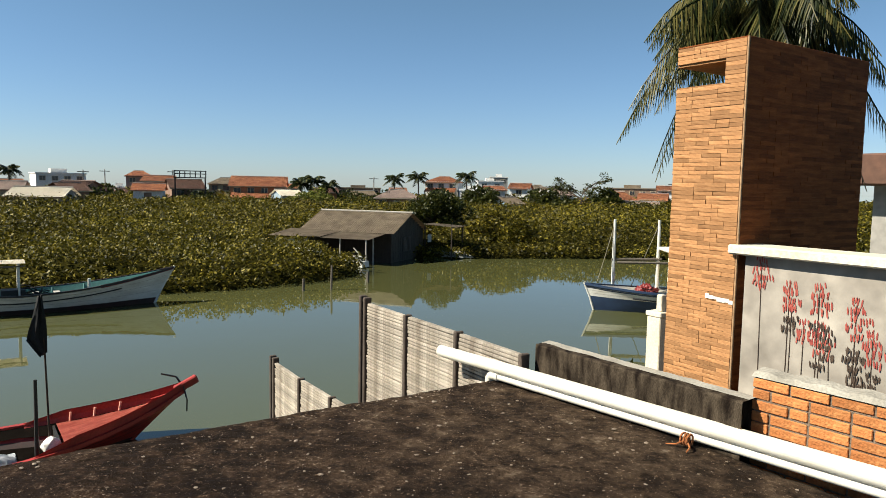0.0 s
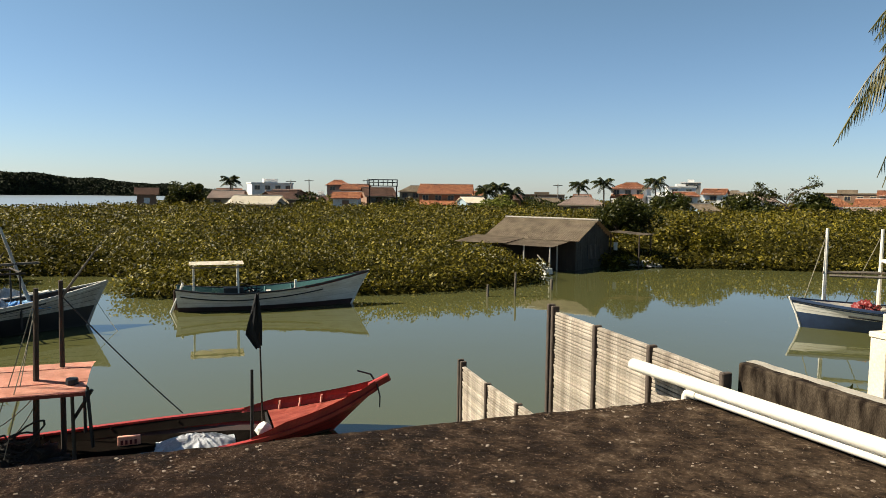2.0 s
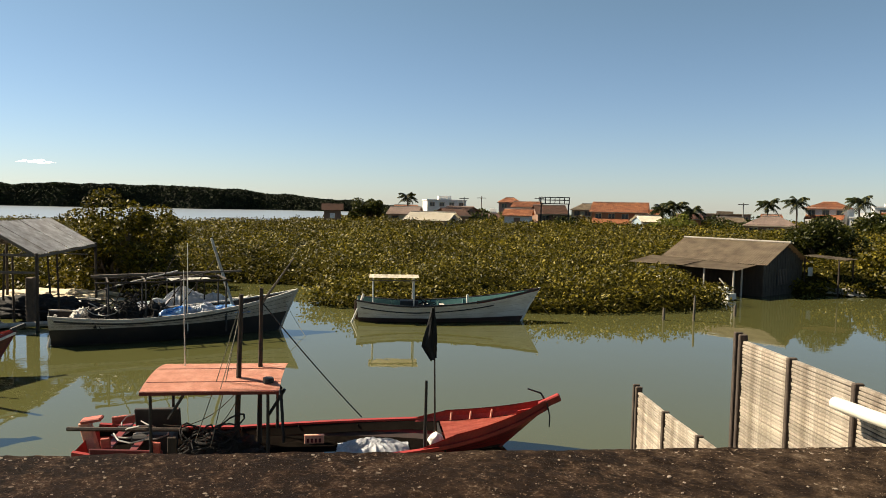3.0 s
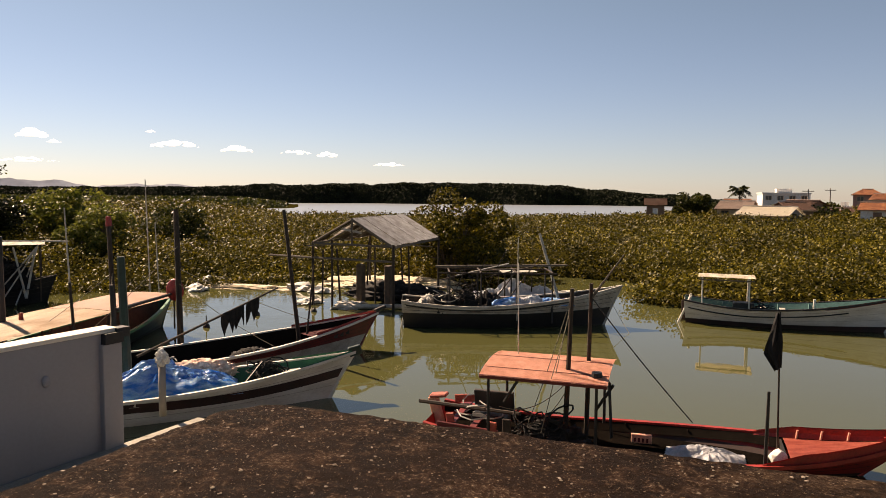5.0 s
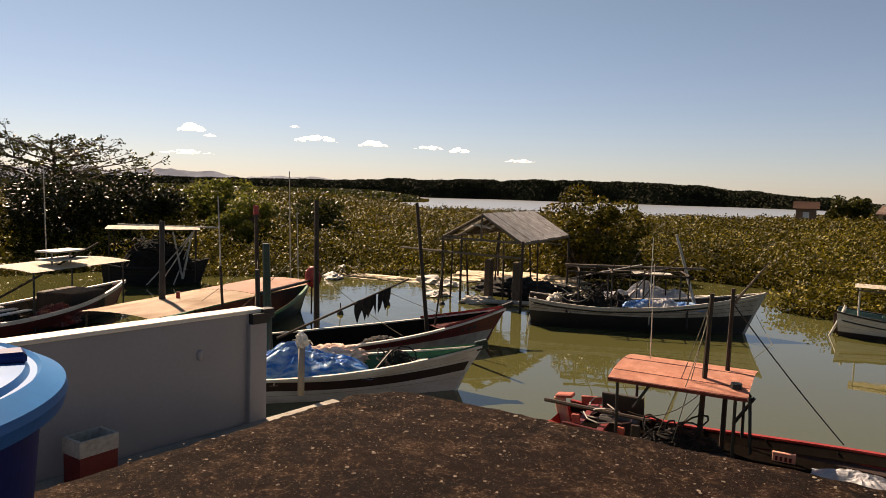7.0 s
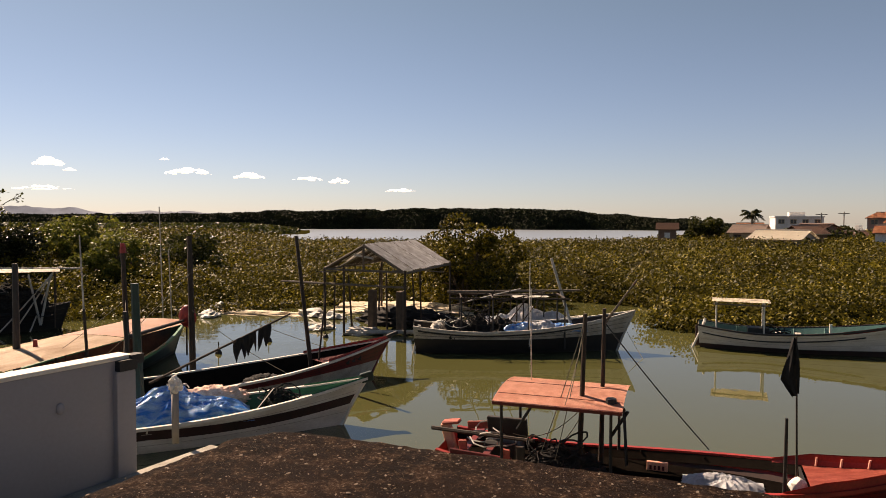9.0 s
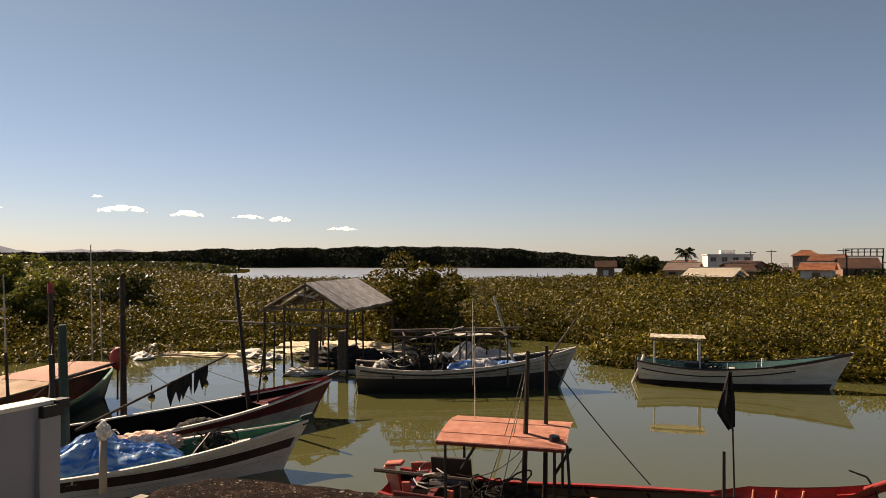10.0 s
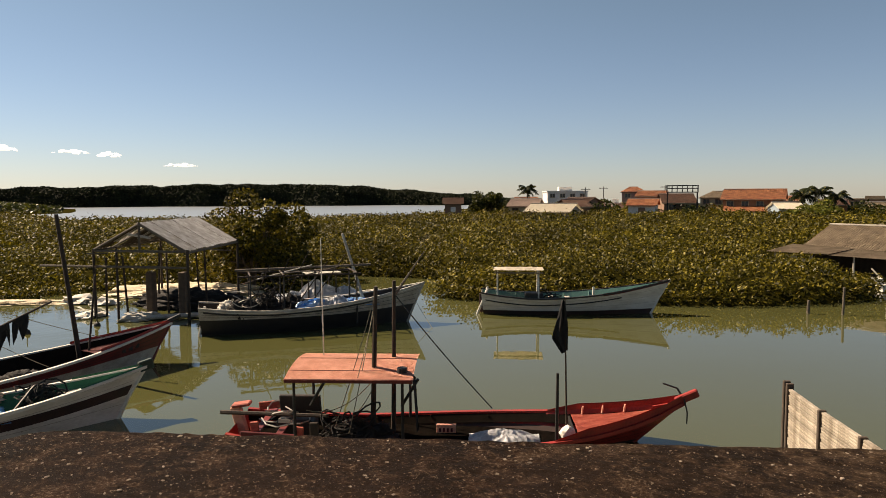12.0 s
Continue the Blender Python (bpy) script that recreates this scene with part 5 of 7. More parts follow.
part("engine_cover", bevelled((h.L * 0.22, -0.3, 0.14), (h.L * 0.32, 0.3, 0.8), 0.03), "black_paint", h.root)
part("bollard", rod(bmesh.new(), (h.L * 0.6, 0.3, 0.5), (h.L * 0.6, 0.3, 1.0), 0.05, 0.05, 8), "boat_white", h.root)
h.rope((h.L * 0.97, 0, 1.25), (h.L * 1.1, 0.6, 0.0), 0.1)

# grey-white working boat with gear
h = Hull("grey_fishing_boat", "weathered white boat piled with nets and blue tarpaulin before the boathouse", (-23.3, 6.2), (-21.2, 13.75), 2.1, 0.95, 0.78, 1.42, 0.8)
h.build("black_paint", "boat_dirty", "boat_dirty", "dark_wood", "dark_wood", 0.54, 0.04, "black_paint", 0.12)
part("white_strake", h.rail(0.014, 0.016, 0.022, 0.05, 0.02, 0.98), "boat_white", h.root)
part("stern_stay", rod(bmesh.new(), (0.10, -0.6, 1.0), (-0.15, -0.5, -0.2), 0.05, 0.045, 7), "boat_white", h.root)
h.tangle(h.L * 0.28, -0.3, 0.85, (0.7, 0.6, 0.9), 96, "net", 22)
h.tangle(h.L * 0.18, -0.4, 0.9, (0.7, 0.6, 0.5), 97, "boat_dirty", 10)
for k in range(5):
    part("stowed_pole", rod(bmesh.new(), (h.L * (0.16 + 0.07 * k), -0.7 + 0.3 * k, 1.70 + 0.12 * (k % 3)), (h.L * (0.42 + 0.06 * (k % 4)), 0.7 - 0.35 * k, 2.05 + 0.14 * (k % 2)), 0.025, 0.02, 5), ("dark_wood", "boat_dirty", "grey_wood")[k % 3], h.root)
for x in (0.2, 0.34, 0.5, 0.66):
    for y in (-0.75, 0.75):
        h.mast(x, y, 0.2, 1.95, 0.035, "black_paint")
bm = bmesh.new()
for y in (-0.75, 0.75):
    rod(bm, (h.L * 0.15, y, 1.95), (h.L * 0.68, y, 1.93), 0.035, 0.035, 6)
for x in (0.2, 0.34, 0.5, 0.66):
    rod(bm, (h.L * x, -0.8, 1.97), (h.L * x, 0.8, 1.97), 0.03, 0.03, 6)
part("frame_rail", bm, "dark_wood", h.root)
h.heap("gear", h.L * 0.27, 0, 0.5, (0.45, 0.5, 0.62), "net", 3, 0.5)
h.heap("tarp", h.L * 0.56, -0.2, 0.74, (0.9, 0.60, 0.42), "tarp_white", 4, 0.35, "white tarpaulin")
h.heap("tarp", h.L * 0.67, -0.15, 0.80, (0.75, 0.55, 0.26), "tarp_blue", 8, 0.35, "blue tarpaulin")
h.heap("tarp", h.L * 0.47, -0.3, 0.82, (0.6, 0.35, 0.28), "tarp_blue", 18, 0.35, "blue tarpaulin")
h.heap("gear", h.L * 0.17, -0.3, 0.55, (0.5, 0.5, 0.5), "net", 33, 0.5)
h.heap("gear", h.L * 0.39, 0.25, 0.6, (0.5, 0.5, 0.45), "net", 34, 0.6)
h.heap("gear", h.L * 0.12, 0.2, 0.6, (0.4, 0.4, 0.4), "boat_dirty", 35, 0.5, "pale bundle of rope")
for k in range(5):
    part("pole", rod(bmesh.new(), (h.L * (0.2 + 0.07 * k), -0.6 + 0.3 * k, 0.8), (h.L * (0.28 + 0.09 * k), -0.7 + 0.33 * k, 2.3 + 0.2 * (k % 3)), 0.022, 0.018, 6), "dark_wood", h.root)
part("whip", rod(bmesh.new(), (h.L * 0.5, -0.9, 0.3), (h.L * 0.5, -0.9, 3.2), 0.018, 0.012, 6), "boat_white", h.root)
part("oar", rod(bmesh.new(), (h.L * 0.72, 0.2, 0.7), (h.L * 0.62, 0.3, 3.3), 0.06, 0.045, 8), "boat_dirty", h.root)
part("pole", rod(bmesh.new(), (h.L * 0.14, 0.5, 2.05), (h.L * 0.75, 0.2, 2.15), 0.05, 0.04, 8), "grey_wood", h.root)
h.rope((h.L * 0.93, 0, 1.2), (h.L * 0.98, -1.6, 0.0), 0.05)

# dark red boat
h = Hull("dark_red_boat", "dark red wooden boat with a white sheer line and tall masts", (-16.6, -4.2), (-19.85, 4.45), 2.3, 0.62, 0.52, 1.05, 0.9)
h.build("boat_dirty", "dark_red", "boat_white", "hold_shade", "hold_shade", 0.38, 0.03)
part("foredeck", h.deck(lambda s: h.sheer(s) - 0.16, 0.8, 0.95), "dark_red", h.root)
part("bow_rail", h.skin(h.sheer, lambda s: h.sheer(s) + 0.1, m=2, s0=0.78, s1=1.0), "red_paint", h.root)
tip = h.at(1, h.hb, 1)
part("stem_head", bevelled((-0.1, -0.05, -0.05), (0.3, 0.05, 0.05), 0.015, pose(tip.x, 0, h.hb + 0.1, 0, -15)), "black_paint", h.root)
# unreadable bow lettering: plain bars
for k in range(3):
    p = h.at(0.86 + 0.022 * k, 0.62 + 0.02 * k, -1)
    part("bow_mark", bevelled((-0.055, -0.012, -0.06), (0.055, 0.012, 0.06), 0.004, Matrix.Translation(p)), "black_paint", h.root)
h.spar("mast", (-19.3, -1.16, 0.2), (-19.38, -1.23, 4.2), 0.09, "dark_wood")
h.spar("mast", (-19.3, 2.05, 0.3), (-19.4, 1.64, 4.2), 0.065, "dark_wood")
h.spar("stay_pole", (-19.35, 2.25, 0.5), (-19.5, 2.5, 2.6), 0.03, "dark_wood")
h.spar("boom", (-15.7, -1.9, 1.0), (-18.4, 1.38, 2.1), 0.035, "dark_wood")
for k, f in enumerate((0.55, 0.62, 0.74)):
    p = h.local(*Vector((-15.7, -1.9, 1.0)).lerp(Vector((-18.4, 1.38, 2.1)), f))
    part("rag", grid_mesh([[(p.x + 0.07 * a, p.y + 0.03 * math.sin(a * 2 + b), p.z + 0.025 * a - (0.09 + 0.05 * ((a * 2 + k) % 3)) * b) for b in range(4)] for a in range(6)]), "cloth_black", h.root, "dark rag")
h.heap("gear", h.L * 0.55, -0.3, 0.2, (0.6, 0.6, 0.30), "net", 11)
h.tangle(h.L * 0.30, -0.2, 0.3, (0.8, 0.7, 0.3), 99, "boat_dirty", 7)
h.rope(h.local(-19.3, -1.2, 2.6), (h.L * 0.80, 0.1, 0.9), 0.1)
h.rope(h.local(-19.3, -1.2, 2.2), (h.L * 0.60, -0.7, 0.6), 0.1)
h.rope(h.local(-19.3, -1.2, 3.2), (h.L * 0.05, 0.2, 0.7), 0.1)

# green and white boat
h = Hull("green_white_boat", "white and green wooden boat covered with a blue tarpaulin", (-14.25, -4.6), (-14.85, 2.85), 1.85, 0.6, 0.56, 1.02, 0.8)
h.build("boat_white", "boat_white", "boat_white", "green_paint", "dark_wood", 0.05, 0.03)
edge = lambda s: h.sheer(s) - 0.045 - 0.26 * max(0.0, (s - 0.42) / 0.58)
part("rub_band", h.skin(lambda s: edge(s) - 0.21, edge, m=2, inset=-0.012, s1=0.985), "anti_fouling", h.root, "brown band")
part("foredeck", h.deck(lambda s: h.sheer(s) - 0.16, 0.80, 0.95), "boat_white", h.root)
part("bow_rail", h.skin(lambda s: h.sheer(s) - 0.05, lambda s: h.sheer(s) + 0.07, m=2, inset=-0.008, s0=0.86, s1=1.0), "green_paint", h.root, "green painted bow rail")
tip = h.at(1, h.hb, 1)
part("stem_head", bevelled((-0.16, -0.06, -0.12), (0.14, 0.06, 0.10), 0.02, pose(tip.x, 0, h.hb + 0.04, 0, -12)), "dark_green", h.root)
h.heap("tarp", h.L * 0.46, 0.0, 0.50, (1.45, 0.72, 0.72), "tarp_blue", 21, 0.3, "crumpled blue tarpaulin")
h.heap("gear", h.L * 0.55, 0.60, 0.62, (0.70, 0.30, 0.34), "net_orange", 22, 0.3, "orange fishing net")
h.heap("gear", h.L * 0.73, 0.05, 0.50, (0.34, 0.30, 0.34), "net", 23, 0.5)
h.tangle(h.L * 0.73, 0.0, 0.6, (0.55, 0.45, 0.5), 98)
part("anchor", line(bmesh.new(), [(h.L * 0.66, -0.35, 0.55), (h.L * 0.72, 0.0, 0.95), (h.L * 0.80, 0.1, 0.72)], 0.03, 0.025, 6), "black_paint", h.root)
h.spar("post", (-15.5, -2.05, 0.1), (-15.55, -2.15, 3.25), 0.11, "dark_green")
h.spar("post", (-15.9, -2.3, 0.1), (-15.9, -2.4, 2.6), 0.06, "black_paint")

# long roofed boat
h = Hull("roofed_boat", "boat with a long flat pink and tan cabin roof", (-16.8, -6.2), (-25.6, -1.8), 2.6, 0.6, 0.5, 0.95, 0.9)
h.build("black_paint", "dark_green", "green_paint", "dark_wood", "dark_wood", 0.1, 0.04)
h.canopy(0.04, 0.50, 1.25, 2.3, "tan_roof", "dark_wood", 0.07)
h.canopy(0.505, 0.86, 1.25, 2.3, "pink_roof", "dark_wood", 0.07)
p = h.local(-22.9, -1.5, 1.55)
part("float", lump((0.12, 0.3, 0.36), 5, 0.05, 3, False), "red_paint", h.root, "round red float").location = p
h.spar("roof_beam", (-20.3, -2.9, 1.36), (-22.9, -1.6, 1.42), 0.06, "black_paint")
h.spar("mast", (-20.5, -2.95, 0.3), (-20.5, -3.06, 3.7), 0.08, "dark_wood")
h.spar("mast_head", (-20.5, -3.05, 3.7), (-20.5, -3.06, 3.98), 0.09, "red_paint", "orange painted mast head")
h.spar("whip", (-25.4, -2.45, 0.5), (-25.4, -2.55, 5.1), 0.022, "boat_dirty")
h.spar("whip", (-25.9, -2.2, 0.5), (-25.9, -2.3, 3.6), 0.022, "boat_dirty")
h.spar("mast", (-18.4, -3.58, 0.3), (-18.35, -3.68, 2.4), 0.045, "dark_wood")
h.spar("whip", (-18.35, -3.68, 2.4), (-18.3, -3.74, 4.25), 0.022, "boat_dirty")
h.mast(0.27, 0.5, 0.2, 3.5, 0.10, "black_paint")
part("winch", rod(bmesh.new(), (h.L * 0.3, 0.2, 1.3), (h.L * 0.3, 0.2, 1.5), 0.06, 0.05, 10), "red_paint", h.root)
h.rope(h.local(-20.5, -3.0, 2.4), (h.L * 0.3, -0.6, 1.3), 0.03)
h.rope(h.local(-20.5, -3.0, 2.4), h.local(-17.0, -2.6, 1.2), 0.05)

# boat with a cream canopy
h = Hull("canopy_boat", "dark boat with white rails under a cream canopy", (-17.8, -11.3), (-25.3, -8.3), 2.4, 0.8, 0.6, 1.0, 0.8)
h.build("black_paint", "dark_red", "boat_white", "dark_wood", "dark_wood", 0.2, 0.05)
h.canopy(0.36, 0.86, 1.9, 2.3, "cream_roof", "black_paint", 0.08)
h.heap("gear", h.L * 0.35, 0.2, 0.2, (0.8, 0.7, 0.5), "net", 31)
h.spar("whip", (-24.5, -10.6, 1.9), (-24.5, -10.65, 5.0), 0.025, "boat_dirty")
for k, zz in enumerate((2.1, 2.35)):
    part("roof_rack", bevelled((h.L * 0.50, -0.9, zz), (h.L * 0.66, -0.1, zz + 0.05), 0.01), "boat_dirty", h.root)
    part("rack_leg", rod(bmesh.new(), (h.L * (0.53 + 0.09 * k), -0.5, 1.95), (h.L * (0.53 + 0.09 * k), -0.5, 2.4), 0.03, 0.03, 6), "boat_dirty", h.root)
h.heap("gear", h.L * 0.2, -0.3, 0.2, (0.9, 0.6, 0.55), "net", 131)
h.heap("tarp", h.L * 0.12, 0.3, 0.3, (0.6, 0.5, 0.35), "tarp_white", 132, 0.3)
h.heap("gear", h.L * 0.55, -0.5, 0.2, (0.7, 0.5, 0.5), "dark_red", 133)
part("cabin", bevelled((h.L * 0.60, -0.7, 0.15), (h.L * 0.78, 0.7, 1.0), 0.04), "dark_wood", h.root)
h.spar("pole", (-20.0, -11.0, 0.6), (-22.5, -8.2, 2.6), 0.04, "dark_wood")
h.rope((h.L * 0.4, -1.0, 0.8), (h.L * 0.9, 0.8, 1.1), 0.2)
for k in range(3):
    part("plank", bevelled((h.L * 0.1, -0.8 + 0.5 * k, 0.75), (h.L * 0.4, -0.6 + 0.5 * k, 0.79), 0.01), "boat_white", h.root)

# black boat with a light awning, by the far bank
h = Hull("black_boat", "black boat under a thin pale awning by the far bank", (-31.5, -11.0), (-32.3, -6.8), 2.0, 1.0, 0.8, 1.1, 0.5)
h.build("cloth_black", "cloth_black", "cloth_black", "cloth_black", "dark_wood", 0.2, 0.04)
h.canopy(0.02, 0.92, 2.50, 1.9, "cream_roof", "dark_wood", 0.1)
part("roof_plank", rod(bmesh.new(), (h.L * 0.1, 0.3, 2.64), (h.L * 1.12, -0.5, 2.58), 0.045, 0.04, 6), "boat_dirty", h.root)
h.tangle(h.L * 0.5, -0.5, 1.3, (1.4, 0.8, 0.9), 121, "net", 40)
h.tangle(h.L * 0.42, -0.4, 1.6, (0.7, 0.5, 0.7), 122, "boat_dirty", 14)
for y0 in (-0.9, -0.4, 0.2):
    h.rope((h.L * 0.86, y0, 2.45), (h.L * 0.62 + y0, -1.2, 0.1), 0.05, 0.03, "boat_dirty")
h.heap("gear", h.L * 0.45, 0, 0.8, (0.55, 0.5, 0.8), "foam", 33, 0.5)
part("net_drape", drape((1.5, 0.95, 1.5), 123), "net", h.root, "black net hung in a heap").location = (h.L * 0.5, 0, 0.75)
h.mast(0.75, -0.8, 0.3, 2.4, 0.05, "boat_dirty", (0.4, 0))
h.mast(0.75, -0.8, 0.3, 2.4, 0.05, "boat_dirty", (-0.4, 0))

# blue and white boat by the tower
h = Hull("blue_white_boat", "white boat with blue trim and two white masts", (4.9, 29.3), (-2.1, 27.4), 2.1, 0.8, 0.72, 1.0, 0.5)
h.build("navy", "boat_white", "navy", "boat_white", "grey_wood", 0.44, 0.04, "black_paint", 0.3, "navy", 0.14)
for s, y in ((0.84, -0.55), (0.60, -0.75)):
    h.mast(s, y, 0.3, 3.45, 0.075, "boat_white")
bm = bmesh.new()
rod(bm, (h.L * 0.85, -0.55, 1.9), (h.L * 0.58, -0.75, 1.93), 0.06, 0.06, 6)
rod(bm, (h.L * 0.85, 0.55, 1.9), (h.L * 0.58, 0.75, 1.93), 0.05, 0.05, 6)
part("cross_beam", bm, "grey_wood", h.root)
h.rope((h.L * 0.84, -0.55, 3.3), (h.L * 0.93, -0.3, 1.0), 0.02, 0.015)
h.rope((h.L * 0.60, -0.75, 3.3), (h.L * 0.74, -0.75, 0.8), 0.02, 0.015)
h.heap("gear", h.L * 0.68, 0, 0.55, (0.45, 0.45, 0.4), "crate_red", 41, 0.5)
part("wheelhouse_roof", bevelled((h.L * 0.3, -0.8, 2.3), (h.L * 0.6, 0.8, 2.42), 0.03), "cream_roof", h.root)
part("wheelhouse", bevelled((h.L * 0.35, -0.65, 0.3), (h.L * 0.55, 0.65, 2.3), 0.03), "cream", h.root)


# ---- boathouse with an awning ----
def boathouse():
    # local x along the ridge, from the gable by the water inland; y towards the viewer
    m = pose(-14.9, 38.9, 0, 0, 0, 180 - 4)
    L, W, E, R = 6.0, 4.6, 1.85, 2.92
    t = thing("boathouse", m, "old grey timber boathouse with a low gabled sheet roof", "boathouse")
    # gable at x = 0 faces the east; front at y = +
    for i in range(15):
        y0 = -W + i * W / 15
        top = E + (R - E) * (1 - abs((y0 + W / 30 + W / 2) / (W / 2)))
        part("plank", bevelled((0.0, y0 + 0.01, -0.3), (0.04, y0 + W / 15 - 0.01, top - 0.04), 0.006), "plank_grey", t)
    # front wall darker than the others, to paint the shade under the awning
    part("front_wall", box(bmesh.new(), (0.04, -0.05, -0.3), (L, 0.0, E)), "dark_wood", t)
    part("back_wall", box(bmesh.new(), (0.04, -W, -0.3), (L, -W + 0.05, E)), "grey_wood", t)
    part("end_wall", box(bmesh.new(), (L - 0.05, -W + 0.05, -0.3), (L, -0.05, E)), "grey_wood", t)
    part("roof_front", corrugated((-0.3, 0.3, E - 0.1), (L + 0.3, 0.3, E - 0.1), (-0.3, -W / 2, R), (L + 0.3, -W / 2, R), 44, 0.011), "old_sheet", t)
    part("roof_back", corrugated((-0.3, -W - 0.3, E - 0.1), (L + 0.3, -W - 0.3, E - 0.1), (-0.3, -W / 2, R), (L + 0.3, -W / 2, R), 44, 0.011), "old_sheet", t)
    part("ridge_cap", rod(bmesh.new(), (-0.32, -W / 2, R + 0.01), (L + 0.32, -W / 2, R + 0.01), 0.07, 0.07, 8), "pale_concrete", t)
    w = part("window", box(bmesh.new(), (-0.025, -2.6, 0.55), (-0.005, -1.5, 1.45)), "black_paint", t)
    for i in range(6):
        part("slat", bevelled((-0.06, -2.58 + 0.18 * i, 0.57), (-0.03, -2.49 + 0.18 * i, 1.43), 0.005), "grey_wood", w)
    a = thing("awning", m, "low sheet awning on thin posts along the boathouse front", "awning")
    part("sheet", corrugated((0.3, 2.3, 1.50), (3.4, 2.5, 1.52), (0.3, 0.25, 1.72), (3.4, 0.25, 1.76), 22, 0.011), "old_sheet", a)
    part("sheet", corrugated((3.3, 2.6, 1.58), (6.9, 2.7, 1.52), (3.3, 0.25, 1.80), (6.9, 0.25, 1.84), 24, 0.011), "old_sheet", a)
    for x, y in ((0.5, 2.2), (2.2, 2.2), (4.4, 2.3), (6.5, 2.4), (0.9, 0.6)):
        part("post", rod(bmesh.new(), (x, y, -0.6), (x, y, 1.5), 0.055, 0.05, 7), "boat_dirty", a)
    part("brace", rod(bmesh.new(), (0.5, 2.2, 0.2), (1.3, 2.2, 1.0), 0.04, 0.04, 6), "boat_dirty", a)
    s = thing("lean_to", m, "small open lean-to roof beside the boathouse", "shelter")
    part("sheet", corrugated((-2.4, -W + 0.3, 2.02), (0.0, -W + 0.3, 2.14), (-2.4, -W - 1.6, 2.02), (0.0, -W - 1.6, 2.14), 12), "old_sheet", s)
    for x, y in ((-2.2, -W + 0.5), (-0.3, -W + 0.4), (-2.2, -W - 1.4)):
        part("post", rod(bmesh.new(), (x, y, -0.6), (x, y, 2.0), 0.05, 0.05, 6), "dark_wood", s)
    part("notice", bevelled((-0.75, -W + 0.38, 1.0), (-0.5, -W + 0.42, 1.5), 0.01), "foam", s, "white board")
    dk = put("heap_of_planks", lump((1.4, 0.8, 0.35), 51, 0.4), "boat_dirty", m @ pose(-1.6, -W - 0.6, 0.1), "pale heap of boards under the lean-to", "boards")
    for k, (x, y, z, w) in enumerate(((5.6, 1.9, 0.85, 0.9), (4.7, 2.0, 0.8, 0.5), (6.2, 1.4, 1.0, 0.6), (1.1, 2.6, 0.25, 0.9), (0.3, 2.9, 0.02, 0.5))):
        put("fish_box", tub(w / 2, 0.25, 0.32, 0.03), "foam", m @ pose(x, y, z, 6 * (-1) ** k, 4, 17 * k), "white foam fish box lying beside the boathouse", "box", "fish boxes")
    put("landing_heap", lump((0.9, 0.5, 0.4), 52, 0.4), "boat_white", m @ pose(4.6, 2.0, 0.5), "white gear stored under the awning", "gear")


boathouse()


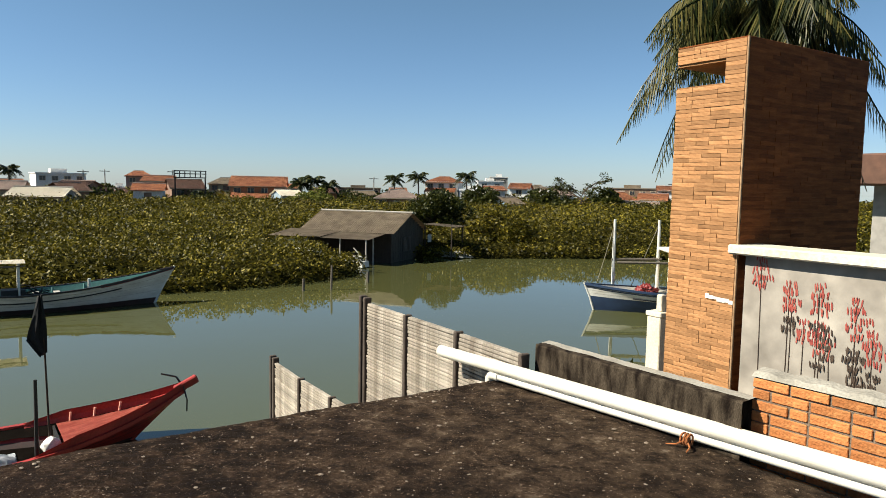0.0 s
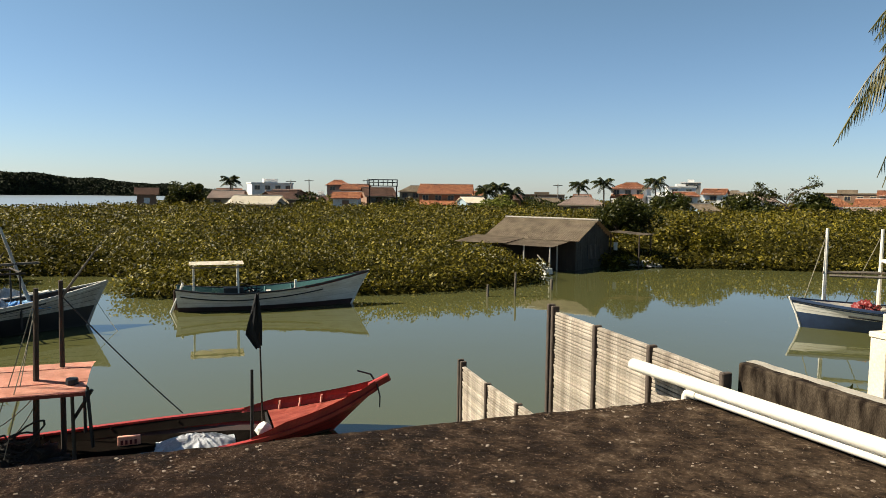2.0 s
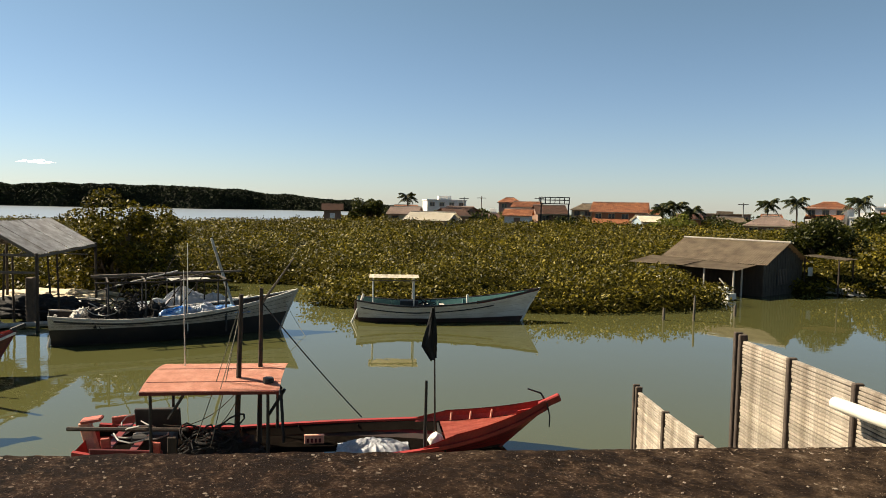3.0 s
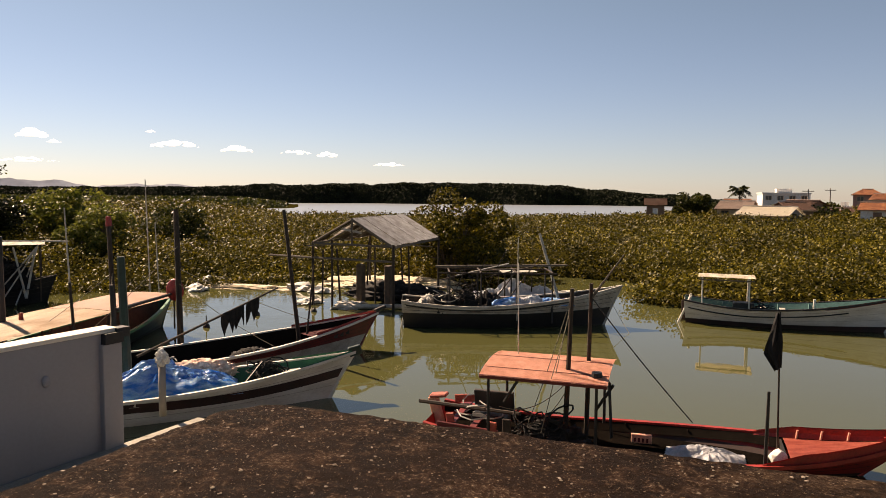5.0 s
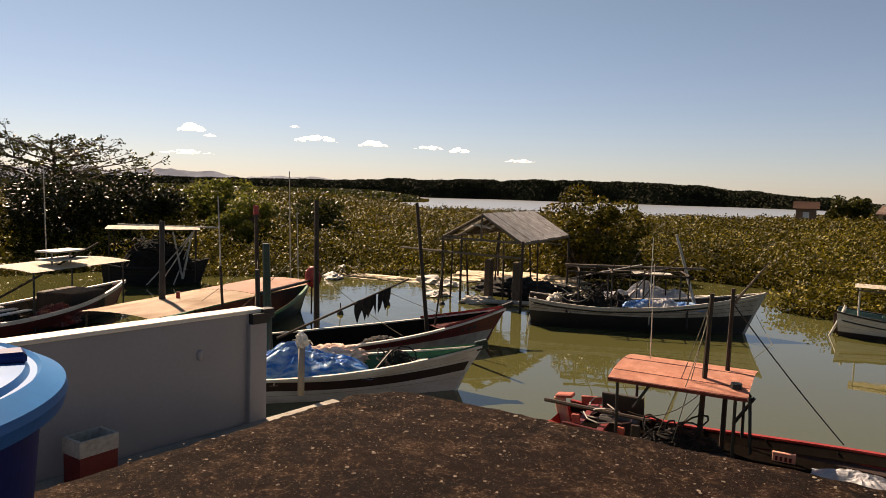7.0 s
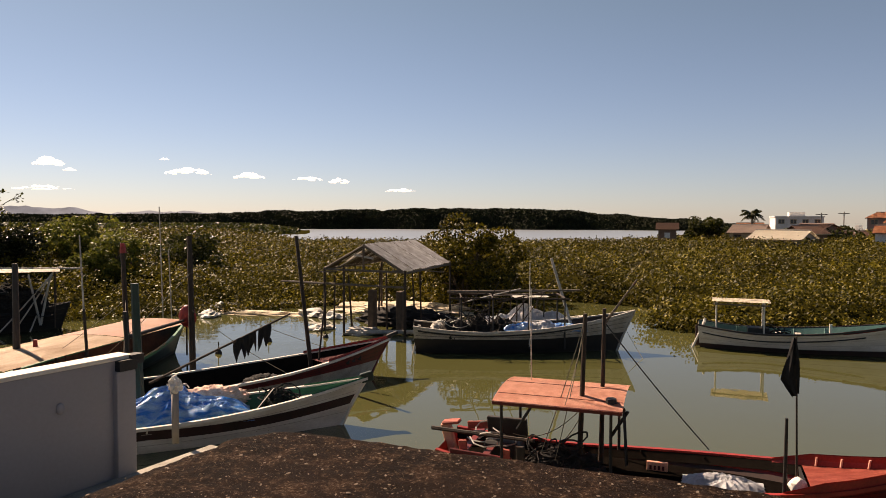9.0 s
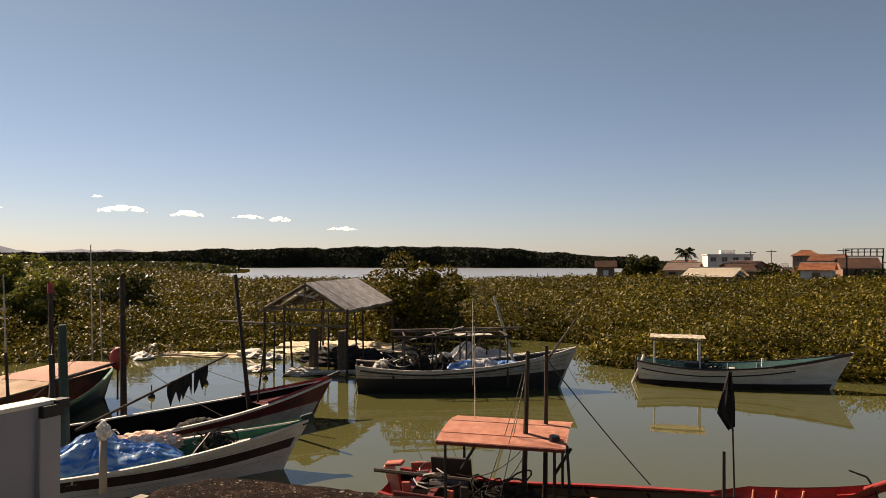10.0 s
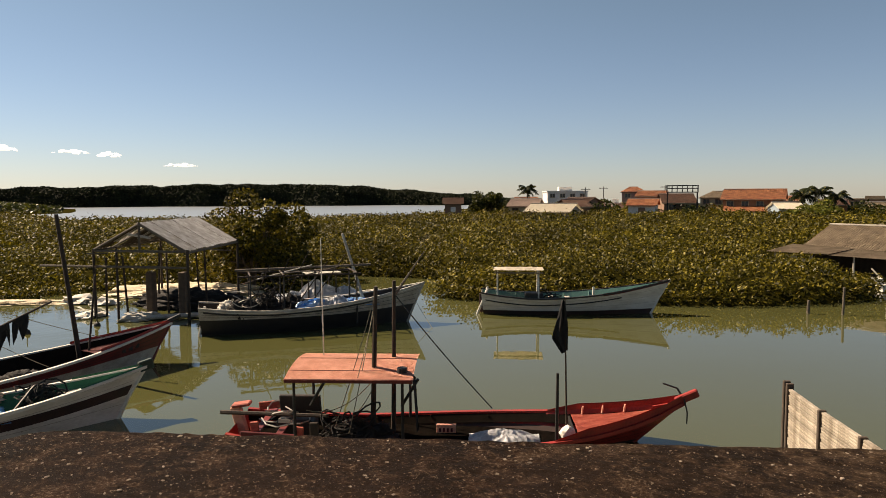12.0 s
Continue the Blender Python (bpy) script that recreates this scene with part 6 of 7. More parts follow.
# ---- net shed on posts ----
def net_shed():
    gl, gr, back = Vector((-28.75, 3.6, 0)), Vector((-25.96, 6.4, 0)), Vector((-0.84, 0.54, 0))
    D = 6.6
    mid = (gl + gr) / 2
    E, R = 2.68, 3.69
    t = thing("net_shed", pose(0, 0, 0), "derelict open shed on posts with a half-covered sheet roof", "shed")
    z = lambda p, h: Vector((p.x, p.y, h))
    n = 6
    for i in range(n):
        a, b = mid + back * (D * i / n), mid + back * (D * (i + 1) / n - 0.02)
        c, d = gr + back * (D * i / n), gr + back * (D * (i + 1) / n - 0.02)
        o = 0.02 * (i % 2)
        part("sheet", corrugated(z(a, R + o), z(b, R + o), z(c, E + o - 0.05), z(d, E + o - 0.05), 4), "sheet_metal", t)
    # this slope's sheets are coloured dark for the shade under the roof
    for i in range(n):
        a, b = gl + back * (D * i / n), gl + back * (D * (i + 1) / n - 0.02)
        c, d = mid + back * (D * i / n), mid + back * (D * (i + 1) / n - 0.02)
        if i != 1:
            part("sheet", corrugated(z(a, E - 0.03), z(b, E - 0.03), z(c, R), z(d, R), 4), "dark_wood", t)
    part("gable_board", bevelled((-0.5, -0.02, 0), (0.5, 0.02, 0.09), 0.01, pose(mid.x, mid.y, E + 0.45, 0, 8, 43)), "boat_dirty", t)
    for k in range(5):
        p = back * (D * k / 4)
        part("rafter", rod(bmesh.new(), z(gl + p, E - 0.05), z(mid + p, R - 0.06), 0.05, 0.05, 6), "grey_wood", t)
        part("rafter", rod(bmesh.new(), z(gr + p, E - 0.12), z(mid + p, R - 0.06), 0.05, 0.05, 6), "grey_wood", t)
    for a, b, h in ((gl, gr, E - 0.08), (gl + back * D, gr + back * D, E - 0.08), (gl, gl + back * D, E - 0.08), (gr, gr + back * D, E - 0.12), (gl - (gr - gl) * 0.6, gr, 2.0)):
        part("beam", rod(bmesh.new(), z(a, h), z(b, h), 0.05, 0.05, 6), "grey_wood", t)
    part("king_post", rod(bmesh.new(), z(mid, E - 0.1), z(mid, R), 0.05, 0.05, 6), "grey_wood", t)
    for a, r in ((gl, 0.06), (gl + back * D, 0.06), (gr, 0.06), (gr + back * D, 0.06), (gl + (gr - gl) * 0.25, 0.05), (gl + (gr - gl) * 0.12 + back * 1, 0.05)):
        part("post", rod(bmesh.new(), z(a, -0.9), z(a, E), r, r * 0.9, 8), "dark_wood", t)
    for a in (gl + (gr - gl) * 0.52 + back * 0.8, gl + (gr - gl) * 0.86 + back * 0.9):
        part("pier", bevelled((-0.15, -0.15, -0.9), (0.15, 0.15, 1.75), 0.03, pose(a.x, a.y, 0, 0, 0, 40)), "bark", t, "thick concrete pier")
    put("net_mound", lump((2.3, 1.2, 0.62), 61, 0.25, 5, True, 0.25), "net", pose(-30.0, 7.4, 0.05, 0, 0, 40), "dark heap of nets under the shed", "nets", smooth=True)
    put("sand_bank", lump((3.2, 1.8, 0.36), 62, 0.35, 5, True, 0.15), "sand", pose(-34.4, 8.2, 0.0, 0, 0, 62), "pale sandy landing behind the shed", "sand", kind="structure")
    put("sand_bank", lump((3.4, 0.6, 0.12), 63, 0.4, 5, True, 0.15), "sand", pose(-35.2, 0.8, 0.0, 0, 0, 60), "pale muddy beach at the mangrove edge", "sand", kind="structure")
    for k, (x, y, s) in enumerate(((-34.6, -1.2, 0.7), (-33.6, 3.6, 0.8), (-32.4, 4.4, 0.6), (-27.4, 5.0, 0.7), (-29.1, 3.5, 0.55), (-37.0, -0.7, 0.9))):
        put("rope_coil", lump((s, s * 0.6, s * 0.35), 70 + k, 0.5), ("foam", "boat_dirty")[k % 2], pose(x, y, 0.05, 0, 0, 30 * k), "pale heap of ropes and floats at the water's edge", "gear", "gear heaps")
    # broken planks, slack battens and extra props
    rnd = random.Random(17)
    for k in range(9):
        q = gl.lerp(gr, rnd.random()) + back * rnd.uniform(0.2, 5.5)
        a, e = z(q, rnd.uniform(E - 0.3, E - 0.05)), Vector((rnd.uniform(-1, 1), rnd.uniform(-1, 1), rnd.uniform(-0.15, 0.25))).normalized()
        part("batten", rod(bmesh.new(), a, a + e * rnd.uniform(0.8, 2.0), 0.028, 0.025, 5), ("grey_wood", "boat_dirty")[k % 3 == 0], t)
    for k, (f, g, top) in enumerate(((0.05, 0.5, 2.3), (0.35, 0.2, 2.4), (0.62, 1.6, 2.5), (0.98, 2.4, 2.6), (0.3, 3.4, 2.5), (0.7, 4.6, 2.6))):
        q = gl.lerp(gr, f) + back * g
        part("prop", rod(bmesh.new(), z(q, -0.9), z(q + Vector((rnd.uniform(-0.2, 0.2), rnd.uniform(-0.2, 0.2), 0)), top), 0.045, 0.038, 6), "dark_wood", t)
    for i in (0, 2, 3):
        q = mid + back * (D * (i + 0.5) / 6)
        e = gl + back * (D * (i + 0.6) / 6)
        part("loose_sheet", corrugated(z(q.lerp(e, 0.2), R - 0.18), z(q.lerp(e, 0.2) + back * 0.7, R - 0.22), z(q.lerp(e, 0.75), E + 0.24), z(q.lerp(e, 0.75) + back * 0.7, E + 0.2), 3), "sheet_metal", t)
    bm = rod(bmesh.new(), (-27.2, 4.4, 0.12), (-26.3, 7.8, 0.14), 0.09, 0.09, 8)
    put("floating_log", bm, "boat_dirty", pose(0, 0, 0), "pale log floating before the shed", "log")
    for x, y in ((-26.6, 1.2), (-26.9, 3.4), (-24.5, -0.6)):
        b = thing("mooring_float", pose(x, y, 0), "small dark mooring float", "float", "mooring floats")
        part("ball", lump((0.12, 0.12, 0.16), 4, 0.05, 2, False), "black_paint", b)
        part("stick", rod(bmesh.new(), (0, 0, 0.1), (0, 0, 0.42), 0.02, 0.02, 6), "black_paint", b)
    d2 = Hull("skiff", "small pale skiff moored behind the grey boat", (-25.4, 9.2), (-25.0, 13.8), 1.3, 0.6, 0.5, 0.75, 0.5)
    d2.build("boat_dirty", "boat_white", "boat_white", "boat_dirty", "boat_dirty", 0.1)
    d2.heap("tarp", 2.4, 0, 0.5, (1.5, 0.6, 0.75), "tarp_white", 81, 0.4)
    d2.heap("tarp", 0.9, 0, 0.5, (0.7, 0.5, 0.5), "tarp_white", 82, 0.4)
    d2.canopy(0.30, 0.62, 1.62, 1.1, "foam", "dark_wood", 0.03)


net_shed()

# stakes in the water by the mangrove point
for x, y, hgt, r in ((-14.0, 26.95, 0.52, 0.07), (-13.08, 27.77, 1.07, 0.055), (-12.65, 30.62, 0.5, 0.08)):
    put("stake", rod(bmesh.new(), (0, 0, -1), (0.03, 0, hgt), r, r * 0.8, 7), "grey_wood", pose(x, y, 0), "weathered wooden stake standing in the water", "stake", "stakes")


# ---- trees ----
def branches(bm, p, d, length, r, depth, rnd, tips, spread=0.75, flat=0.0, n=5):
    q = p + d * length
    mid = p.lerp(q, 0.5) + Vector((rnd.uniform(-1, 1), rnd.uniform(-1, 1), 0)) * length * 0.07
    line(bm, [p, mid, q], r, r * 0.65, n)
    if depth == 0:
        tips.append(q)
        return
    for _ in range(3 if depth > 1 else 4):
        e = (d + Vector((rnd.uniform(-1, 1), rnd.uniform(-1, 1), rnd.uniform(-0.7, 0.7) * (1 - flat))) * spread)
        e.z *= 1 - 0.4 * flat
        branches(bm, q if rnd.random() < 0.7 else mid, e.normalized(), length * rnd.uniform(0.6, 0.82), r * 0.6, depth - 1, rnd, tips, spread, flat, 4)


def crown_tree(x, y, height, radius, seed, label, leaf="leaf_bush", dense=9000, size=0.09, base=0.0, name="tree"):
    rnd = random.Random(seed)
    g = np.random.default_rng(seed)
    t = thing(name, pose(x, y, 0), label, "tree", "trees")
    bm = bmesh.new()
    tips = []
    for k in range(3):
        branches(bm, Vector((rnd.uniform(-0.2, 0.2), rnd.uniform(-0.2, 0.2), -0.2)), Vector((rnd.uniform(-0.4, 0.4), rnd.uniform(-0.4, 0.4), 1)).normalized(), height * 0.35, 0.05 + height * 0.012, 2, rnd, tips)
    part("trunk", bm, "bark", t)
    cl = []
    for _ in range(26):
        a, rr = rnd.uniform(0, 6.28), radius * math.sqrt(rnd.random()) * 0.8
        zz = base + (height - base) * rnd.uniform(0.15, 0.9) * (1 - 0.35 * (rr / radius) ** 2)
        cl.append((rr * math.cos(a), rr * math.sin(a), zz, radius * rnd.uniform(0.22, 0.4)))
    c = np.array(cl)
    i = g.integers(0, len(c), dense)
    v = g.normal(size=(dense, 3))
    v /= np.linalg.norm(v, axis=1)[:, None]
    v *= (g.uniform(0.35, 1, dense) ** 0.4)[:, None]
    pts = c[i, :3] + v * c[i, 3][:, None] * np.array([1, 1, 0.8])
    pts[:, 2] = np.maximum(pts[:, 2], 0.1)
    ob = leaves("crown", pts, g.uniform(0.6, 1.3, dense) * size, leaf, g, 0.3, 0.55)
    ob.parent = t
    return t


crown_tree(-34.2, 11.6, 4.9, 2.7, 1, "tall rounded mangrove tree behind the boathouse shed", "leaf_mangrove", 15000, 0.10)
crown_tree(-36.5, 14.0, 4.2, 2.4, 2, "mangrove tree with a dense olive crown", "leaf_mangrove", 9000, 0.10)
crown_tree(-15.6, 50.5, 4.3, 3.0, 3, "leafy mangrove tree behind the boathouse", "leaf_bush", 12000, 0.12)
crown_tree(-11.4, 50.0, 2.9, 3.2, 4, "olive leafy tree behind the boathouse", "leaf_mangrove", 11000, 0.11)
crown_tree(-50.0, -10.5, 5.4, 3.6, 5, "light green tree on the far bank", "leaf_light", 11000, 0.13)
crown_tree(-47.0, -14.0, 4.9, 3.4, 6, "dark green tree on the far bank", "leaf_dark", 12000, 0.13)
crown_tree(-45.0, -7.0, 4.0, 2.6, 7, "light green bush tree on the far bank", "leaf_light", 8000, 0.12)
crown_tree(-43.0, -17.0, 5.0, 4.4, 8, "dark green tree on the far bank", "leaf_dark", 17000, 0.13)
crown_tree(-41.0, -24.0, 5.5, 4.4, 18, "dark green tree on the far bank", "leaf_dark", 17000, 0.13)
crown_tree(-52.0, -3.5, 4.2, 3.0, 9, "green tree on the far bank", "leaf_bush", 8000, 0.13)
crown_tree(-93.3, 70.9, 6.3, 3.1, 10, "round dark tree beside the lagoon hut", "leaf_bush", 6000, 0.22)
crown_tree(-88.0, 92.0, 4.6, 3.0, 11, "round tree between the houses", "leaf_bush", 4000, 0.22)
crown_tree(-48.0, 88.0, 4.4, 3.4, 12, "light green tree before the houses", "leaf_light", 6000, 0.2)
crown_tree(-26.0, 99.0, 5.0, 3.4, 13, "dark tree between the houses", "leaf_bush", 5000, 0.22)
crown_tree(-18.0, 104.0, 4.6, 3.6, 14, "dark tree between the houses", "leaf_bush", 5000, 0.22)
crown_tree(-8.6, 97.0, 4.8, 3.2, 15, "dark tree between the houses", "leaf_bush", 5000, 0.22)
for k, (x, y, hh, rr) in enumerate(((-93.0, 84.0, 3.6, 2.6), (-80.0, 86.0, 3.4, 2.4), (-74.0, 94.0, 4.2, 2.6), (-64.0, 86.0, 3.0, 2.2), (-42.0, 93.0, 3.2, 2.8), (-34.0, 104.0, 4.4, 3.0),
                                (-30.0, 94.0, 3.2, 3.0), (-13.0, 92.0, 3.2, 2.8), (-3.0, 93.0, 3.0, 2.6), (3.0, 96.0, 3.6, 3.0), (-104.0, 82.0, 4.2, 2.8))):
    crown_tree(x, y, hh, rr, 60 + k, "dark bushy tree among the village houses", "leaf_bush", 3000, 0.2)
# hedges and scrub that fill the gaps between the houses
for k in range(22):
    b, far = radians(-49 + 2.35 * k), 122 + 9 * math.sin(k * 2.1)
    crown_tree(1.1 + far * math.sin(b), 0.1 + far * math.cos(b), 3.5 + 0.5 * math.sin(k * 1.3), 3.4, 200 + k, "low scrub between the village houses", ("leaf_bush", "leaf_mangrove")[k % 3 == 0], 1700, 0.26, 0.0, "bush")
crown_tree(0.62, 7.9, 2.75, 0.55, 16, "small leafy shrub beyond the parapet", "leaf_bush", 900, 0.05, 1.9, "shrub")


def bare_tree(x, y, height, seed, label, dense, size, flat=0.75, depth=4, reach=0.25):
    rnd, g = random.Random(seed), np.random.default_rng(seed)
    t = thing("bare_tree", pose(x, y, 0), label, "tree", "trees")
    bm, tips = bmesh.new(), []
    line(bm, [(0, 0, -0.2), (0.1, 0.1, height * 0.22), (0, 0.2, height * 0.4)], 0.22, 0.16, 7)
    for k in range(6):
        a = k * 1.05 + rnd.uniform(-0.3, 0.3)
        branches(bm, Vector((0, 0.2, height * (0.36 + 0.03 * k))), Vector((math.cos(a), math.sin(a), 0.22 + 0.13 * k)).normalized(), height * reach, 0.09, depth - 1, rnd, tips, 0.7, flat * 0.6)
    part("trunk", bm, "bark", t)
    tp = np.array([tuple(p) for p in tips])
    i = g.integers(0, len(tp), dense)
    c = tp[i] + g.normal(0, 0.26, (dense, 3)) * np.array([1, 1, 0.4])
    leaves("crown", c, g.uniform(0.6, 1.3, dense) * size, "leaf_bush", g, 0.5, 0.6).parent = t
    return t


def almond_tree(x, y, seed, label):
    """Flat tiers of long, nearly level limbs with twigs and few leaves."""
    rnd, g = random.Random(seed), np.random.default_rng(seed)
    t = thing("almond_tree", pose(x, y, 0), label, "tree", "trees")
    bm, tips = bmesh.new(), []
    line(bm, [(0, 0, -0.2), (0.15, 0.1, 2.4), (0, 0.1, 5.0), (0.1, 0.2, 6.8)], 0.26, 0.05, 7)
    for k in range(24):
        a = k * 2.4 + rnd.uniform(-0.3, 0.3)
        if k in (1, 6, 11):
            a = 1.45 + 0.12 * k / 11
        z0 = 3.0 + 3.7 * (k / 24)
        ln = (6.8 - 2.8 * (k / 24) ** 2) * rnd.uniform(0.75, 1.0) * (1.12 if k in (1, 6, 11) else 0.9)
        d = Vector((math.cos(a), math.sin(a), 0))
        pts = [Vector((0, 0.1, z0)) + d * ln * s + Vector((rnd.uniform(-0.15, 0.15), rnd.uniform(-0.15, 0.15), ln * (0.30 * s - 0.06 * s * s) + rnd.uniform(-0.1, 0.1))) for s in (0, 0.25, 0.5, 0.75, 1)]
        line(bm, pts, 0.10, 0.025, 5)
        for q in range(13):
            s = rnd.uniform(0.25, 1.0) * 4
            i = min(3, int(s))
            p = pts[i].lerp(pts[i + 1], s - i)
            e = (d * rnd.uniform(0.1, 0.8) + d.cross(Vector((0, 0, 1))) * rnd.uniform(-1, 1) + Vector((0, 0, rnd.uniform(-0.15, 0.5)))).normalized()
            branches(bm, p, e, rnd.uniform(0.5, 0.95), 0.028, 1, rnd, tips, 0.7, 0.5, 4)
    part("trunk", bm, "bark", t)
    tp = np.array([tuple(p) for p in tips])
    n = 4800
    c = tp[g.integers(0, len(tp), n)] + g.normal(0, 0.16, (n, 3)) * np.array([1, 1, 0.5])
    leaves("crown", c, g.uniform(0.6, 1.3, n) * 0.12, "leaf_bush", g, 0.5, 0.6).parent = t


almond_tree(-55.0, -22.6, 31, "spreading sparse almond tree with level limbs and bare twigs")
bare_tree(-11.5, 97.4, 7.3, 32, "bare branching tree before the houses", 2600, 0.12)


def palm(x, y, top, frond, seed, label, n_fronds=15, n_leaf=16, trunk=0.16, base=0.0, fold=0.9, blade=0.0045, droop=0.55, leaf_len=0.34):
    rnd = random.Random(seed)
    t = thing("palm_tree", pose(x, y, 0), label, "palm", "palms")
    bm = bmesh.new()
    pts = [Vector((0.25 * math.sin(k * 0.4 + seed) * (k / 6), 0.1 * k / 6, base + (top - base) * k / 6)) for k in range(7)]
    line(bm, pts, trunk, trunk * 0.7, 9)
    part("trunk", bm, "bark", t)
    c = pts[-1]
    for f in range(n_fronds):
        a = f * 2.399 + rnd.uniform(-0.2, 0.2)
        up = 1.1 - 1.7 * (f / n_fronds) + rnd.uniform(-0.15, 0.15)
        ln = frond * rnd.uniform(0.8, 1.1)
        d = Vector((math.cos(a), math.sin(a), 0))
        pts = []
        for k in range(9):
            s = k / 8
            pts.append(c + d * ln * s * math.cos(up * 0.75) * (1 - 0.12 * s) + Vector((0, 0, ln * (s * math.sin(up) * 0.8 - droop * s * s))))
        bm = bmesh.new()
        line(bm, pts, 0.012 * frond, 0.003 * frond, 4)
        side = d.cross(Vector((0, 0, 1)))
        for k in range(n_leaf):
            s = 0.12 + 0.86 * k / n_leaf
            i = min(7, int(s * 8))
            p = pts[i].lerp(pts[i + 1], s * 8 - i)
            tan = (pts[i + 1] - pts[i]).normalized()
            ll = frond * leaf_len * (math.sin(math.pi * min(1, 0.18 + 0.8 * s))) * rnd.uniform(0.85, 1.1)
            for sg in (1, -1):
                o = (side * sg * 0.75 + tan * 0.55 + Vector((0, 0, -fold * rnd.uniform(0.5, 1.1)))).normalized() * ll
                w = tan * (blade * frond + 0.003)
                vs = [bm.verts.new(q) for q in (p - w, p + w, p + o * 0.55 + w * 0.9 + Vector((0, 0, 0.06 * ll)), p + o, p + o * 0.55 - w * 0.9 + Vector((0, 0, 0.06 * ll)))]
                bm.faces.new((vs[0], vs[1], vs[2], vs[4]))
                bm.faces.new((vs[4], vs[2], vs[3]))
        part("frond", bm, "leaf_palm", t)
    return t


palm(2.28, 11.0, 7.1, 2.0, 2, "coconut palm with drooping fronds behind the barbecue tower", 46, 36, 0.15, -0.5, 1.9, 0.0060, 0.78, 0.40)
for k, (x, y, z) in enumerate(((-102.2, 87.1, 5.9), (-54.5, 97.4, 4.4), (-53.7, 99.0, 5.0), (-51.2, 99.2, 4.3), (-47.9, 118.5, 5.7), (-44.5, 122.0, 6.2), (-32.5, 113.3, 6.2))):
    palm(x, y, z + 0.25, 2.9, 40 + k, "distant coconut palm among the houses", 15, 9, 0.16, 0.5, 0.8, 0.04, 0.42)


# ---- houses across the mangrove ----
bm = grid_mesh([[(-125, 88, 0.5), (-150, 190, 0.6)], [(-70, 82, 0.6), (-70, 260, 0.7)], [(-20, 92, 0.8), (-10, 260, 0.8)], [(60, 92, 0.8), (90, 260, 0.8)]])
put("ground_village", bm, "sand", pose(0, 0, 0), "sandy village ground behind the mangrove", "ground", kind="structure")


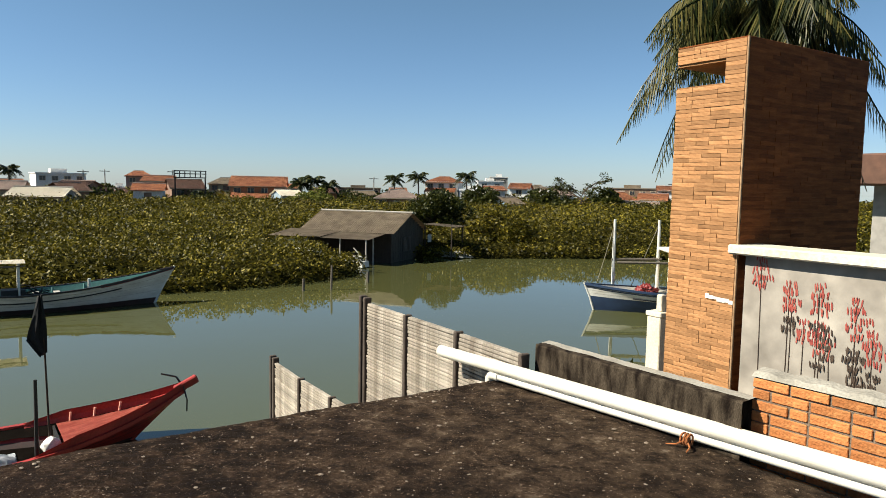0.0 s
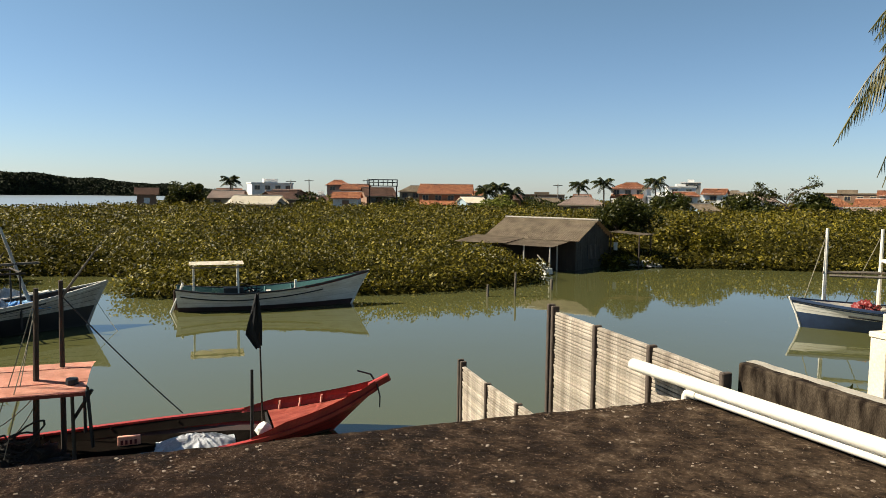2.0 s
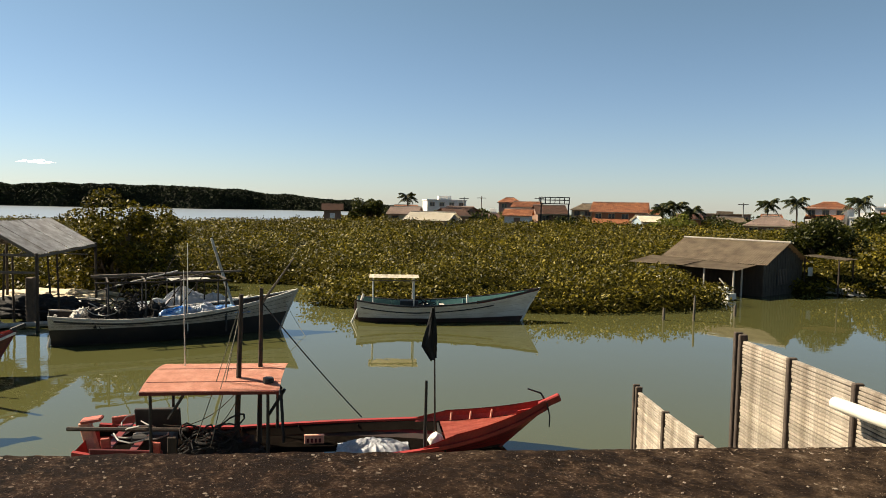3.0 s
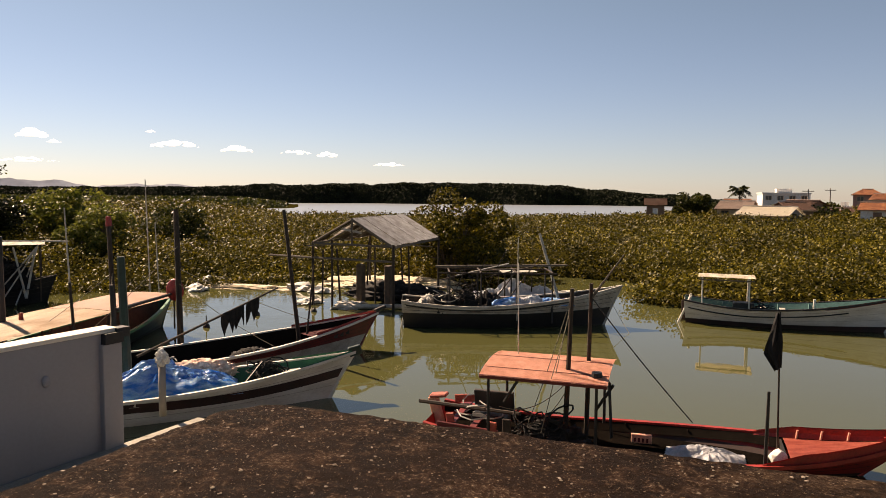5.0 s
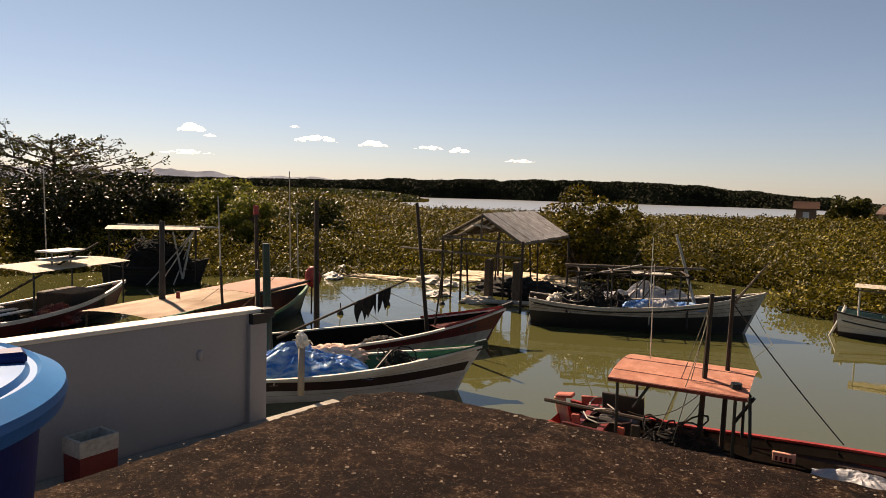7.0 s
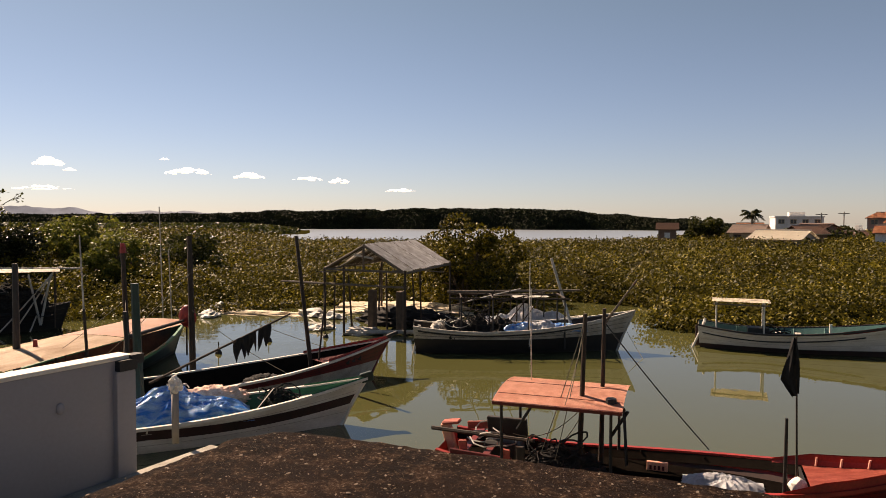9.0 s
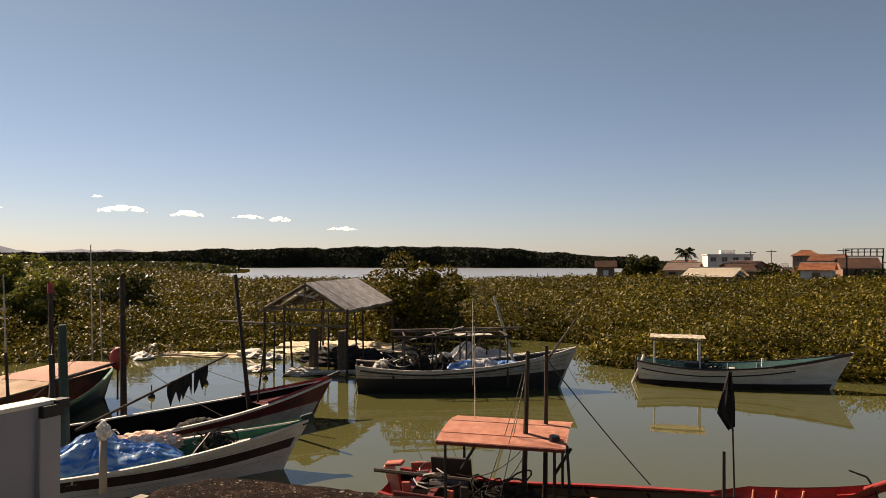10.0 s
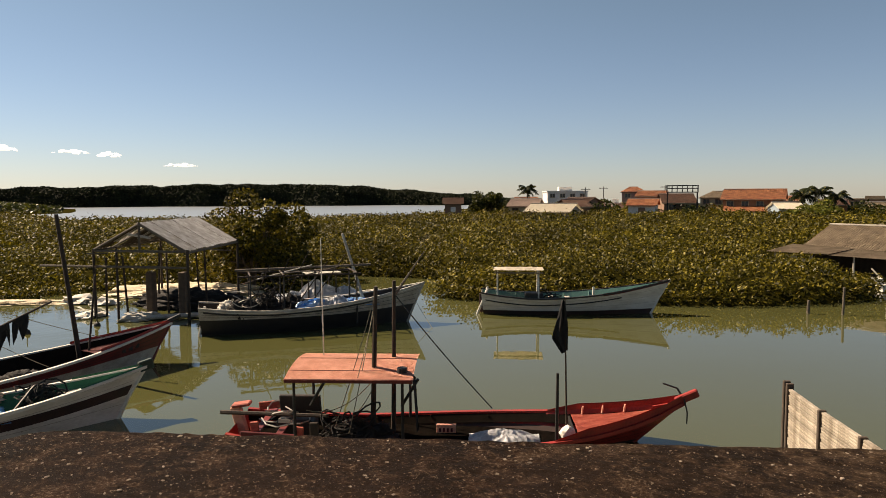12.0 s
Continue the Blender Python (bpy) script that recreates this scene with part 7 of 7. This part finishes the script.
def house(x, y, turn, w, d, eave, ridge, kind, wall, roof, porch=""):
    colour = {"white": "white", "brown": "dark", "cream": "cream", "orange": "orange", "pink": "pink", "blue": "pale blue", "grey": "grey"}[wall]
    names = {"tile": "orange clay tile roof", "tile_dark": "dark clay tile roof", "sheet": "grey sheet roof", "sheet_pink": "faded pink sheet roof", "white": "flat roof", "sheet_white": "pale sunlit sheet roof"}
    t = thing("house", pose(x, y, 0, 0, 0, turn), colour + " house with a " + names[roof] + " across the mangrove", "house", "village houses")
    wm, rm = "wall_" + wall, {"sheet": "old_sheet", "white": "wall_white", "sheet_white": "cream_roof"}.get(roof, roof)
    shell = box(bmesh.new(), (-w / 2, 0, 0.3), (w / 2, d, eave))
    o = 0.35
    if kind == "gable":
        for sx in (-w / 2 + 0.01, w / 2 - 0.01):
            shell.faces.new([shell.verts.new(p) for p in ((sx, 0.05, eave), (sx, d - 0.05, eave), (sx, d / 2, ridge - 0.16))])
    part("wall", shell, wm, t)
    bm = bmesh.new()
    if kind == "flat":
        box(bm, (-w / 2 - 0.15, -0.15, eave), (w / 2 + 0.15, d + 0.15, eave + 0.22))
        box(bm, (-w / 6, d * 0.3, eave + 0.22), (w / 6, d * 0.6, ridge + 0.5))
    else:
        x0, x1, y0, y1 = -w / 2 - o, w / 2 + o, -o, d + o
        in_x = 0 if kind == "gable" else min(w, d) * 0.38
        e = [bm.verts.new(p) for p in ((x0, y0, eave - 0.12), (x1, y0, eave - 0.12), (x1, y1, eave - 0.12), (x0, y1, eave - 0.12))]
        r0, r1 = bm.verts.new((x0 + in_x, d / 2, ridge)), bm.verts.new((x1 - in_x, d / 2, ridge))
        bm.faces.new((e[0], e[1], r1, r0))
        bm.faces.new((e[2], e[3], r0, r1))
        if kind == "hip":
            bm.faces.new((e[1], e[2], r1))
            bm.faces.new((e[3], e[0], r0))
        bmesh.ops.solidify(bm, geom=bm.faces[:], thickness=0.12)
    rf = part("roof", bm, rm, t)
    if kind != "flat":
        n = int(w / 0.28)
        bm = bmesh.new()
        for i in range(n + 1):
            s = i / n
            a = Vector((-w / 2 - o + (w + 2 * o) * s, -o - 0.02, eave - 0.08))
            b = Vector((min(max(a.x, -w / 2 - o + in_x), w / 2 + o - in_x), d / 2, ridge + 0.04))
            if kind == "hip" and abs(b.x - a.x) > 0.01:
                k = 1 - abs(b.x - a.x) / in_x
                b = Vector((a.x, -o + (d / 2 + o) * k, eave - 0.08 + (ridge + 0.12 - eave) * k))
            if (b - a).length > 0.2:
                rod(bm, a, b, 0.018, 0.018, 4)
        part("roof_ribbing", bm, rm, rf)["kind"] = "stuff"
        # ridge tiles and fascia board, added to mimic pale outlines along the roof
        part("ridge_cap", rod(bmesh.new(), (x0 + in_x, d / 2, ridge + 0.05), (x1 - in_x, d / 2, ridge + 0.05), 0.09, 0.09, 6), "sheet_pink" if "tile" in roof else "wall_grey", rf)
        part("fascia", box(bmesh.new(), (x0, y0 - 0.05, eave - 0.24), (x1, y0 - 0.005, eave - 0.12)), "wall_cream" if wall in ("brown", "orange") else "wall_brown", rf)
    if porch:
        pz = eave - 1.15
        p = grid_mesh([[(-w / 2 + 0.2, -2.3, pz - 0.75), (w / 2 - 0.3, -2.3, pz - 0.75)], [(-w / 2 + 0.2, -0.01, pz), (w / 2 - 0.3, -0.01, pz)]])
        bmesh.ops.solidify(p, geom=p.faces[:], thickness=0.12)
        pf = part("porch_roof", p, porch, t)
        for k in range(4):
            cx = -w / 2 + 0.35 + (w - 0.8) * k / 3
            part("porch_post", box(bmesh.new(), (cx - 0.09, -2.2, 0.3), (cx + 0.09, -2.02, pz - 0.75)), "wall_cream", pf)
    n = max(1, int(w / 2.0))
    z0 = eave - 1.25
    for i in range(n):
        cx = -w / 2 + w * (i + 0.5) / n
        if i == n // 2 and not porch and eave < 3.5:
            dr = part("door", bevelled((cx - 0.5, -0.04, 0.4), (cx + 0.5, 0.04, max(1.9, eave - 0.45)), 0.02), "wall_brown" if wall != "brown" else "wall_cream", t)
            continue
        wd = part("window", bevelled((cx - 0.55, -0.04, z0), (cx + 0.55, 0.04, z0 + 0.9), 0.02), "wall_cream" if wall != "cream" else "wall_brown", t)
        part("pane", box(bmesh.new(), (cx - 0.46, -0.055, z0 + 0.08), (cx - 0.03, -0.042, z0 + 0.82)), "glass_dark", wd)
        part("pane", box(bmesh.new(), (cx + 0.03, -0.055, z0 + 0.08), (cx + 0.46, -0.042, z0 + 0.82)), "glass_dark", wd)
    return t


house(-108.2, 102.9, 55, 8.3, 9, 5.58, 6.09, "flat", "white", "white")
house(-71.5, 64.5, 31, 6.0, 7, 2.61, 3.60, "gable", "grey", "sheet_white")
house(-80.0, 77.4, 25, 4.0, 8, 3.67, 4.41, "gable", "brown", "tile_dark")
house(-74.8, 74.1, 71, 3.0, 6, 3.22, 4.14, "gable", "brown", "tile_dark")
house(-92.0, 104.7, 42, 4.3, 8, 5.54, 6.39, "hip", "pink", "tile")
house(-78.1, 92.9, 31, 4.2, 7, 4.69, 5.49, "gable", "orange", "tile")
house(-69.9, 81.6, 35, 3.8, 5, 3.40, 4.22, "gable", "white", "tile")
house(-69.5, 89.7, 48, 4.6, 7, 3.68, 4.93, "gable", "brown", "tile_dark")
house(-77.3, 110.1, 36, 6.0, 8, 4.42, 5.45, "hip", "cream", "sheet")
house(-63.4, 99.0, 29, 8.5, 9, 4.19, 5.64, "gable", "orange", "tile", porch="tile")
house(-53.7, 93.3, 51, 3.1, 5, 2.90, 3.68, "gable", "blue", "sheet_white")
house(-69.8, 120.9, 31, 2.2, 6, 3.78, 4.53, "gable", "white", "tile")
house(-53.0, 102.8, 33, 3.3, 6, 3.40, 3.99, "gable", "orange", "tile_dark")
house(-67.4, 144.8, 25, 10.1, 8, 3.82, 4.04, "flat", "brown", "sheet")
house(-52.5, 116.5, 35, 3.6, 6, 2.88, 3.54, "gable", "cream", "sheet")
house(-37.0, 93.7, 22, 6.1, 8, 2.94, 4.00, "hip", "brown", "sheet_pink")
house(-55.2, 139.2, 27, 3.1, 7, 3.29, 4.11, "gable", "white", "tile")
house(-41.1, 125.3, 11, 6.2, 9, 5.49, 6.48, "hip", "white", "tile", porch="tile")
house(-35.6, 140.5, 19, 5.2, 8, 5.76, 5.99, "flat", "white", "white")
house(-38.9, 160.3, 14, 4.1, 8, 6.90, 7.22, "flat", "grey", "white")
house(-34.9, 123.1, 16, 3.6, 6, 3.90, 4.24, "flat", "white", "white")
house(-27.7, 114.7, 28, 2.7, 6, 4.28, 4.82, "gable", "white", "tile")
house(-26.8, 127.2, 6, 3.4, 7, 4.62, 5.44, "gable", "white", "tile")
house(-20.5, 96.9, 43, 2.3, 5, 2.44, 3.22, "gable", "blue", "sheet")
house(-27.3, 147.5, 11, 3.3, 7, 4.68, 5.28, "hip", "brown", "sheet")
house(-20.4, 126.4, 22, 3.1, 6, 3.93, 4.82, "gable", "white", "sheet")
house(-15.6, 111.0, 49, 2.5, 6, 3.72, 4.65, "gable", "white", "sheet_pink")
house(-8.2, 150.0, 4, 10.2, 9, 4.82, 5.15, "flat", "brown", "sheet")
house(-6.7, 100.0, 10, 5.0, 7, 3.13, 4.31, "hip", "orange", "tile")
house(-2.8, 110.2, -1, 3.8, 8, 3.25, 4.12, "gable", "cream", "tile")
house(-4.2, 96.1, 5, 5.3, 5, 2.58, 3.08, "gable", "white", "sheet_pink")
house(-0.5, 140.3, 1, 4.9, 8, 4.74, 5.49, "gable", "white", "tile")
house(4.8, 125.2, -2, 9.0, 9, 4.18, 5.01, "hip", "white", "tile")
house(-82.1, 69.0, 38, 4.2, 6, 3.26, 4.23, "gable", "cream", "sheet_pink")
house(-113.7, 96.7, 56, 4.4, 6, 3.76, 4.46, "gable", "white", "tile")
house(-93.1, 96.9, 59, 2.6, 6, 3.16, 3.89, "gable", "cream", "sheet")
house(-101.3, 109.8, 43, 3.9, 6, 3.13, 3.60, "flat", "white", "white")
house(-79.9, 86.0, 51, 3.2, 5, 2.78, 3.32, "gable", "brown", "tile_dark")

# timber lookout deck on a dark house
dk = thing("lookout_deck", pose(-67.5, 87.7, 0, 0, 0, 38), "dark timber roof deck with railings", "deck")
part("floor", bevelled((-2.25, -1.2, 5.12), (2.25, 1.2, 5.25), 0.02), "black_paint", dk)
for i in range(7):
    for y in (-1.15, 1.15):
        part("post", box(bmesh.new(), (-2.2 + 0.73 * i - 0.06, y - 0.06, 5.25), (-2.2 + 0.73 * i + 0.06, y + 0.06, 6.2)), "black_paint", dk)
for z in (5.7, 6.12):
    for y in (-1.15, 1.15):
        part("rail", box(bmesh.new(), (-2.25, y - 0.04, z), (2.25, y + 0.04, z + 0.1)), "black_paint", dk)
for x in (-2.1, 2.1):
    part("support", box(bmesh.new(), (x - 0.1, -0.1, 0.6), (x + 0.1, 0.1, 5.12)), "black_paint", dk)

# hut at the lagoon's edge
t = thing("lagoon_hut", pose(-91.6, 62.8, 0, 0, 0, 56), "small dark stilt hut with a tiled roof by the lagoon", "hut")
part("wall", box(bmesh.new(), (-1.3, 0, 1.6), (1.3, 2.2, 3.6)), "wall_brown", t)
bm = grid_mesh([[(-1.7, -0.4, 3.5), (1.7, -0.4, 3.5)], [(-1.7, 1.1, 4.5), (1.7, 1.1, 4.5)], [(-1.7, 2.6, 3.5), (1.7, 2.6, 3.5)]])
bmesh.ops.solidify(bm, geom=bm.faces[:], thickness=0.12)
part("roof", bm, "tile_dark", t)
part("window", box(bmesh.new(), (-0.4, -0.04, 2.2), (0.4, -0.005, 3.0)), "wall_white", t)
for x in (-1.2, 1.2):
    part("stilt", rod(bmesh.new(), (x, 0.1, -0.2), (x, 0.1, 1.6), 0.1, 0.1, 6), "dark_wood", t)

# utility poles
for x, y, z in ((-96.0, 96.0, 6.3), (-101.0, 106.0, 6.6), (-84.0, 104.0, 6.6), (-56.0, 128.0, 6.2), (0.0, 118.0, 5.9)):
    p = thing("utility_pole", pose(x, y, 0, 0, 0, 40), "concrete utility pole with a crossarm", "pole", "utility poles")
    part("shaft", rod(bmesh.new(), (0, 0, 0.4), (0, 0, z), 0.13, 0.09, 7), "wall_grey", p)
    part("crossarm", box(bmesh.new(), (-0.9, -0.06, z - 0.4), (0.9, 0.06, z - 0.28)), "dark_wood", p)
